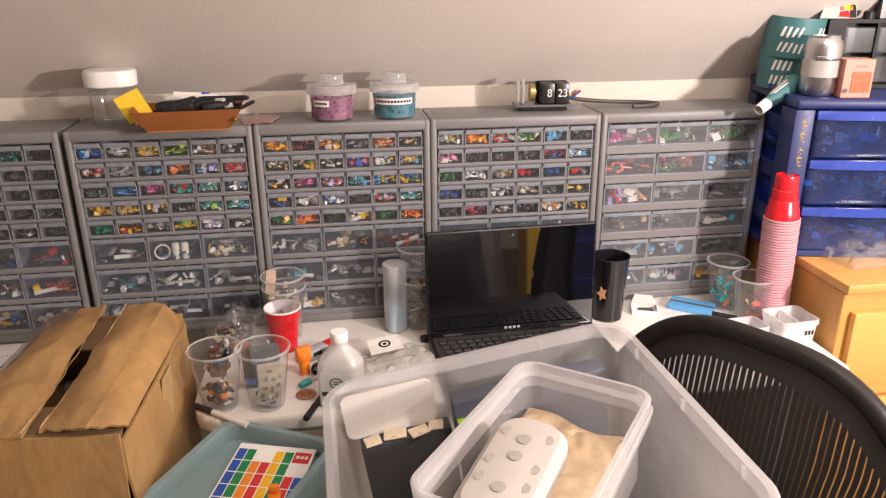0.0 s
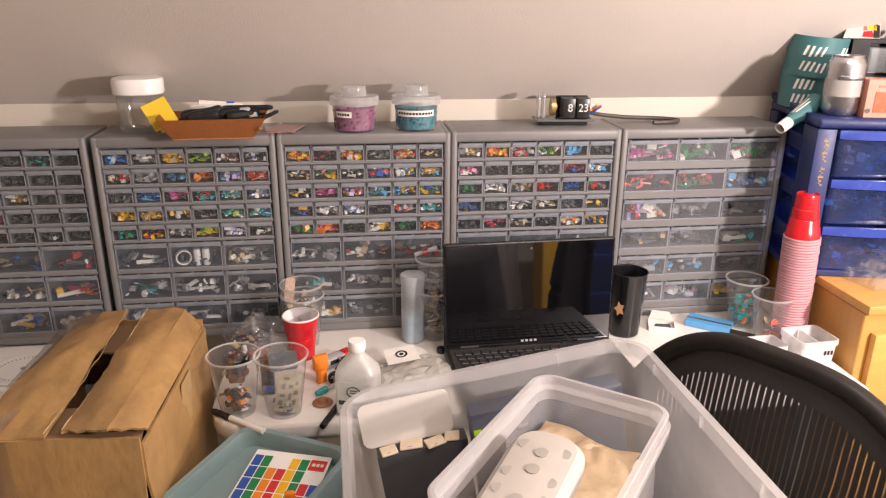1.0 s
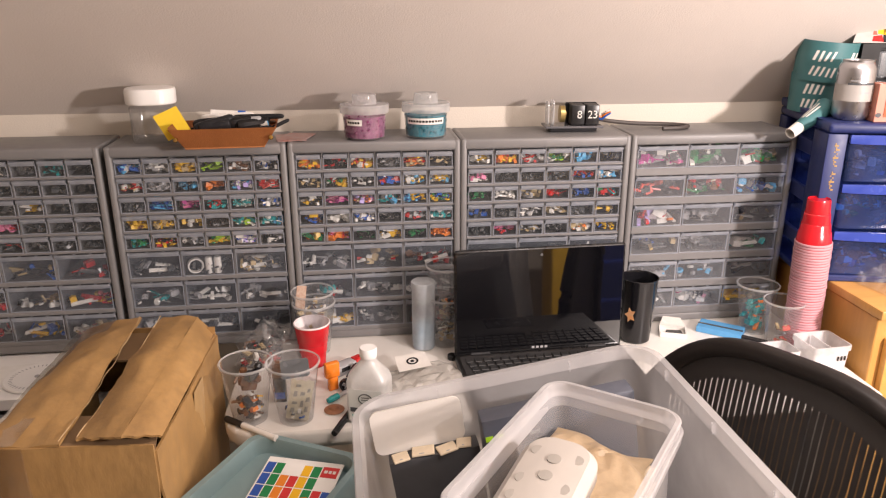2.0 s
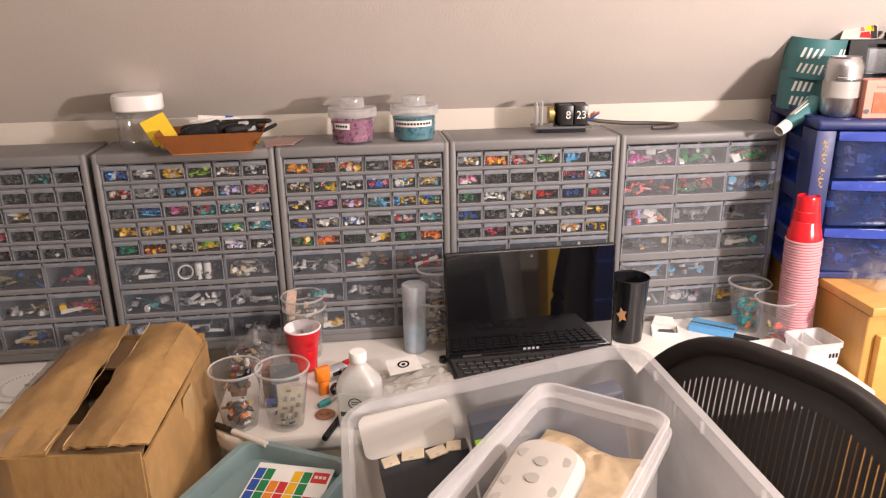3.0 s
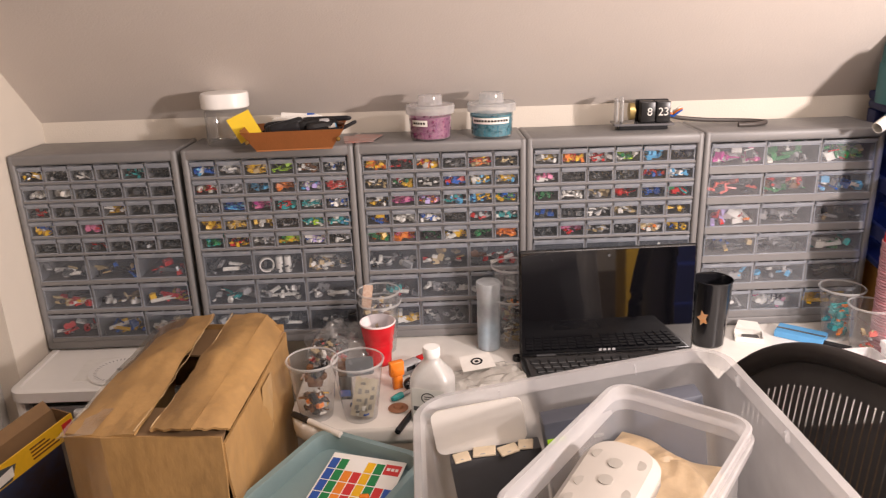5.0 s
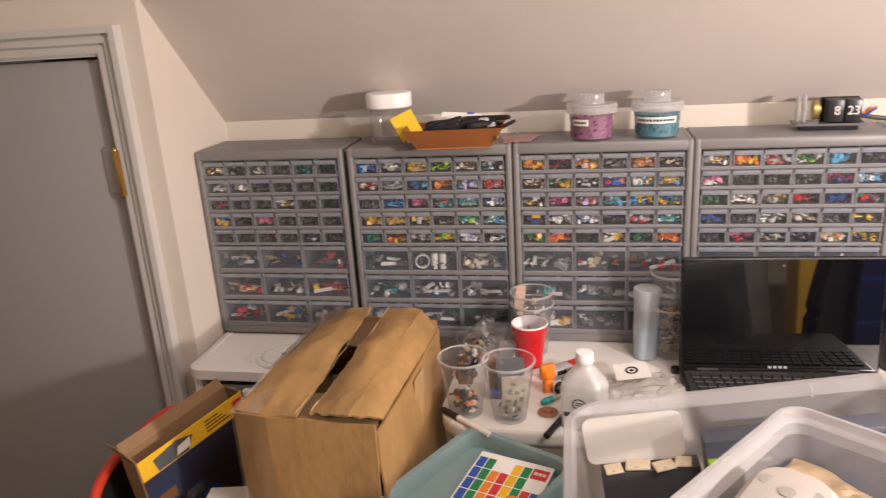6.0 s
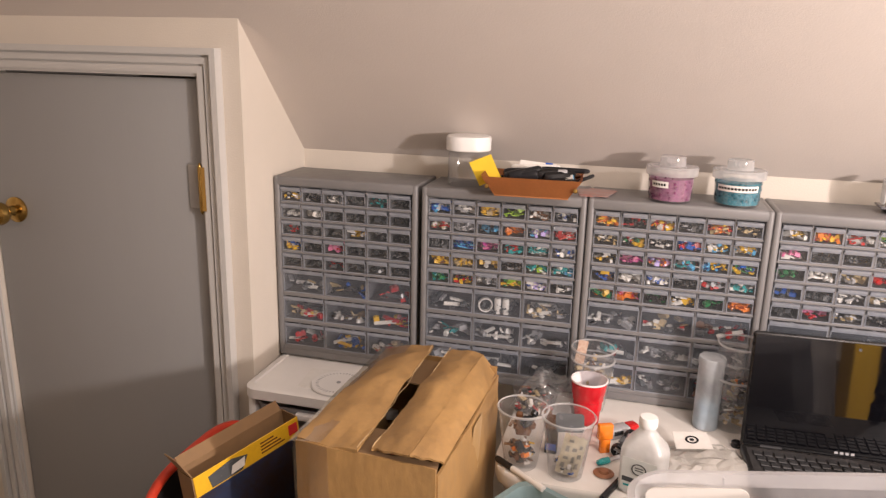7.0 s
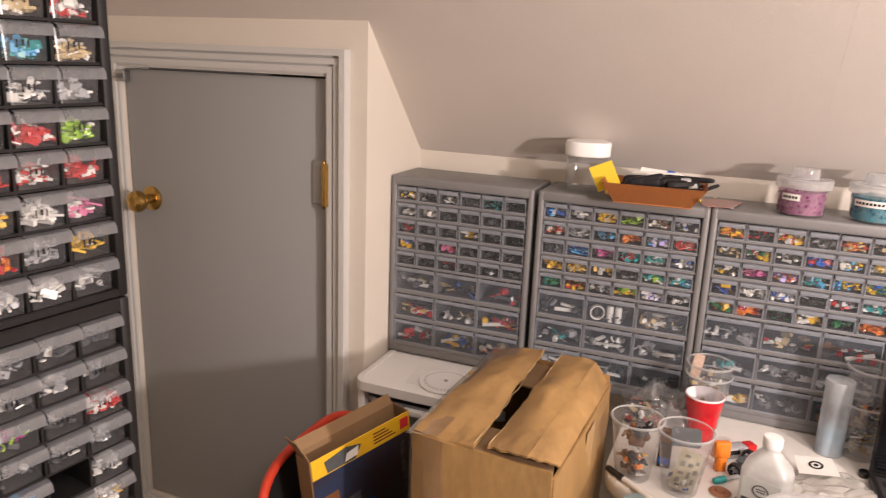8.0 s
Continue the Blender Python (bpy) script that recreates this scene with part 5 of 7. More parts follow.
def collar(name, x, y, z, r0, r1, h, a0, a1, label, lean=(0, 0)):
    """A curled sheet of teal card: part of a cone's side, with thickness."""
    c = thing(name, label, "paper sleeve", pose(x, y, z, lean[0], lean[1], 0), "teal paper sleeves")
    bm = bmesh.new()
    n = 28
    rings = []
    for zz, r in ((0.0, r0), (h, r1), (h, r1 - 0.0015), (0.0, r0 - 0.0015)):
        rings.append([bm.verts.new((r * math.cos(radians(a0 + (a1 - a0) * i / n)), r * math.sin(radians(a0 + (a1 - a0) * i / n)), zz)) for i in range(n + 1)])
    for k in range(4):
        a, b = rings[k], rings[(k + 1) % 4]
        for i in range(n):
            bm.faces.new((a[i], a[i + 1], b[i + 1], b[i]))
    for i in (0, n):
        bm.faces.new([rings[k][i] for k in range(4)])
    part("sheet", bm, M_TEAL, c)
    rf = lambda zz: r0 + (r1 - r0) * zz / h
    strokes(c, rf, 212, 256, h * 0.50, h * 0.78, 4, PL["w"])
    strokes(c, rf, 210, 262, h * 0.12, h * 0.40, 5, PL["w"])
    strokes(c, rf, 285, 330, h * 0.50, h * 0.78, 3, PL["w"])
    strokes(c, rf, 282, 335, h * 0.12, h * 0.40, 4, PL["w"])
    return c


collar("paper_sleeve", 0.952, 1.632, BT + 0.0005, 0.054, 0.058, 0.085, 165, 365, "teal printed paper sleeve with white lettering", (4, 0))
collar("paper_sleeve", 0.955, 1.620, BT + 0.070, 0.060, 0.062, 0.086, 150, 385, "upper teal printed paper sleeve with white lettering", (4, 3))
cone = thing("paper_cone", "rolled teal paper cone lying over the tower edge", "paper cone", look((0.926, 1.538, 1.266), (0.815, 1.498, 1.210)) @ Matrix.Diagonal((0.92, 0.92, 0.88, 1)))
part("sheet", lathe(bmesh.new(), [(0.024, 0.0), (0.0165, -0.075), (0.0138, -0.10), (0.0126, -0.10), (0.0228, 0.0)], 30, cap0=False, cap1=False), M_TEAL, cone)
part("white_end", lathe(bmesh.new(), [(0.0141, -0.1005), (0.0128, -0.132), (0.0116, -0.132), (0.0128, -0.1005)], 30, cap0=False, cap1=False), PL["w"], cone, "bare white end")
strokes(cone, lambda zz: 0.0240 + 0.0102 * (zz / 0.1), 60, 120, -0.085, -0.02, 3, PL["w"])


def can():
    c = thing("drink_can", "silver drinks can with a pale paper label", "can", pose(0.944, 1.484, BT + 0.0004, 0, 0, 0))
    al = surface("aluminium", (0.46, 0.46, 0.48), 0.3, 1.0, spread=0.06)
    r, h = 0.0365, 0.122
    part("can_wall", lathe(bmesh.new(), [(0.0, 0.006), (r - 0.014, 0.003), (r - 0.009, 0.0), (r - 0.006, 0.001), (r, 0.011), (r, h - 0.017), (r - 0.004, h - 0.008), (r - 0.007, h - 0.004), (r - 0.0065, h), (r - 0.008, h), (r - 0.0095, h - 0.006), (0.0, h - 0.006)], 44, cap0=False, cap1=False), al, c)
    def band(name, z0, z1, mat, a0, a1, grow, lab):
        bm = bmesh.new()
        n = 24
        rows = [[bm.verts.new(((r + grow) * math.cos(radians(a0 + (a1 - a0) * i / n)), (r + grow) * math.sin(radians(a0 + (a1 - a0) * i / n)), z)) for i in range(n + 1)] for z in (z0, z1)]
        for i in range(n):
            bm.faces.new((rows[0][i], rows[0][i + 1], rows[1][i + 1], rows[1][i]))
        part(name, bm, mat, c, lab)
    band("label", 0.040, 0.074, surface("can_label", (0.36, 0.34, 0.32), 0.45), 150, 390, 0.0005, "pale label")
    band("printing", 0.0735, 0.078, PL["d"], 215, 300, 0.0009, "dark printed line")
    band("printing", 0.081, 0.083, PL["s"], 220, 295, 0.0009, "grey printed line")
    band("printing", 0.056, 0.060, PL["s"], 255, 285, 0.0009, "small printed word")
    part("pull_tab", slab(bmesh.new(), round_rect(0.016, 0.026, 0.007), h - 0.0055, h - 0.004), al, c)


can()
pk = thing("window_box", "salmon pink card box with an orange window", "box", pose(0.998, 1.450, BT + 0.0004, 0, 0, -10) @ Matrix.Diagonal((0.72, 1, 0.88, 1)))
pm = surface("salmon_card", (0.5, 0.2, 0.14), 0.5, spread=0.05)
part("box_body", box(bmesh.new(), -0.042, -0.02, 0, 0.042, 0.02, 0.088, 0.001, 1), pm, pk)
part("window", box(bmesh.new(), -0.018, -0.0212, 0.012, 0.036, -0.0203, 0.06), surface("window_orange", (0.38, 0.09, 0.03), 0.25), pk, "orange-brown window")
part("emblem", slab(bmesh.new(), [(0.008 * math.cos(k) * (1 + 0.2 * (k % 2)), 0.006 * math.sin(k)) for k in range(6)], 0, 0.0008), PL["d"], pk, "dark emblem", pose(-0.032, -0.0202, 0.016, 90, 0, 0))
part("printing", box(bmesh.new(), -0.012, -0.0209, 0.070, 0.022, -0.0202, 0.0745), PL["c"], pk, "red printing")
bd = thing("small_drawer_unit", "small black drawer unit with clear drawers", "drawer unit", pose(1.140, 1.585, BT + 0.0004, 0, 0, -12))
part("unit_shell", box(box(box(box(bmesh.new(), -0.12, -0.032, 0, 0.12, 0.032, 0.008), -0.12, -0.032, 0.14, 0.12, 0.032, 0.148), -0.12, 0.026, 0.008, 0.12, 0.032, 0.14), -0.12, -0.032, 0.008, -0.082, 0.026, 0.14), M_DARK, bd)
for k, x in enumerate((-0.048, 0.022, 0.092)):
    if k == 2:
        continue
    for z in (0.012, 0.076):
        d = part("drawer", box(bmesh.new(), x - 0.031, -0.03, z, x + 0.031, 0.022, z + 0.056, 0.003, 1), M_CLEAR, bd, "clear drawer")
    part("upright", box(bmesh.new(), x + 0.0325, -0.031, 0.0085, x + 0.0375, 0.0255, 0.1395), M_DARK, bd)
bm = bmesh.new()
slab(bm, [(-0.075, 0), (0.05, 0), (0.058, 0.075), (-0.045, 0.075)], -0.0007, 0.0007)
cd = thing("picture_sheet", "white sheet with a red and yellow cartoon print", "paper", pose(1.045, 1.582, BT + 0.1500, 58, 0, -14) @ Matrix.Diagonal((0.62, 0.62, 1, 1)))
part("sheet", bm, surface("sheet_white", (0.45, 0.43, 0.41), 0.5), cd)
for pts, c in (([(-0.01, 0.006), (0.03, 0.004), (0.025, 0.03), (-0.004, 0.026)], "r"), ([(0.012, 0.035), (0.04, 0.03), (0.044, 0.07), (0.016, 0.072)], "y"), ([(0.026, 0.002), (0.049, 0.002), (0.052, 0.05), (0.034, 0.06)], "k"), ([(-0.005, 0.031), (0.010, 0.031), (0.008, 0.046), (-0.002, 0.047)], "c")):
    part("print_patch", slab(bmesh.new(), pts, 0.0008, 0.0012), PL[c], cd)
rb = thing("toy_box", "black printed toy box with an orange panel on the drawer unit", "box", pose(1.195, 1.574, BT + 0.1488, 0, 0, -12))
part("box_body", box(bmesh.new(), -0.065, -0.018, 0, 0.065, 0.018, 0.075, 0.001, 1), PL["k"], rb)
part("panel", box(bmesh.new(), -0.040, -0.0192, 0.010, -0.014, -0.0183, 0.055), PL["o"], rb, "orange printed panel")
part("panel", box(bmesh.new(), 0.004, -0.0192, 0.008, 0.030, -0.0183, 0.030), PL["s"], rb, "grey printed panel")
bm = bmesh.new()
lathe(bm, [(0.0, 0.0), (0.012, 0.0), (0.012, 0.014), (0.008, 0.018), (0.0, 0.018)], 18)
solo("bobbin", bm, M_BLACK, "small black plastic bobbin on the drawer unit", "bobbin", pose(1.105, 1.575, BT + 0.1488))


def cup_stack():
    s = thing("cup_stack", "tall stack of upturned red party cups with pale rims", "cup stack", pose(0.882, 1.432, TOP + 0.0005, 1.0, -2.4, 0) @ Matrix.Diagonal((0.80, 0.80, 0.90, 1)))
    rim_m = surface("pale_rim", (0.52, 0.27, 0.30), 0.4)
    h, n, pitch = 0.110, 40, 0.0069
    bm = lathe(bmesh.new(), [(0.0445, 0.0045), (0.0402, 0.030), (0.0385, 0.032), (0.0362, 0.05), (0.0345, 0.052), (0.0325, 0.075), (0.0308, 0.077), (0.0290, h - 0.004), (0.0275, h), (0.025, h - 0.003), (0.0, h - 0.003)], 36, cap0=False, cap1=False)
    wall = to_mesh("cup_wall", bm, M_RED)
    ring = to_mesh("rim", lathe(bmesh.new(), [(0.0440, 0.0060), (0.0460, 0.0058), (0.0471, 0.0044), (0.0471, 0.0016), (0.0458, 0.0002), (0.0438, 0.001)], 36, cap0=False, cap1=False), rim_m)
    for i in range(n):
        m = pose(0.0006 * math.sin(i * 1.7), 0.0006 * math.cos(i * 2.3), pitch * i)
        c = part("cup", wall, None, s, m=m)
        part("rim", ring, None, c, "pale rolled rim")


cup_stack()
M_ORG = clear("white_organizer", haze=0.7, rough=0.35, gloss=0.7, haze_colour=(0.85, 0.84, 0.84))
for x, y, w, d, h, rz, lab in ((0.762, 1.352, 0.11, 0.06, 0.035, 4, "low white translucent parts tray on the desk"), (0.868, 1.340, 0.090, 0.08, 0.055, 4, "white translucent square parts bin with a marker number")):
    o = thing("parts_bin", lab, "bin", pose(x, y, TOP + 0.0005, 0, 0, rz))
    part("bin_wall", tub(bmesh.new(), [(w - 0.012, d - 0.012, 0.006, 0), (w - 0.006, d - 0.006, 0.008, h - 0.012), (w, d, 0.01, h - 0.011), (w, d, 0.01, h), (w - 0.006, d - 0.006, 0.008, h), (w - 0.014, d - 0.014, 0.005, 0.003)]), M_ORG, o)
    part("divider", box(bmesh.new(), -0.001, -d / 2 + 0.0075, 0.0032, 0.001, d / 2 - 0.0075, h - 0.004), M_ORG, o)
    if h > 0.05:
        for k in range(3):
            part("marking", box(bmesh.new(), 0.012 + 0.008 * k, -d / 2 + 0.0018, 0.022, 0.016 + 0.008 * k, -d / 2 + 0.0024, 0.032), PL["k"], o, m=pose(0, 0, 0, 0, 0, 0))
crumpled("parts_bag", 0.22, 0.15, 0.055, M_POLY, "crumpled clear plastic bags on the wooden cabinet", "bag", pose(1.085, 1.425, 0.9005, 0, 0, 10), 21.0, sharp=0.9)
crumpled("parts_bag", 0.14, 0.1, 0.035, M_POLY, "small clear plastic bag lying beside another", "bag", pose(1.01, 1.47, 0.9005, 0, 0, -25), 25.0, sharp=0.9)
bm = bmesh.new()
pipe(bm, [(1.02, 1.47, 0.905), (0.975, 1.46, 0.908), (0.945, 1.455, 0.906), (0.9265, 1.45, 0.898), (0.925, 1.448, 0.87), (0.925, 1.45, 0.83), (0.925, 1.452, 0.79), (0.922, 1.455, 0.755)], 0.0032, 8)
solo("cable", bm, M_BLACK, "thin black cable hanging down the wooden cabinet", "cable")

# ---- chair with the clear bins on its seat ----
def office_chair():
    c = thing("office_chair", "black mesh office chair with bins on its seat", "chair", Matrix())
    part("seat_frame", tub(bmesh.new(), [(0.46, 0.46, 0.1, 0.475), (0.50, 0.50, 0.12, 0.49), (0.50, 0.50, 0.12, 0.512), (0.47, 0.47, 0.1, 0.52), (0.43, 0.43, 0.09, 0.514)], n=8, m=Matrix.Translation((0.165, 0.86, 0))), M_MESH, c)
    part("seat_pad", tub(bmesh.new(), [(0.43, 0.43, 0.09, 0.506), (0.43, 0.43, 0.09, 0.5275), (0.38, 0.38, 0.08, 0.529)], n=8, m=Matrix.Translation((0.165, 0.86, 0))), surface("seat_mesh", (0.025, 0.024, 0.024), 0.7, grain=0.6, grain_scale=900), c)
    part("gas_column", lathe(bmesh.new(), [(0.0, 0.10), (0.028, 0.10), (0.028, 0.30), (0.02, 0.302), (0.02, 0.40), (0.07, 0.42), (0.11, 0.474), (0.0, 0.474)], 24), M_BLACK, c, m=Matrix.Translation((0.165, 0.86, 0)))
    for k in range(5):
        a = radians(72 * k + 20)
        bm = bmesh.new()
        pipe(bm, [(0.165 + r * math.cos(a), 0.86 + r * math.sin(a), z) for r, z in ((0.02, 0.115), (0.12, 0.105), (0.25, 0.08), (0.30, 0.072))], [0.026, 0.024, 0.02, 0.016], 10)
        leg = part("leg", bm, M_BLACK, c)
        bm = bmesh.new()
        lathe(bm, [(0.0, -0.02), (0.022, -0.02), (0.028, -0.015), (0.028, 0.015), (0.022, 0.02), (0.0, 0.02)], 18, m=pose(0.165 + 0.3 * math.cos(a), 0.86 + 0.3 * math.sin(a), 0.0285, 90, 0, math.degrees(a)))
        lathe(bm, [(0.0, 0.035), (0.008, 0.035), (0.008, 0.07), (0.0, 0.07)], 8, m=Matrix.Translation((0.165 + 0.3 * math.cos(a), 0.86 + 0.3 * math.sin(a), 0)))
        part("castor", bm, M_BLACK, leg)
    # back: a curved sheet on local axes u (along its width), v (up)
    org, u, up = Vector((0.548, 0.972, 0.533)), Vector((-0.538, 0.843, 0)).normalized(), Vector((0.03, 0.02, 1)).normalized()
    nrm = u.cross(up).normalized()

    def at(a, b, off=0.0):
        """a from -1 to 1 across, b from 0 to 1 up; the sides curl towards the sitter."""
        half = 0.24 * (0.8 + 0.2 * min(1, b * 1.6))
        return org + u * (a * half) + up * (b * 0.42) + nrm * (0.02 * a * a - 0.02 * math.sin(b * math.pi) + off)

    def rim_b(a):
        return max(0.0, 1 - 0.30 * abs(a) ** 3)

    loop = [(a / 14, rim_b(a / 14)) for a in range(-14, 15)]
    loop += [(1.0, b) for b in (0.64, 0.55, 0.42, 0.3, 0.2, 0.1)] + [(a / 8, 0.03 - 0.03 * (1 - (a / 8) ** 2)) for a in range(8, -9, -1)] + [(-1.0, b) for b in (0.1, 0.2, 0.3, 0.42, 0.55, 0.64)]
    bm = bmesh.new()
    pipe(bm, [at(a, b) for a, b in loop], 0.0165, 12, closed=True)
    pipe(bm, [at(a * 0.93, 0.05 + (b - 0.05) * 0.945, 0.012) for a, b in loop], 0.006, 8, closed=True)
    part("back_frame", bm, M_MESH, c, "dark moulded frame of the backrest")
    # woven back: broad upright bands, with open slits bridged by fine threads
    bm = bmesh.new()
    bands, steps = 46, 20
    for i in range(bands):
        a0 = -1 + 2 * (i + 0.0) / bands
        a1 = -1 + 2 * (i + 0.80) / bands
        top0 = rim_b(a0)
        prev = None
        for k in range(steps + 1):
            b = top0 * k / steps
            cur = (bm.verts.new(at(a0, b)), bm.verts.new(at(a1, b)))
            if prev:
                bm.faces.new((prev[0], prev[1], cur[1], cur[0]))
            prev = cur
    threads = 118
    for k in range(threads):
        b = (k + 0.5) / threads
        prev = None
        for i in range(41):
            a = -1 + 2 * i / 40
            if b > rim_b(a):
                prev = None
                continue
            cur = (bm.verts.new(at(a, b, -0.0007)), bm.verts.new(at(a, b + 0.0058, -0.0007)))
            if prev:
                bm.faces.new((prev[0], prev[1], cur[1], cur[0]))
            prev = cur
    # closely woven border inside the frame
    inner = [(a * 0.89, 0.06 + (b - 0.06) * 0.87) for a, b in loop]
    ring = [(bm.verts.new(at(a, b, -0.0014)), bm.verts.new(at(a2, b2, -0.0014))) for (a, b), (a2, b2) in zip(loop, inner)]
    for p, q in zip(ring, ring[1:] + ring[:1]):
        bm.faces.new((p[0], q[0], q[1], p[1]))
    part("back_mesh", bm, surface("woven_mesh", (0.018, 0.015, 0.014), 0.6, spread=0.2, scale=40), c, "woven black mesh with open slits")
    bm = bmesh.new()
    pipe(bm, [at(0, 0.0, -0.02), at(0, -0.12, -0.03), Vector((0.52, 0.91, 0.47)), Vector((0.36, 0.885, 0.45)), Vector((0.25, 0.87, 0.455))], [0.03, 0.032, 0.032, 0.03, 0.03], 12, flat=0.6)
    part("back_support", bm, M_BLACK, c)


office_chair()


def clear_bin(name, w, d, h, r, m, label, rim=0.012, taper=0.86, ribs=True, wall_mat=M_BIN):
    b = thing(name, label, "storage bin", m, "clear storage bins")
    k = taper
    rows = [(w * k, d * k, r * 0.8, 0.0), (w * k + 0.008, d * k + 0.008, r * 0.85, 0.006), (w - 2 * rim - 0.012, d - 2 * rim - 0.012, r, h - 0.05), (w - 2 * rim - 0.004, d - 2 * rim - 0.004, r, h - 0.02)]
    bm = tub(bmesh.new(), rows, n=8, closed_bottom=False)
    bm.verts.ensure_lookup_table()
    bm.faces.new([bm.verts[i] for i in range(len(round_rect(1, 1, 0.1, 8)))])
    part("bin_wall", bm, wall_mat, b)
    part("rim", tub(bmesh.new(), [(w - 2 * rim - 0.004, d - 2 * rim - 0.004, r, h - 0.0198), (w - 0.003, d - 0.003, r + rim, h - 0.017), (w, d, r + rim, h - 0.002), (w - 0.004, d - 0.004, r + rim, h), (w - 2 * rim, d - 2 * rim, r, h), (w - 2 * rim - 0.0072, d - 2 * rim - 0.0072, r, h - 0.0198)], n=8, closed_bottom=False), M_BINRIM, b, "thick milky rim")
    if ribs:
        for x in (-w * 0.22, w * 0.22):
            for s in (-1, 1):
                part("rib", box(bmesh.new(), x - 0.0012, s * (d / 2 - rim) - 0.003, h - 0.024, x + 0.0012, s * (d / 2 - rim) + 0.003, h - 0.006), M_BINRIM, b)
        for y in (-d * 0.3, 0.0, d * 0.3):
            part("rib", box(bmesh.new(), w / 2 - rim - 0.003, y - 0.0012, h - 0.024, w / 2 - rim + 0.003, y + 0.0012, h - 0.006), M_BINRIM, b)
    return b


big = clear_bin("storage_bin", 0.508, 0.50, 0.3493, 0.05, pose(0.187, 0.858, 0.5620, 0, -8.5, 1.6), "large clear milky plastic bin with smaller bins inside")
INR = pose(0.160, 0.812, 0.822, 0, 0, -38)
BED = pose(0.182, 0.858, 0.5665, 0, -8.5, 1.6)
clear_bin("shoebox_bin", 0.205, 0.35, 0.118, 0.025, INR, "small clear plastic bin nested on another", rim=0.008, ribs=False, wall_mat=M_SMALLBIN)
clear_bin("shoebox_bin", 0.207, 0.352, 0.118, 0.025, INR @ pose(0.004, 0.004, -0.018, 0, 0, 0.8), "small clear plastic bin under another, inside the large one", rim=0.008, ribs=False, wall_mat=M_SMALLBIN)
# what lies in the large bin
cream = surface("cream_card", (0.60, 0.50, 0.36), 0.7, spread=0.14, scale=12, grain=0.3)
ds = thing("dark_case", "dark grey flat case lying in the clear bin", "case", BED)
part("case", box(bmesh.new(), -0.19, -0.17, 0.0, 0.19, 0.10, 0.115, 0.010, 3), surface("dark_grey_case", (0.045, 0.046, 0.052), 0.35, spread=0.15), ds)
part("case_lid", box(bmesh.new(), -0.188, -0.168, 0.1155, 0.188, 0.098, 0.127, 0.004, 2), surface("dark_grey_lid", (0.055, 0.056, 0.062), 0.3, spread=0.15), ds)
pb = thing("packing_box", "narrow slate grey carton with small green stickers inside the bin", "box", BED)
part("carton", box(bmesh.new(), -0.055, 0.140, 0.0, 0.19, 0.178, 0.323, 0.004, 2), surface("slate_card", (0.075, 0.082, 0.105), 0.5, spread=0.15), pb)
for x, z, w, h, c in ((-0.052, 0.286, 0.012, 0.009, "l"), (-0.034, 0.289, 0.010, 0.007, "l"), (-0.006, 0.292, 0.009, 0.004, "w"), (0.018, 0.284, 0.016, 0.006, "s"), (-0.060, 0.236, 0.020, 0.014, "w"), (-0.056, 0.239, 0.008, 0.008, "c")):
    part("sticker", box(bmesh.new(), x, 0.1388 - (0.0004 if c == "c" else 0), z, x + w, 0.1398, z + h), PL[c], pb, "small printed sticker")
ws = thing("white_board", "plain white board standing on a carton in the bin", "board", BED)
part("board", slab(bmesh.new(), round_rect(0.146, 0.077, 0.014, 6, -0.150, 0.0385), -0.0015, 0.0015), surface("board_white", (0.62, 0.59, 0.55), 0.45, spread=0.04), ws, m=pose(0, 0.1915, 0.2675, 86.0, 0, 0))
# added dark block: stands in for the dark space under the desk
sc = thing("slim_carton", "slim dark carton added in the bin to darken the view below the desk edge", "carton", BED)
part("carton", box(bmesh.new(), -0.205, 0.165, 0.0, -0.060, 0.198, 0.266, 0.003, 2), surface("dusk_card", (0.05, 0.05, 0.055), 0.5, spread=0.2), sc)
for k, (x, w) in enumerate(((-0.186, 0.010), (-0.149, 0.020), (-0.112, 0.015), (-0.083, 0.008))):
    pk3 = thing("printed_packet", "cream paper packet lying on the slim carton", "packet", BED @ pose(x, 0.176 + (0.0, 0.003, -0.002, 0.002)[k], 0.2665 + 0.0012 * (k % 2), 0, 0, (9, -6, 14, -10)[k]), "paper packets in the bin")
    part("packet", box(bmesh.new(), -w / 2 - 0.008, -0.014, 0, w / 2 + 0.008, 0.010, 0.004, 0.001, 1), cream, pk3)
    part("printing", box(bmesh.new(), -w * 0.3, -0.012, 0.0042, w * 0.1, -0.0102, 0.0046), PL["s"], pk3)
tb2 = thing("beige_carton", "beige carton holding up the small bins", "carton", pose(0.160, 0.81, 0.694, 0, 0, -38))
part("carton", box(bmesh.new(), -0.072, -0.13, 0.0, 0.072, 0.13, 0.109, 0.004, 2), cream, tb2)
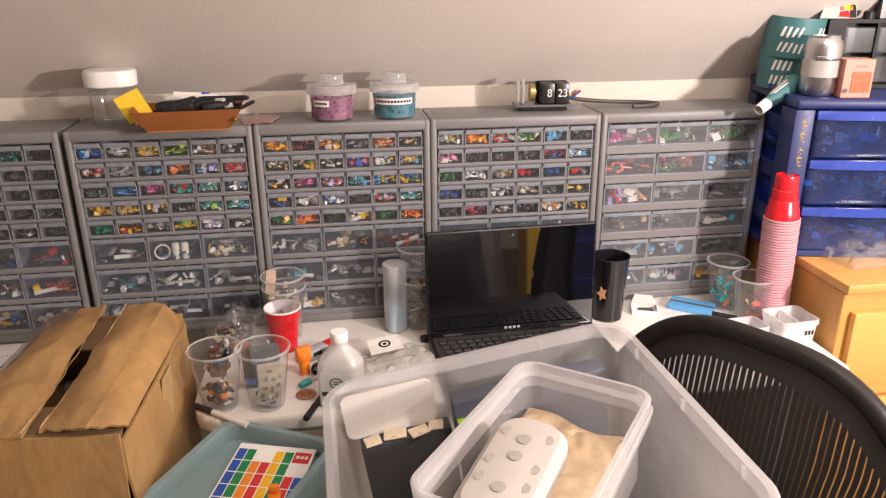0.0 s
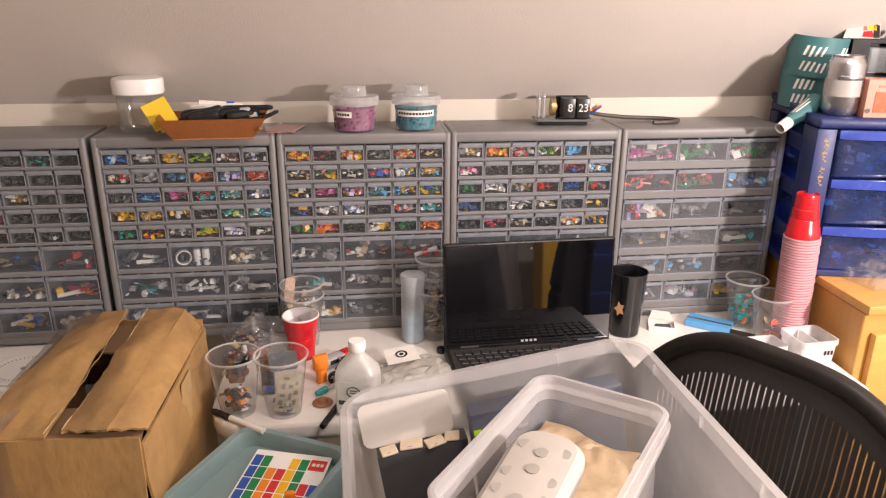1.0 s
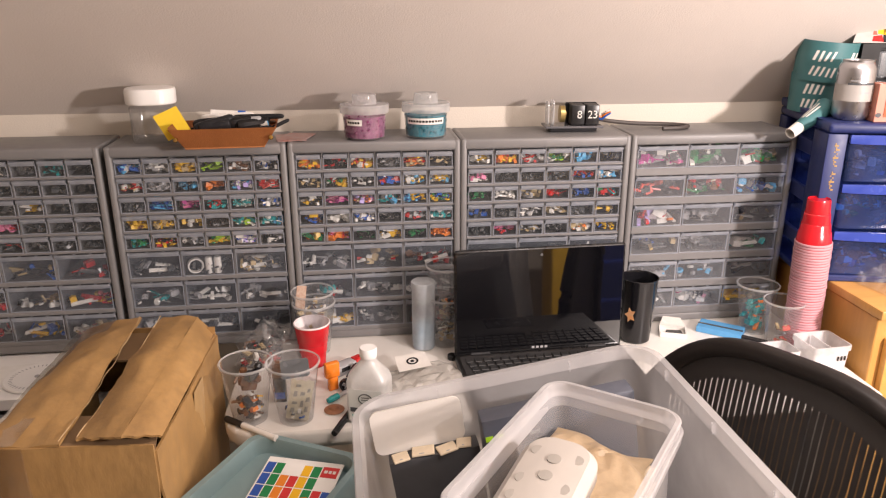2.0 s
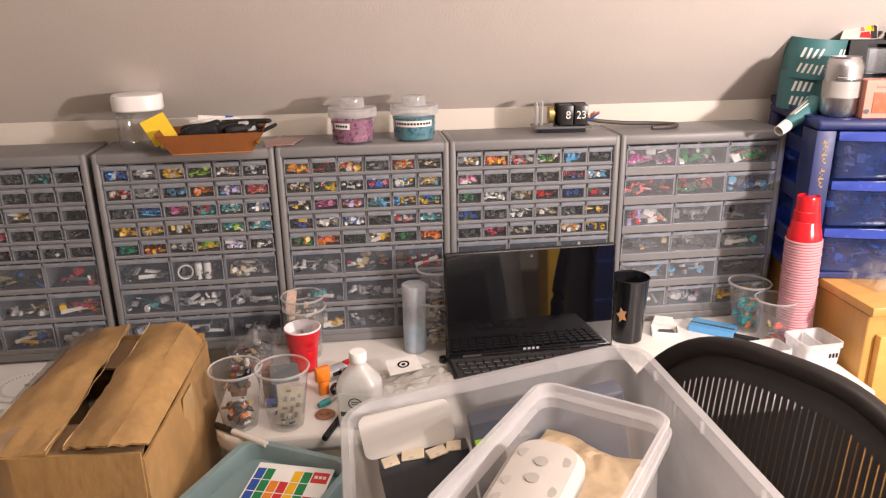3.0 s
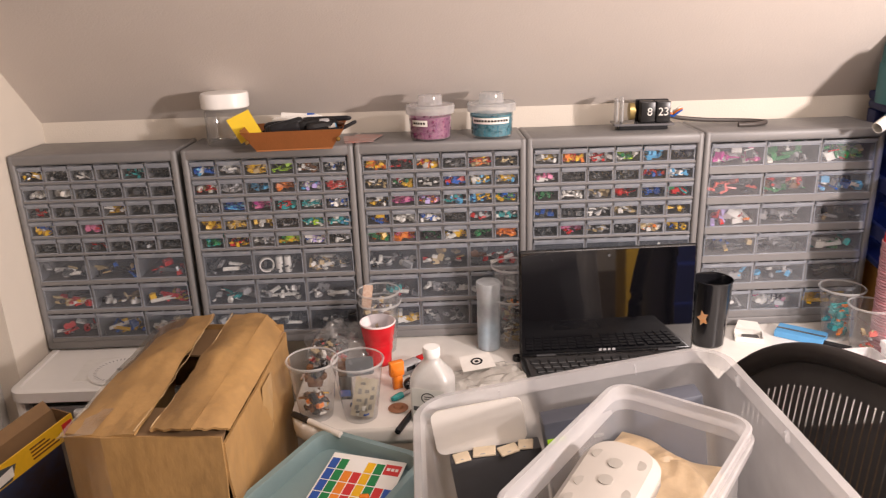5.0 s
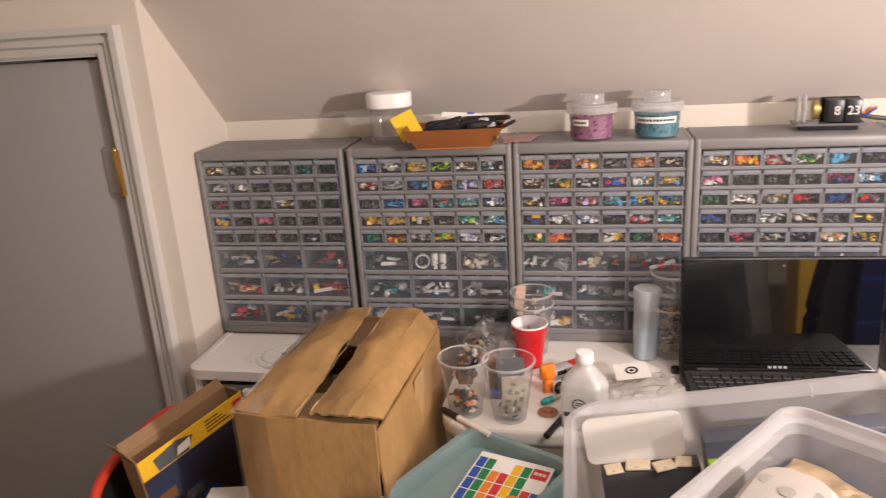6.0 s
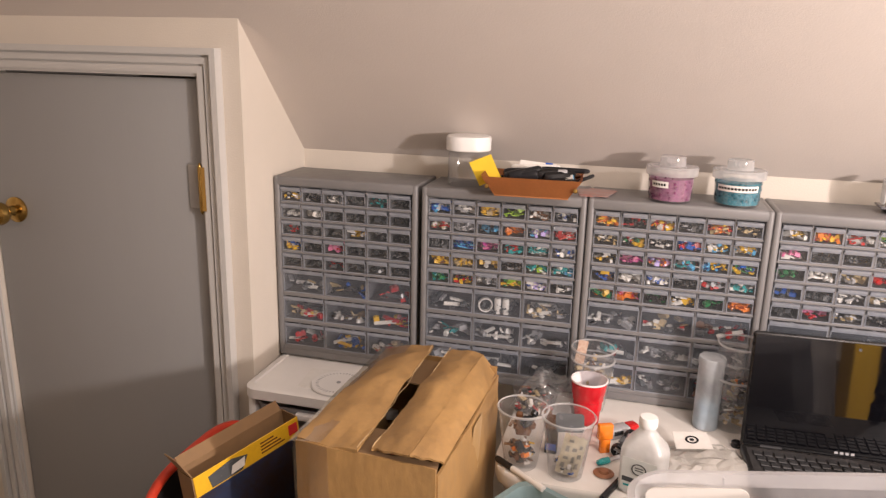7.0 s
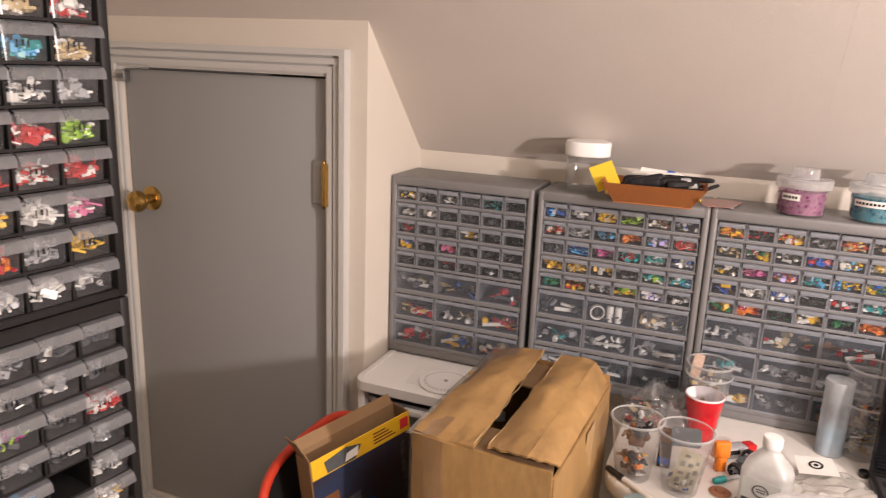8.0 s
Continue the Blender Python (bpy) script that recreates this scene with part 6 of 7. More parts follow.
# soft white spotted sleeve in the small bin
sp = thing("foam_sleeve", "soft white sleeve with grey spots in the small bin", "sleeve", INR @ pose(-0.012, -0.058, 0.066, 5, 0, 4))
part("sleeve", tub(bmesh.new(), [(0.088, 0.18, 0.03, 0.0), (0.1, 0.2, 0.04, 0.012), (0.1, 0.2, 0.04, 0.03), (0.08, 0.18, 0.03, 0.042), (0.03, 0.12, 0.012, 0.046)], n=8), surface("soft_white", (0.40, 0.37, 0.335), 0.7, spread=0.05), sp)
for k in range(9):
    x, y = -0.026 + 0.026 * (k % 3), 0.055 - 0.045 * (k // 3) - 0.012 * (k % 2)
    part("spot", lathe(bmesh.new(), [(0.0, 0.0432 if k % 3 != 1 else 0.0462), (0.009, 0.0425 if k % 3 != 1 else 0.046), (0.009, 0.0442 if k % 3 != 1 else 0.0475), (0.0, 0.0446 if k % 3 != 1 else 0.0478)], 16, cap0=False, cap1=False), surface("spot_grey", (0.30, 0.28, 0.25), 0.7) if k == 0 else bpy.data.materials["spot_grey"], sp, m=Matrix.Translation((x, y, 0)))
crumpled("wrapping_paper", 0.158, 0.285, 0.040, surface("kraft_tissue", (0.42, 0.31, 0.19), 0.4, spread=0.2, scale=14, grain=0.2), "crumpled beige wrapping paper in the small bin", "paper", INR @ pose(0.0, 0.006, 0.0445, 0, 0, 1), 41.0, n=36, sharp=0.45)
kp = thing("kraft_pad", "thick beige cardboard pad lying in the small bin", "pad", INR @ pose(0, 0, 0.003))
part("pad", box(bmesh.new(), -0.078, -0.138, 0.0, 0.078, 0.138, 0.040, 0.004, 2), cream, kp)

# ---- teal tote with the coloured card ----
def tote():
    m = pose(-0.294, 1.214, 0, 0, 0, -28.2)
    t = thing("teal_tote", "teal plastic tote with a recessed lid", "tote", m)
    teal = surface("teal_plastic", (0.2, 0.29, 0.30), 0.4, spread=0.06, grain=0.15, grain_scale=700)
    w, d = 0.225, 0.36
    c = Matrix.Translation((w / 2, -d / 2, 0))
    part("tote_wall", tub(bmesh.new(), [(w - 0.06, d - 0.06, 0.03, 0), (w - 0.02, d - 0.02, 0.03, 0.70), (w - 0.024, d - 0.024, 0.03, 0.70), (w - 0.064, d - 0.064, 0.03, 0.004)], m=c), teal, t)
    part("lid", tub(bmesh.new(), [(w - 0.014, d - 0.014, 0.03, 0.7005), (w, d, 0.034, 0.705), (w, d, 0.034, 0.752), (w - 0.004, d - 0.004, 0.033, 0.755), (w - 0.026, d - 0.026, 0.028, 0.755), (w - 0.03, d - 0.03, 0.026, 0.751), (w - 0.036, d - 0.036, 0.024, 0.726)], m=c), teal, t, "teal recessed lid")
    mark = bmesh.new()
    for k in range(7):
        box(mark, 0.03 + 0.019 * k, -0.262, 0.7262, 0.044 + 0.019 * k, -0.258 + 0.018 * (k % 2), 0.727)
    part("lettering", mark, PL["s"], t, "pale raised lettering")


tote()
card = thing("colour_card", "white card printed with rows of coloured oblongs", "card", pose(-0.294, 1.214, 0.7345, 0, 0, -28.2) @ pose(0.134, -0.100, 0, 3.5, 1, 12))
part("card", slab(bmesh.new(), [(-0.065, -0.11), (0.068, -0.11), (0.068, 0.072), (-0.065, 0.072)], -0.0006, 0.0006), surface("card_white", (0.78, 0.77, 0.74), 0.5, spread=0.02), card)
GRID = ["bgw.yg.", "bgoryg.", "bgorygrb", "bgorygrb", "bgorygrb", "bgorygrb"]
flat = {k: surface("ink_" + k, v, 0.5, spread=0.03) for k, v in dict(b=(0.02, 0.08, 0.36), g=(0.01, 0.2, 0.06), o=(0.72, 0.22, 0.02), r=(0.55, 0.03, 0.03), y=(0.75, 0.42, 0.01)).items()}
for j, row in enumerate(GRID):
    for i, k in enumerate(row):
        if k in flat:
            x, y = -0.062 + 0.0163 * i, 0.058 - 0.029 * j
            if y > -0.085:
                part("colour_patch", slab(bmesh.new(), [(x, y - 0.0265), (x + 0.0145, y - 0.0265), (x + 0.0145, y), (x, y)], 0.0007, 0.0011), flat[k], card)
sq = part("red_badge", slab(bmesh.new(), [(0.036, 0.034), (0.064, 0.034), (0.064, 0.06), (0.036, 0.06)], 0.0007, 0.0012), flat["r"], card, "red square badge")
part("badge_print", box(box(box(bmesh.new(), 0.040, 0.044, 0.0013, 0.046, 0.051, 0.0016), 0.048, 0.044, 0.0013, 0.053, 0.051, 0.0016), 0.055, 0.044, 0.0013, 0.060, 0.051, 0.0016), PL["w"], sq)
pc = thing("pastel_card", "pastel striped card lying in the teal lid", "card", pose(-0.294, 1.214, 0.728, 0, 0, -28.2) @ pose(0.135, -0.042, 0, 0, 0, 3))
for k, c in enumerate(("n", "c", "v", "a", "p", "s")):
    part("stripe", slab(bmesh.new(), [(-0.045 + 0.013 * k, -0.03), (-0.032 + 0.013 * k, -0.03), (-0.032 + 0.013 * k, 0.024), (-0.045 + 0.013 * k, 0.024)], 0, 0.0012), surface("pastel_" + c, tuple(0.35 + 0.45 * v for v in PLASTIC[c]), 0.55), pc)
oc = thing("orange_clip", "bright orange plastic clip lying on the card", "clip", pose(-0.294, 1.214, 0.741, 0, 0, -28.2) @ pose(0.193, -0.16, 0, 0, 0, 30))
part("clip", box(box(bmesh.new(), -0.01, -0.025, 0, 0.01, 0.02, 0.012, 0.003, 2), -0.008, 0.008, 0.012, 0.008, 0.018, 0.024, 0.003, 2), PL["o"], oc)
gc = bmesh.new()
slab(gc, round_rect(0.07, 0.05, 0.004), 0, 0.0015)
solo("grey_card", gc, surface("grey_print", (0.5, 0.5, 0.5), 0.5, spread=0.2, scale=50), "grey printed card lying over the colour card", "card", pose(-0.294, 1.214, 0.742, 0, 0, -28.2) @ pose(0.1, -0.24, 0, 4, 0, 20))

# ---- cardboard box on a low cart, toy set box, red basket ----
plastic_cart("drawer_cart", -0.665, -0.375, 0.998, 1.40, 0.50, 2, "low white plastic drawer cart under the cardboard box")


def warped_sheet(name, corners, mat, parent, label="", thick=0.004, n=12, bulge=0.0, rough=0.003, torn=(), m=None, seed=1.0):
    """A bent sheet of board between four corners (a, b, c, d), with a bulge, small dents and torn edges."""
    a, b, c, d = [Vector(p) for p in corners]
    nrm = (b - a).cross(d - a).normalized()
    bm = bmesh.new()
    g = []
    for j in range(n + 1):
        for i in range(n + 1):
            s, t = i / n, j / n
            if "s0" in torn and i == 0:
                s += 0.014 * (noise.noise(Vector((seed, t * 4, 0))) + 0.2 * noise.noise(Vector((seed, t * 30, 3))))
            if "s1" in torn and i == n:
                s += 0.012 * (noise.noise(Vector((seed + 5, t * 4, 0))) + 0.2 * noise.noise(Vector((seed, t * 30, 7))))
            if "t0" in torn and j == 0:
                t += 0.05 * (noise.noise(Vector((s * 5, seed, 4))) + 0.15 * noise.noise(Vector((s * 19, seed, 8))))
            if "t1" in torn and j == n:
                t += 0.05 * (noise.noise(Vector((s * 5, seed, 2))) + 0.15 * noise.noise(Vector((s * 19, seed, 6))))
            p = a.lerp(b, s).lerp(d.lerp(c, s), t)
            p += nrm * (bulge * math.sin(math.pi * min(1, max(0, s))) * math.sin(math.pi * min(1, max(0, t))) + rough * (1.4 * noise.noise(p * 14) + 0.7 * noise.noise(p * 40)))
            g.append(bm.verts.new(p))
    k = n + 1
    for j in range(n):
        for i in range(n):
            bm.faces.new((g[j * k + i], g[j * k + i + 1], g[(j + 1) * k + i + 1], g[(j + 1) * k + i]))
    bmesh.ops.recalc_face_normals(bm, faces=bm.faces)
    if thick > 0.001:
        bmesh.ops.solidify(bm, geom=bm.faces[:], thickness=thick)
    return part(name, bm, mat, parent, label, m, smooth=50)


def carton():
    c = thing("cardboard_box", "worn brown cardboard box, flaps taped half shut", "cardboard box", Matrix())
    z0, z1 = 0.5005, 0.884
    fl, fr, br, bl = (-0.643, 1.006), (-0.402, 0.986), (-0.386, 1.388), (-0.628, 1.405)
    P = lambda q, z: (q[0], q[1], z)
    warped_sheet("front_panel", [P(fl, z0), P(fr, z0), P(fr, z1), P(fl, z1)], M_CARD, c, bulge=0.006)
    warped_sheet("side_panel", [P(fr, z0), P(br, z0), P(br, z1 - 0.018), P(fr, z1 - 0.012)], M_CARD, c, bulge=0.010, seed=2)
    warped_sheet("back_panel", [P(br, z0), P(bl, z0), P(bl, z1), P(br, z1)], M_CARD, c, seed=3)
    warped_sheet("side_panel", [P(bl, z0), P(fl, z0), P(fl, z1), P(bl, z1)], M_CARD, c, bulge=0.006, seed=4)
    warped_sheet("bottom_panel", [P(fl, z0 + 0.001), P(bl, z0 + 0.001), P(br, z0 + 0.001), P(fr, z0 + 0.001)], M_CARD, c, rough=0)
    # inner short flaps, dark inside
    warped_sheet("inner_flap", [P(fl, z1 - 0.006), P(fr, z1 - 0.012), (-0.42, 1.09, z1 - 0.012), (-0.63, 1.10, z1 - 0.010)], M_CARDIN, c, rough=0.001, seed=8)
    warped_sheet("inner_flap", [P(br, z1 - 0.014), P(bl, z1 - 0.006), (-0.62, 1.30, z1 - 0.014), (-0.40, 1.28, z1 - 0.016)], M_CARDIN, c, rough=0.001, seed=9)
    # long top flaps
    warped_sheet("top_flap", [P(fl, z1 + 0.004), P(bl, z1 + 0.003), (-0.528, 1.41, z1 + 0.020), (-0.533, 0.992, z1 + 0.007)], M_CARD, c, "top flap", bulge=-0.012, torn=("t1",), rough=0.005, n=22, seed=5)
    warped_sheet("top_flap", [(-0.512, 0.998, z1 + 0.008), (-0.487, 1.402, z1 + 0.022), (-0.418, 1.398, z1 + 0.020), (-0.442, 0.978, z1 + 0.020)], M_CARD, c, "top flap", bulge=-0.010, torn=("s0", "t0"), rough=0.005, n=22, seed=6)
    warped_sheet("top_flap", [(-0.442, 0.978, z1 + 0.020), (-0.418, 1.398, z1 + 0.020), P(br, z1 - 0.020), (-0.396, 1.01, z1 - 0.002)], M_CARD, c, "creased edge of the flap", bulge=-0.006, torn=("s0", "s1"), n=22, seed=7)
    tape = clear("packing_tape", tint=(0.92, 0.86, 0.74), haze=0.10, rough=0.12, gloss=2.2, haze_colour=(0.7, 0.6, 0.45))
    warped_sheet("tape", [(-0.655, 1.0, z1 - 0.002), (-0.638, 1.405, z1 + 0.006), (-0.574, 1.408, z1 + 0.0155), (-0.597, 0.994, z1 + 0.009)], tape, c, "clear packing tape", thick=0.0006, rough=0.002, bulge=-0.004, seed=12)
    warped_sheet("tape", [(-0.6455, 1.0, z0 + 0.1), (-0.58, 0.9935, z0 + 0.1), (-0.585, 0.994, z1 + 0.002), (-0.648, 1.0, z1 + 0.002)], tape, c, "clear packing tape", thick=0.0006, rough=0.001, bulge=0.006, seed=14)

    paper = surface("paper_tape", (0.40, 0.255, 0.11), 0.4, spread=0.15, scale=18, grain=0.4, grain_scale=60)
    warped_sheet("paper_tape", [(-0.3915, 1.17, z0 + 0.02), (-0.3885, 1.235, z0 + 0.02), (-0.3835, 1.235, z1 - 0.026), (-0.3865, 1.17, z1 - 0.022)], paper, c, "paler paper tape down the side", thick=0.0007, rough=0.0015, bulge=0.006, seed=21)
    warped_sheet("paper_tape", [(-0.446, 1.19, z1 + 0.0225), (-0.442, 1.255, z1 + 0.0225), (-0.396, 1.25, z1 - 0.006), (-0.400, 1.185, z1 - 0.004)], paper, c, "paler paper tape over the edge", thick=0.0007, rough=0.0015, bulge=-0.004, seed=22)
    raw = surface("torn_board_edge", (0.44, 0.31, 0.165), 0.85, spread=0.25, scale=60)
    for name, p, q, sd in (("torn_edge", (-0.534, 0.994, z1 + 0.0095), (-0.529, 1.405, z1 + 0.0215), 3.0), ("torn_edge", (-0.511, 1.0, z1 + 0.0105), (-0.488, 1.398, z1 + 0.0235), 9.0)):
        bm = bmesh.new()
        pts = []
        for k in range(29):
            f = k / 28
            v = Vector(p).lerp(Vector(q), f)
            pts.append(v + Vector((0.004 * noise.noise(Vector((sd, f * 9, 0))), 0, -0.011 * math.sin(math.pi * f) * (1 if sd < 5 else 0.5) + 0.0015 * noise.noise(Vector((sd, f * 25, 2))))))
        pipe(bm, pts, [0.0006 + 0.0011 * abs(noise.noise(Vector((sd, k * 0.7, 5)))) for k in range(29)], 6)
        part(name, bm, raw, c, "pale torn edge of the flap")


carton()


def basket():
    """An oval basket with a thick rolled rim."""
    b = thing("laundry_basket", "dark slanted oval basket with a bright red rolled rim", "basket", pose(-0.832, 1.165, 0))
    n = 56

    def oval(rx, ry, z, lean=0.0):
        pts = []
        for i in range(n):
            a = 2 * math.pi * i / n
            ca, sa = math.cos(a), math.sin(a)
            x = rx * math.copysign(abs(ca) ** 0.62, ca)
            pts.append((x, ry * math.copysign(abs(sa) ** 0.62, sa), z - (x + 0.123) * lean))
        return pts

    bm = bmesh.new()
    rs = [[bm.verts.new(q) for q in oval(*r)] for r in ((0.08, 0.195, 0.0), (0.1, 0.218, 0.4), (0.123, 0.232, 0.715, 2.0), (0.120, 0.229, 0.715, 2.0), (0.096, 0.214, 0.4), (0.077, 0.19, 0.006))]
    for a, c in zip(rs, rs[1:]):
        for i in range(n):
            bm.faces.new((a[i], a[(i + 1) % n], c[(i + 1) % n], c[i]))
    bm.faces.new(rs[0][::-1])
    bm.faces.new(rs[-1])
    part("basket_wall", bm, M_DARK, b)
    bm = bmesh.new()
    pipe(bm, oval(0.123, 0.232, 0.72, 2.0), 0.0095, 12, closed=True)
    part("rim", bm, surface("red_orange_rim", (0.55, 0.045, 0.018), 0.4, spread=0.1), b, "bright red rolled rim")


def set_box():
    # length along x, thickness along y, height along z; the open end is uppermost
    m = pose(-0.783, 1.212, 0.02, 0, -7, 66)
    s = thing("toy_set_box", "opened black and yellow toy set carton", "toy box", m)
    art = surface("dark_box_art", (0.012, 0.022, 0.05), 0.35, spread=0.8, scale=11, stain=(0.035, 0.016, 0.006), coat=0.15)
    w, t, h = 0.235, 0.048, 0.745
    hi = 0.768
    lo = hi - h
    part("front_panel", box(bmesh.new(), -w / 2, -t / 2, lo, w / 2, -t / 2 + 0.002, hi - 0.042, 0.0005, 1), art, s, "dark printed front")
    yel = surface("yellow_print", (0.72, 0.42, 0.02), 0.4, spread=0.12, scale=12)
    band = part("front_band", box(bmesh.new(), -w / 2, -t / 2 - 0.0003, hi - 0.0418, w / 2, -t / 2 + 0.002, hi, 0.0005, 1), yel, s, "yellow printed band")
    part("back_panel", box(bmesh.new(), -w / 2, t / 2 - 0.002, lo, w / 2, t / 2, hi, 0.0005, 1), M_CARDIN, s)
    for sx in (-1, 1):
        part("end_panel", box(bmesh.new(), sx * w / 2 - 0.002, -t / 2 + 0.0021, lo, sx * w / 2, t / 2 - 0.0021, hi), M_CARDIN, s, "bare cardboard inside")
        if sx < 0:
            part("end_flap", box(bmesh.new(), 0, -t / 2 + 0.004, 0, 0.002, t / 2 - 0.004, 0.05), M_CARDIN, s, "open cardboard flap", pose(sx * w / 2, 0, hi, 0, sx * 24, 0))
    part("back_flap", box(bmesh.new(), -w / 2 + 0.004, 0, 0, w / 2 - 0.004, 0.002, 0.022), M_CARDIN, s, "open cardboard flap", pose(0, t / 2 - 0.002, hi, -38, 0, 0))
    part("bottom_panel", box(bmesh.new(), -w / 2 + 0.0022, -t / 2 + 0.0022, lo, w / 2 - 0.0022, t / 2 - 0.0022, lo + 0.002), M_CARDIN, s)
    pic = part("picture", slab(bmesh.new(), [(-0.085, 0), (-0.02, 0), (-0.005, 0.024), (-0.04, 0.034), (-0.09, 0.026)], 0, 0.0008), PL["d"], band, "dark printed model", pose(0, -t / 2 - 0.0004, hi - 0.039, 90, 0, 0))
    part("picture_light", slab(bmesh.new(), [(-0.045, 0.004), (-0.015, 0.006), (-0.012, 0.024), (-0.04, 0.02)], 0.001, 0.0014), PL["w"], band, "white printed patch", pose(0, -t / 2 - 0.0004, hi - 0.039, 90, 0, 0))
    part("red_badge", slab(bmesh.new(), [(0.092, 0.008), (0.113, 0.008), (0.113, 0.030), (0.092, 0.030)], 0, 0.0008), flat["r"], band, "red square badge", pose(0, -t / 2 - 0.0004, hi - 0.039, 90, 0, 0))
    for k in range(4):
        part("printing", slab(bmesh.new(), [(0.025, 0.006 + 0.007 * k), (0.08 - 0.008 * k, 0.006 + 0.007 * k), (0.08 - 0.008 * k, 0.009 + 0.007 * k), (0.025, 0.009 + 0.007 * k)], 0, 0.0006), PL["u"], band, m=pose(0, -t / 2 - 0.0004, hi - 0.039, 90, 0, 0))
    for k in range(7):
        part("lettering", box(bmesh.new(), 0.090, -t / 2 - 0.001, hi - 0.070 - 0.016 * k, 0.102 - 0.003 * (k % 2), -t / 2 - 0.0002, hi - 0.060 - 0.016 * k), PL["d"], s, "pale block lettering")
    for k, (c, x, z) in enumerate((("u", -0.10, 0.66), ("d", -0.05, 0.63), ("u", -0.09, 0.58), ("b", -0.02, 0.60), ("n", -0.07, 0.52))):
        part("printed_patch", box(bmesh.new(), x, -t / 2 - 0.0008, z, x + 0.035, -t / 2 - 0.0002, z + 0.022), PL[c], s)


basket()
set_box()
wb = thing("white_carton", "plain white lidded carton standing between basket and box", "carton", pose(-0.703, 1.02, 0.0, 0, 0, 10))
part("carton_body", box(bmesh.new(), -0.035, -0.05, 0.0, 0.035, 0.05, 0.66, 0.002, 1), M_WHITE, wb)
part("lid", box(bmesh.new(), -0.038, -0.053, 0.6602, 0.038, 0.053, 0.69, 0.003, 2), M_WHITE, wb, "white lid")

# ---- on the white cart ----
dz = 0.7465
dl = thing("measuring_disc", "round white plastic measuring disc with tick marks", "disc", pose(-0.772, 1.476, dz + 0.0005, 0, 0, 0))
part("disc", lathe(bmesh.new(), [(0.0, 0.0), (0.062, 0.0), (0.064, 0.003), (0.062, 0.006), (0.054, 0.005), (0.0, 0.005)], 48, cap0=False, cap1=False), M_WHITE, dl)
for k in range(40):
    a = 2 * math.pi * k / 40
    part("tick", box(bmesh.new(), 0.046, -0.0008, 0.0051, 0.053, 0.0008, 0.0056) if k == 0 else bpy.data.meshes["tick"], PL["s"], dl, m=Matrix.Rotation(a, 4, "Z"))
part("hub", lathe(bmesh.new(), [(0.0, 0.0051), (0.005, 0.0051), (0.005, 0.007), (0.0, 0.007)], 14), PL["s"], dl)
bar("screwdriver", "thin yellow and red tool lying on the white cart", "screwdriver", (-0.742, 1.545, dz + 0.005), (-0.68, 1.56, dz + 0.005), 0.004, PL["y"])
bar("screwdriver", "short red handled tool lying on the white cart", "screwdriver", (-0.678, 1.561, dz + 0.005), (-0.64, 1.568, dz + 0.005), 0.0045, PL["r"])
bm = bmesh.new()
slab(bm, round_rect(0.21, 0.105, 0.004), 0, 0.0008)
solo("paper_sheet", bm, surface("white_sheet", (0.76, 0.75, 0.72), 0.6), "white paper sheet under the measuring disc", "paper", pose(-0.76, 1.50, dz - 0.0005, 0, 0, 6))

# ---- across the room, mirrored in the laptop's screen ----
yp = thing("bookcase", "narrow honey-yellow wooden bookcase standing on the carpet", "bookcase", pose(1.15, -0.92, 0.0, 0, 0, 4))
M_YELLOW = surface("yellow_board", (0.75, 0.47, 0.05), 0.4, spread=0.12, scale=4, stretch=(6, 1, 1))
for x in (-0.055, 0.037):
    part("side_panel", box(bmesh.new(), x, -0.11, 0.0, x + 0.018, 0.11, 0.95, 0.002, 1), M_YELLOW, yp)
part("back_panel", box(bmesh.new(), -0.0368, 0.09, 0.0, 0.0368, 0.108, 0.93, 0.001, 1), M_YELLOW, yp)
for k in range(4):
    part("shelf", box(bmesh.new(), -0.0368, -0.105, 0.04 + 0.295 * k, 0.0368, 0.0898, 0.058 + 0.295 * k, 0.002, 1), M_YELLOW, yp)
bx = thing("storage_chest", "dark blue plastic storage chest on the carpet", "chest", pose(1.405, -0.95, 0.0, 0, 0, 2))
part("chest_body", box(bmesh.new(), -0.18, -0.15, 0.0, 0.18, 0.15, 0.70, 0.012, 3), M_BLUEF, bx)
part("handle", box(bmesh.new(), -0.06, 0.1505, 0.58, 0.06, 0.166, 0.61, 0.006, 3), M_BLUERIM, bx)
for z in (0.18, 0.40):
    part("band", box(bmesh.new(), -0.176, 0.1503, z, 0.176, 0.155, z + 0.018, 0.002, 1), M_BLUERIM, bx, "raised blue band")
part("lid", box(bmesh.new(), -0.187, -0.157, 0.7005, 0.187, 0.157, 0.735, 0.008, 3), M_BLUERIM, bx, "brighter blue lid")

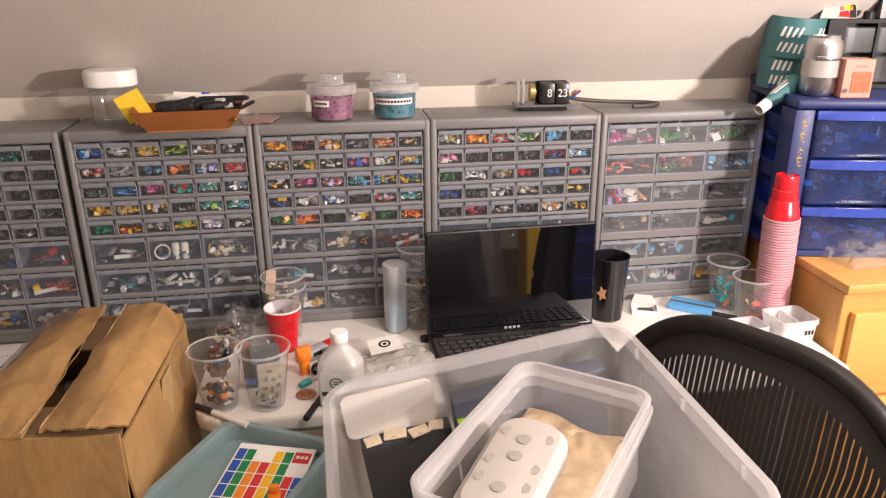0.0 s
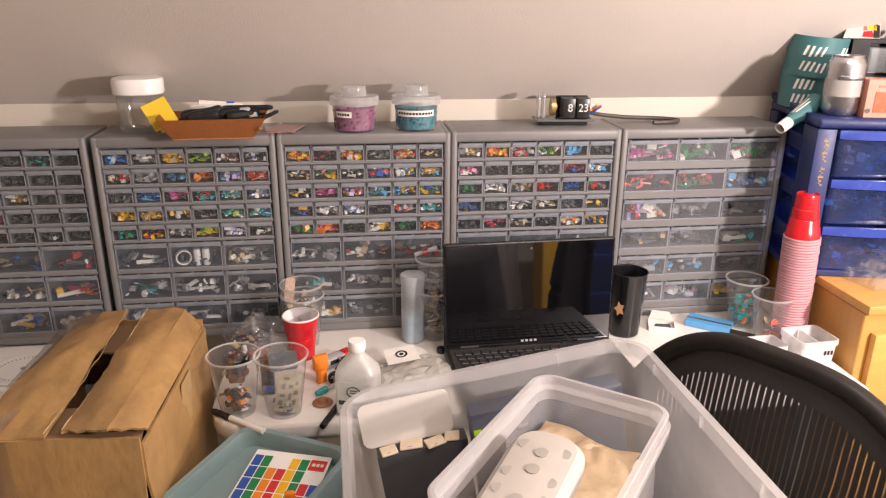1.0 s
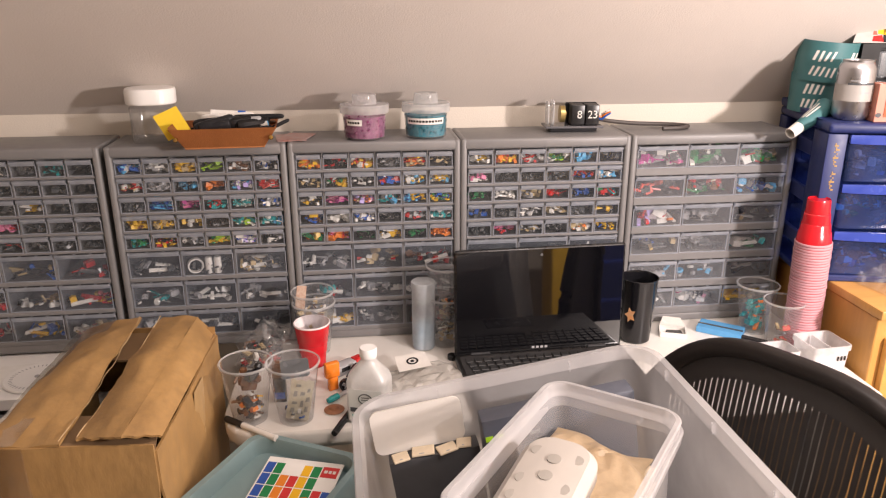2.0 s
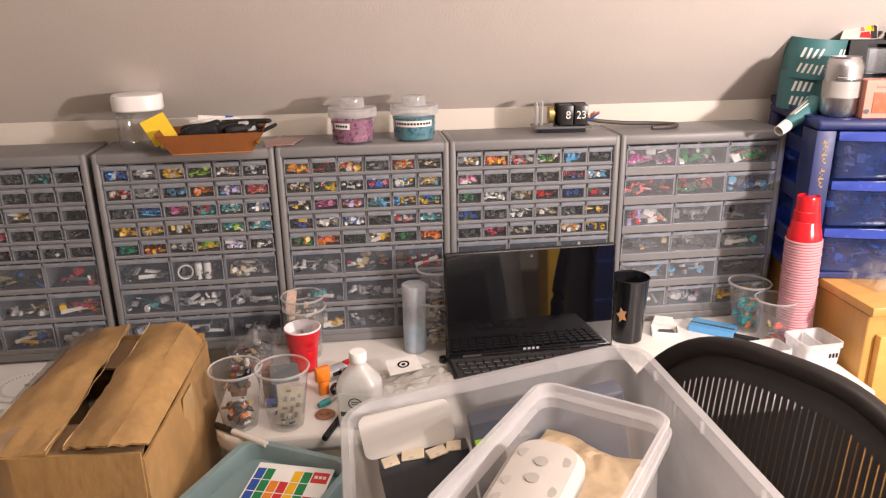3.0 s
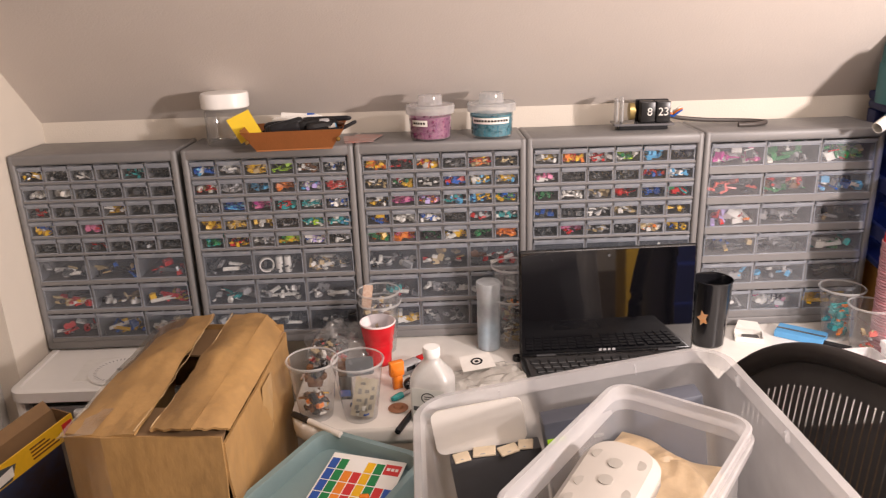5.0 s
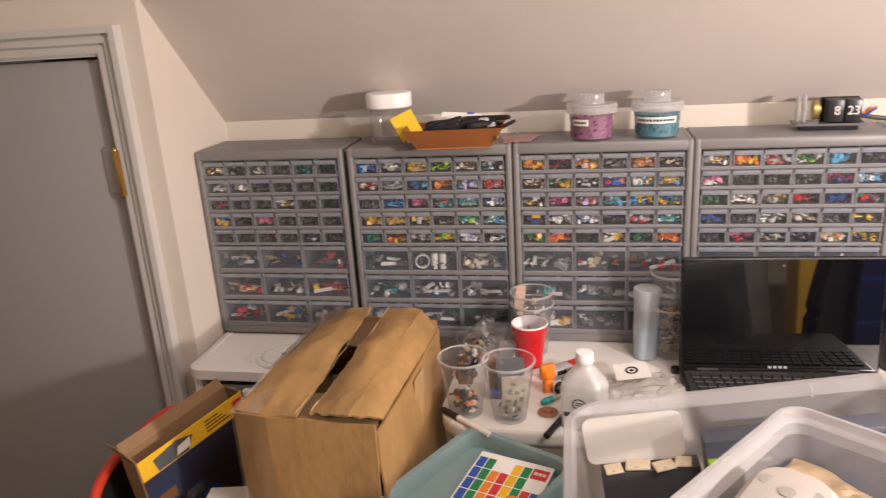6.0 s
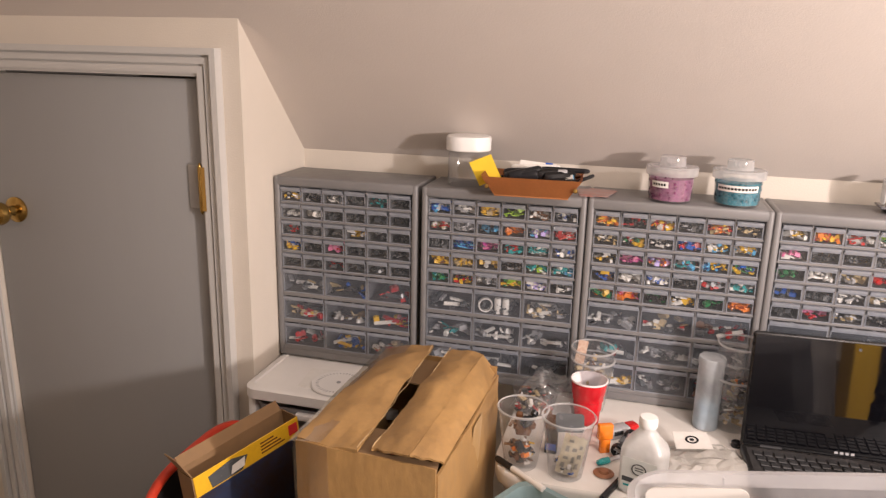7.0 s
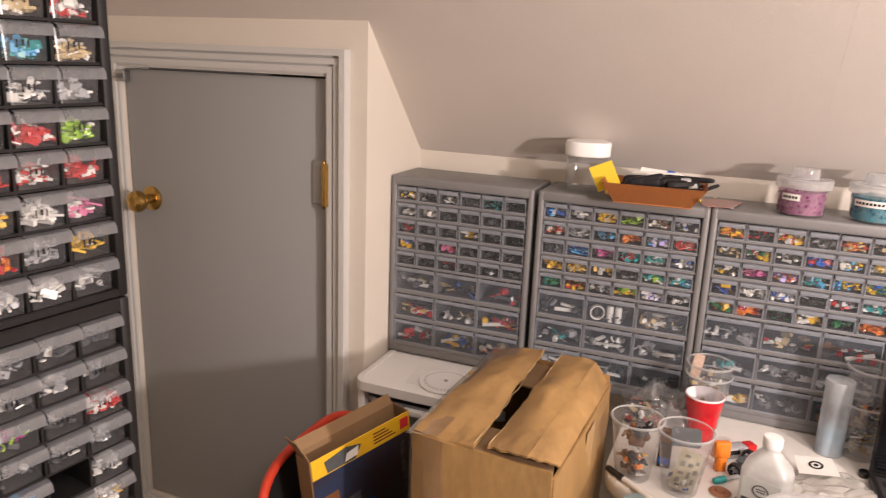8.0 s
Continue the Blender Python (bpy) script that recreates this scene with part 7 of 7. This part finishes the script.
# ---- black drawer racks by the camera ----
def rack_drawer(w, h, d):
    """A clear drawer with a curved, frosted front hood; front at y = 0."""
    body = to_mesh("drawer", tub(bmesh.new(), [(w - 0.004, d, 0.003, 0), (w, d, 0.003, h * 0.86)], n=2, closed_bottom=False, m=Matrix.Translation((0, d / 2, 0))), clear("rack_drawer_plastic", haze=0.13, rough=0.2, gloss=0.7, haze_colour=(0.42, 0.42, 0.44)))
    bm = bmesh.new()
    prof = [(0.004, h * 0.96), (-0.003, h * 0.98), (-0.0085, h * 0.93), (-0.0115, h * 0.82), (-0.0125, h * 0.64)]
    a = [bm.verts.new((-w / 2 - 0.001, y, z)) for y, z in prof]
    b = [bm.verts.new((w / 2 + 0.001, y, z)) for y, z in prof]
    for i in range(len(prof) - 1):
        bm.faces.new((a[i], a[i + 1], b[i + 1], b[i]))
    hood = to_mesh("pull_hood", bm, clear("frosted_hood", haze=0.42, rough=0.3, haze_colour=(0.36, 0.37, 0.39)))
    return body, hood


RW, RH, RD, RCOLS, RROWS = 0.455, 0.396, 0.155, 8, 8
RACK_DRAWER = rack_drawer(0.0495, 0.0402, 0.13)
FILL_UP = ["k n rw", "k ta n", "k wk s", "k r l", "r rw r", "y w p", "ro s y.", "s w. s."]
FILL_LOW = ["ds. d.. d..", "d.. s.. d..", "lmd. d.. wr", "d.. d.. s..", "bad. d.. sw.", "ynd d.. yw", "n. t. d..", "d.. s.. d.."]
PATTERN = "n w s r y k b o t w s".split()


def rack(z, fills, label, base, ph):
    r = thing("drawer_rack", label, "drawer rack", pose(-0.868, 0.645, z, 0, 0, 82) @ Matrix.Identity(4), "black drawer racks")
    # local: front faces -y, the far end is at x = 0, the rack runs to x = -RW
    m = 0.0135
    for name, c in (("side_panel", (-RW, 0, 0, -RW + m, RD, RH, 0.004, 2)), ("side_panel", (-m, 0, 0, 0, RD, RH, 0.004, 2)), ("base_panel", (-RW + m - 0.002, 0.0005, 0.0005, -m + 0.002, RD - 0.001, base, 0.002, 1)),
                    ("top_panel", (-RW + m - 0.002, 0.0005, base + ph * RROWS, -m + 0.002, RD - 0.001, RH - 0.0005, 0.002, 1)), ("back_panel", (-RW + m - 0.002, RD - 0.004, 0.012, -m + 0.002, RD - 0.0012, RH - 0.012))):
        part(name, box(bmesh.new(), *c), M_DARK, r)
    pw = (RW - 2 * m) / RCOLS
    for j in range(1, RROWS):
        part("shelf", box(bmesh.new(), -RW + m, 0.004, base + ph * j - 0.0015, -m, RD - 0.005, base + ph * j + 0.0015), M_DARK, r)
    for i in range(1, RCOLS):
        part("upright", box(bmesh.new(), -RW + m + pw * i - 0.0015, 0.0045, base + 0.0001, -RW + m + pw * i + 0.0015, RD - 0.0055, base + ph * RROWS - 0.0001), M_DARK, r)
    for j in range(RROWS):
        row = fills[RROWS - 1 - j].split()
        for i in range(RCOLS):
            k = RCOLS - 1 - i
            col = row[2 - k] if k < 3 else random.choice(PATTERN)
            if fills is FILL_LOW and j == 3 and k == 1:
                continue
            d = part("drawer", RACK_DRAWER[0], None, r, m=Matrix.Translation((-RW + m + pw * (i + 0.5), 0.004 + random.uniform(-0.002, 0.003), base + ph * j + 0.0017)))
            part("pull_hood", RACK_DRAWER[1], None, d)
            few = col.count(".")
            col = col.replace(".", "") or "d"
            if k < 4:
                part("filling", heap(col * 6 + "w", 0.044, 0.045, 0.002, 90 // (1 + 2 * few), 0.0112), None, d, m=Matrix.Translation((0, 0.025, 0)))
                if random.random() < 0.55:
                    mk = bmesh.new()
                    for q in range(3):
                        box(mk, -0.010 + 0.006 * q, -0.0008, 0.013 + 0.002 * (q % 2), -0.0085 + 0.006 * q + 0.001 * (q % 2), -0.0002, 0.021)
                    part("marking", mk, PL["k"], d)
    return r


low = rack(RH * 2 + 0.001, FILL_LOW, "black drawer rack with clear drawers of small parts", 0.038, 0.0425)
rack(RH * 3 + 0.0015, FILL_UP, "upper black drawer rack with clear drawers of bright parts", 0.0105, 0.0437)
for k in (0, 1):
    copy_thing(low, pose(-0.868, 0.645, RH * k + 0.0005 * k, 0, 0, 82))
